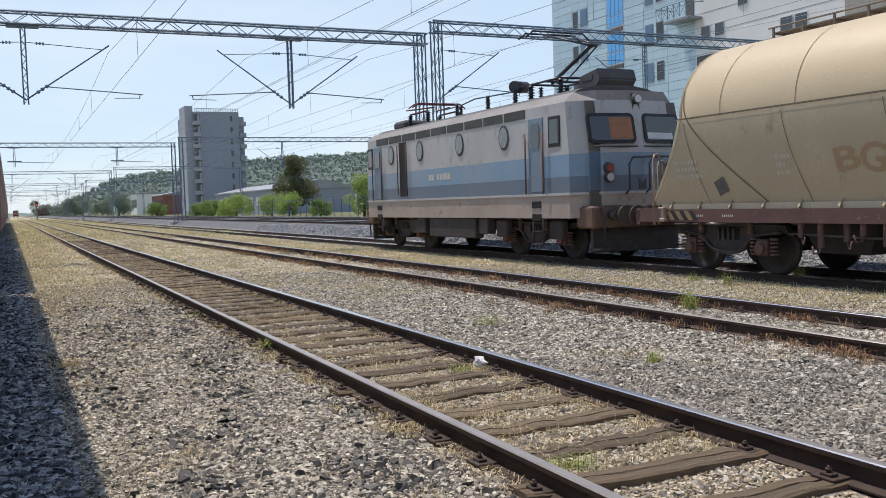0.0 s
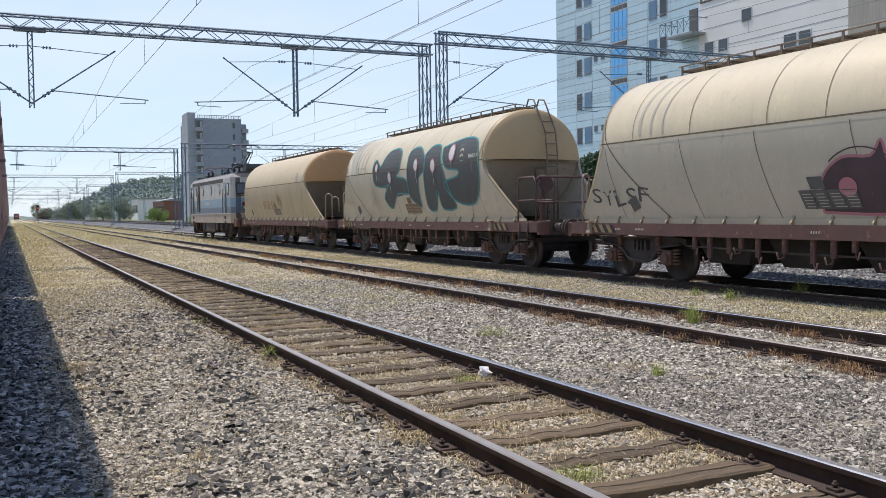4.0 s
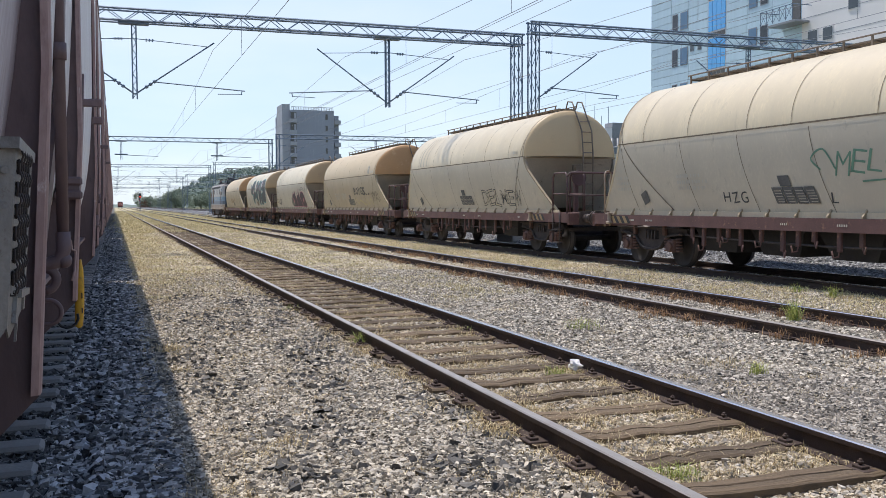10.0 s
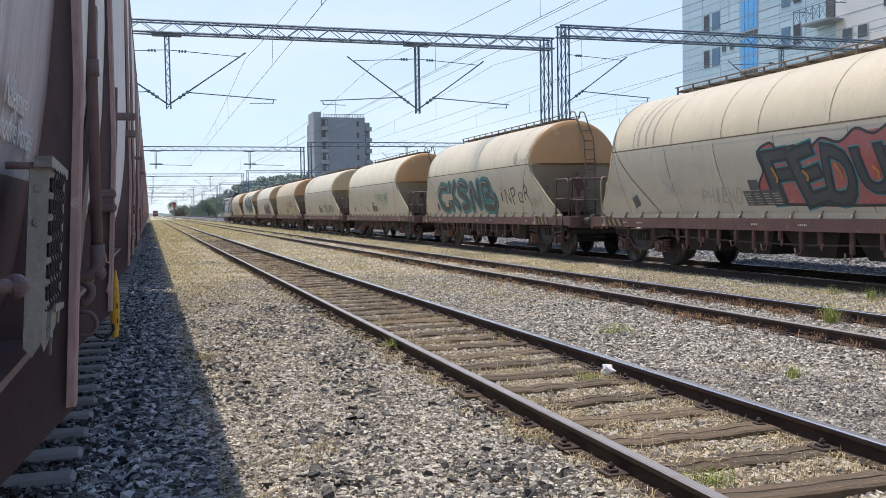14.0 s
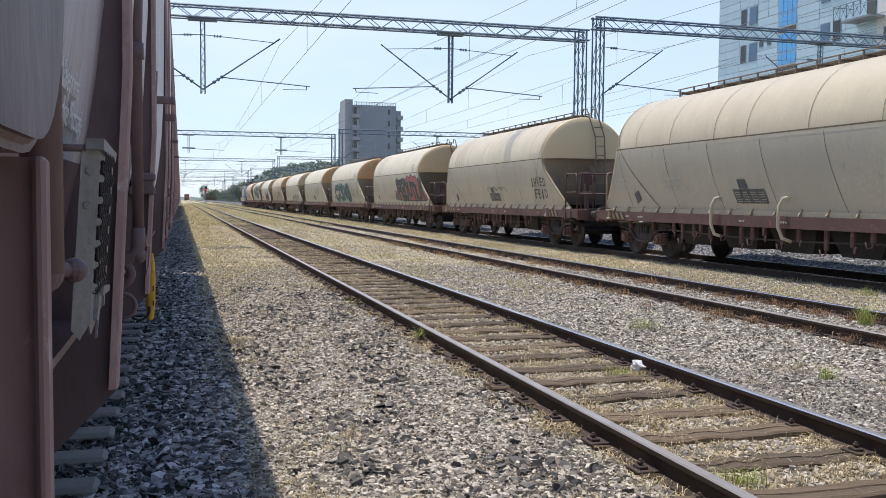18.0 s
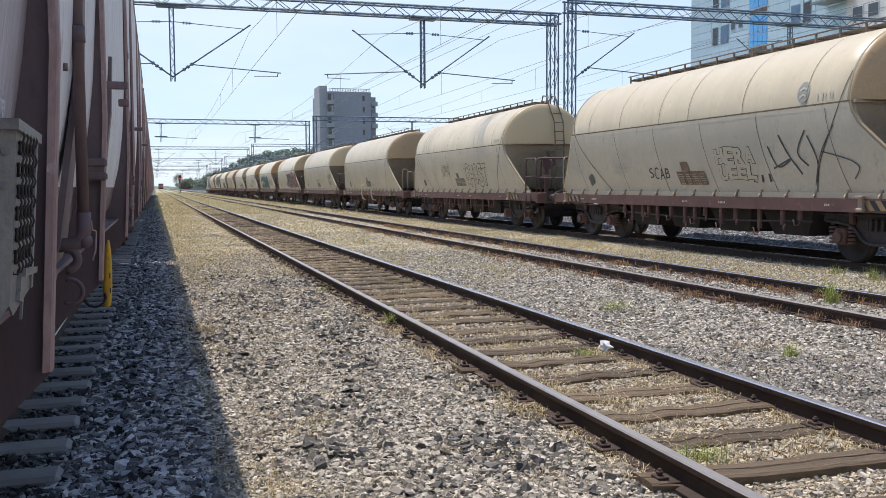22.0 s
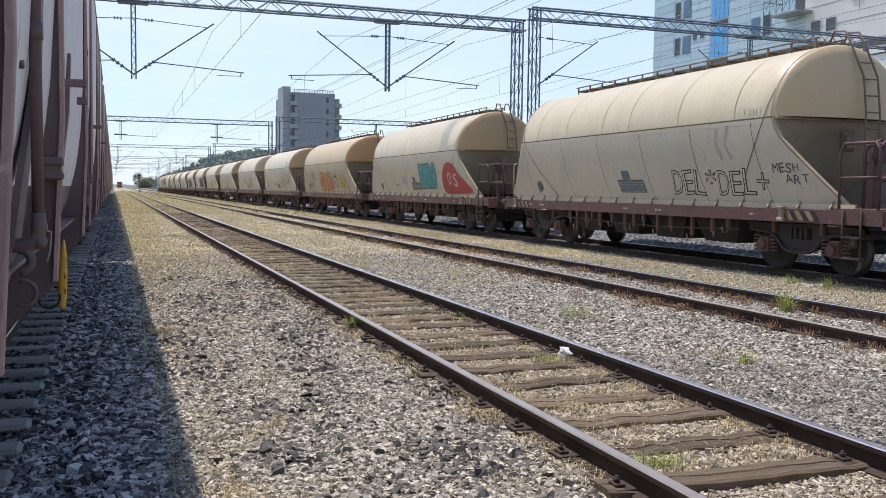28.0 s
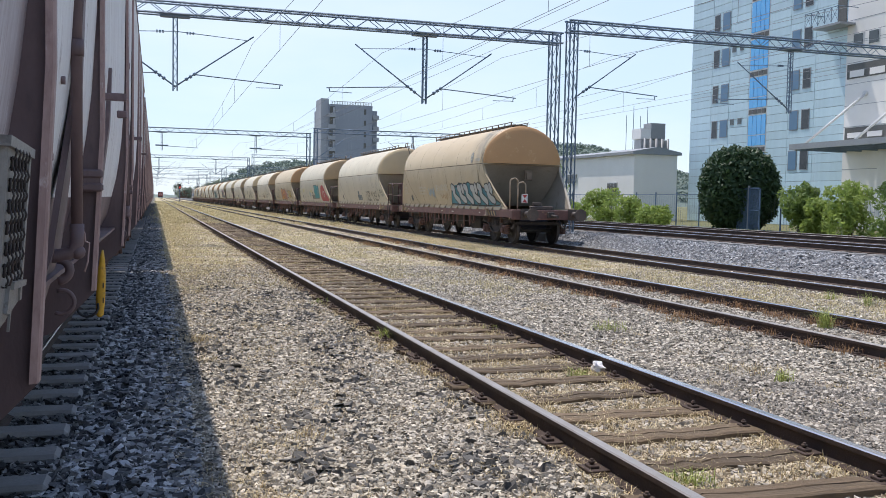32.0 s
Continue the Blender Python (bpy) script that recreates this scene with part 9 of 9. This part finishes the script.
# aqua bubble word and a red disc
w = W[13]
lettering(w, "HERO", -0.45, -2.4, 1.58, 2.32, [(0.14, M_SPRAY_BLACK), (0.11, M_SPRAY_AQUA)], 0.25, 0.82, label="fat aqua bubble letters with a black edge", seed=3)
blob(w, smooth_line([(-3.0, 1.5), (-3.1, 2.0), (-3.6, 2.4), (-4.3, 2.35), (-4.8, 2.0), (-5.4, 1.7), (-5.9, 1.35), (-4.5, 1.3), (-3.3, 1.3), (-3.0, 1.5)], 3), M_SPRAY_RED, 0.006, "large red spray patch")
lettering(w, "OS", -3.5, -4.7, 1.6, 2.05, [(0.0, M_CHALK)], 0.7, 0.6, label="white marks on the red patch", seed=6)
for a, b, c, d, m, s in ((1.3, 0.45, 1.85, 2.2, M_SPRAY_LEMON, 3), (4.7, 3.9, 1.95, 2.28, M_SPRAY_LEMON, 4), (2.0, 1.1, 1.55, 2.0, M_SPRAY_SKY, 5), (1.9, 1.2, 1.6, 1.9, M_SPRAY_SKY, 8)):
    scribble(w, a, b, c, d, m, 0.09, 4, s, "faint coloured spray mark")
scribble(w, 2.9, 2.3, 1.55, 1.65, M_SPRAY_BLACK, 0.03, 3, 6)
# thin square letters
w = W[14]
lettering(w, "DEL*DEL+", -1.55, -4.7, 1.40, 1.9, [(0.012, M_SPRAY_BLACK), (-0.02, M_BARE)], 0.3, 0.85, label="thin black square letters", seed=5)
lettering(w, "MESH", -4.8, -5.5, 1.82, 1.98, [(-0.005, M_SPRAY_BLACK)], 0.7, 0.85, label="thin black tag", seed=5)
lettering(w, "ART", -5.1, -5.75, 1.62, 1.78, [(-0.005, M_SPRAY_BLACK)], 0.7, 0.85, label="thin black tag", seed=6)
stroke(w, [(-3.25, 2.7), (-3.2, 2.4), (-3.4, 2.1)], 0.09, M_SPRAY_FAINT, 0.007, "smear", "pale grey smear")
stroke(w, [(-3.6, 2.75), (-3.5, 2.4), (-3.7, 2.1)], 0.07, M_SPRAY_FAINT, 0.007, "smear", "pale grey smear")
# pale letters with a black and blue edge
w = W[15]
PALE = [(0.34, M_SPRAY_BLACK), (0.25, M_SPRAY_PALE)]
outlined(w, ((-0.72, 1.34), (-1.0, 1.85), (-1.2, 2.12), (-1.6, 2.0), (-2.1, 2.16), (-2.6, 2.02), (-3.1, 2.18), (-3.6, 2.05), (-4.2, 2.12), (-4.7, 1.95), (-5.2, 1.9), (-5.6, 1.6), (-6.1, 1.34), (-3.5, 1.31)), M_SPRAY_DEEP, M_SPRAY_BLACK, 0.05, 0.006, "deep teal spray cloud behind pale letters")
for k in range(6):
    y, d = -1.18 - 0.78 * k, 0.05 * (k % 2)
    fat_line(w, ((y + 0.06, 2.0 - d), (y - 0.16, 1.93), (y - 0.10, 1.72), (y - 0.36, 1.55), (y - 0.58, 1.46 + d)), PALE, 0.014 + 0.0012 * k, "pale bubble letter with a black edge")
    if k % 2:
        fat_line(w, ((y - 0.40, 2.0), (y - 0.46, 1.86)), PALE, 0.020 + 0.0012 * k, "pale bubble letter with a black edge")
blob(w, [(-1.0, 1.27), (-6.3, 1.27), (-6.1, 1.40), (-1.2, 1.40)], M_SPRAY_SKY, 0.005, "pale blue spray base")
scribble(w, 2.2, 1.3, 1.55, 2.1, M_SPRAY_SKY, 0.10, 4, 3, "faint blue spray mark")
lettering(w, "ENDS", 1.1, -0.5, 1.85, 2.1, [(0.0, M_CHALK)], 0.8, 0.85, label="white spray-painted tag", seed=3)
scribble(w, 0.5, -0.5, 1.5, 1.8, M_SPRAY_RUST, 0.04, 5, 3)
# tail board of the last wagon
bm = bmesh.new()
box(bm, (-1.02, -7.42, 1.42), (-0.80, -7.40, 1.72), 0.004)
tail = part("tail_board", bm, M_WHITE, w, "red and white tail board")
for a in ((-1.0, 1.70, -0.82, 1.70, -0.91, 1.58), (-1.0, 1.44, -0.82, 1.44, -0.91, 1.56)):
    from_data("red_triangle", [(a[0], -7.425, a[1]), (a[2], -7.425, a[3]), (a[4], -7.425, a[5])], [(0, 1, 2)], M_SPRAY_RED, tail)
bm = bmesh.new()
box(bm, (-0.6, -7.3, 1.18), (0.2, -7.05, 1.33), 0.03)
box(bm, (-0.5, -7.25, 1.33), (-0.2, -7.1, 1.45), 0.02)
part("tail_gear", bm, M_BUFFER, w, "dark coupling gear box")
# weathering streaks poured down from the roof hatches
for i in (1, 2, 4, 7, 8, 10):
    for k in range(3):
        y = 4.6 - 0.35 * k
        stroke(W[i], [(y - 0.15, 4.0), (y, 3.6), (y + 0.05, 3.2), (y + 0.02, 2.9)], 0.09 - 0.02 * k, M_SPRAY_FAINT, 0.005 + 0.001 * k, "pour_streak", "grey dust streak")

# rust-stained ends of six wagons, tan upper halves on four
for i in (0, 3, 5, 6, 12, 15):
    for ch in W[i].children:
        if ch.name.startswith("hull") and len(ch.material_slots) == 4:
            ch.material_slots[1].link = "OBJECT"
            ch.material_slots[1].material = M_END_ORANGE
            if i not in (5, 6):
                ch.material_slots[0].link = "OBJECT"
                ch.material_slots[0].material = M_HULL_TAN
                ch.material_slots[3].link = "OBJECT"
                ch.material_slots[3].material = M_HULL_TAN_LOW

# darker hopper ends of three wagons, shade put into their colour
for i in (0, 7, 15):
    for ch in W[i].children:
        if ch.name.startswith("hull") and len(ch.material_slots) == 4:
            ch.material_slots[2].link = "OBJECT"
            ch.material_slots[2].material = M_HOPPER_SHADED
            for sheet in ch.children:
                if sheet.name.startswith("inner_sheet"):
                    sheet.material_slots[0].link = "OBJECT"
                    sheet.material_slots[0].material = M_HOPPER_SHADED


# ---- what moves ----
# seconds and metres that the train has gone
TRAVEL = [(0, 0.00), (2, 17.59), (4, 35.05), (6, 52.28), (8, 69.53), (10, 86.86), (12, 104.05), (14, 121.17), 
          (16, 138.23), (18, 155.18), (20, 171.98), (22, 188.68), (24, 205.25), (26, 221.71), (28, 238.22), (30, 254.98), (32, 271.72)]


def motions():
    for w, y in wagons:
        walk(w, [(t, pose(TRAIN_X, y + d, 0)) for t, d in TRAVEL])
    walk(loco, [(t, pose(TRAIN_X, LOCO_Y + d, 0)) for t, d in TRAVEL])


motions()
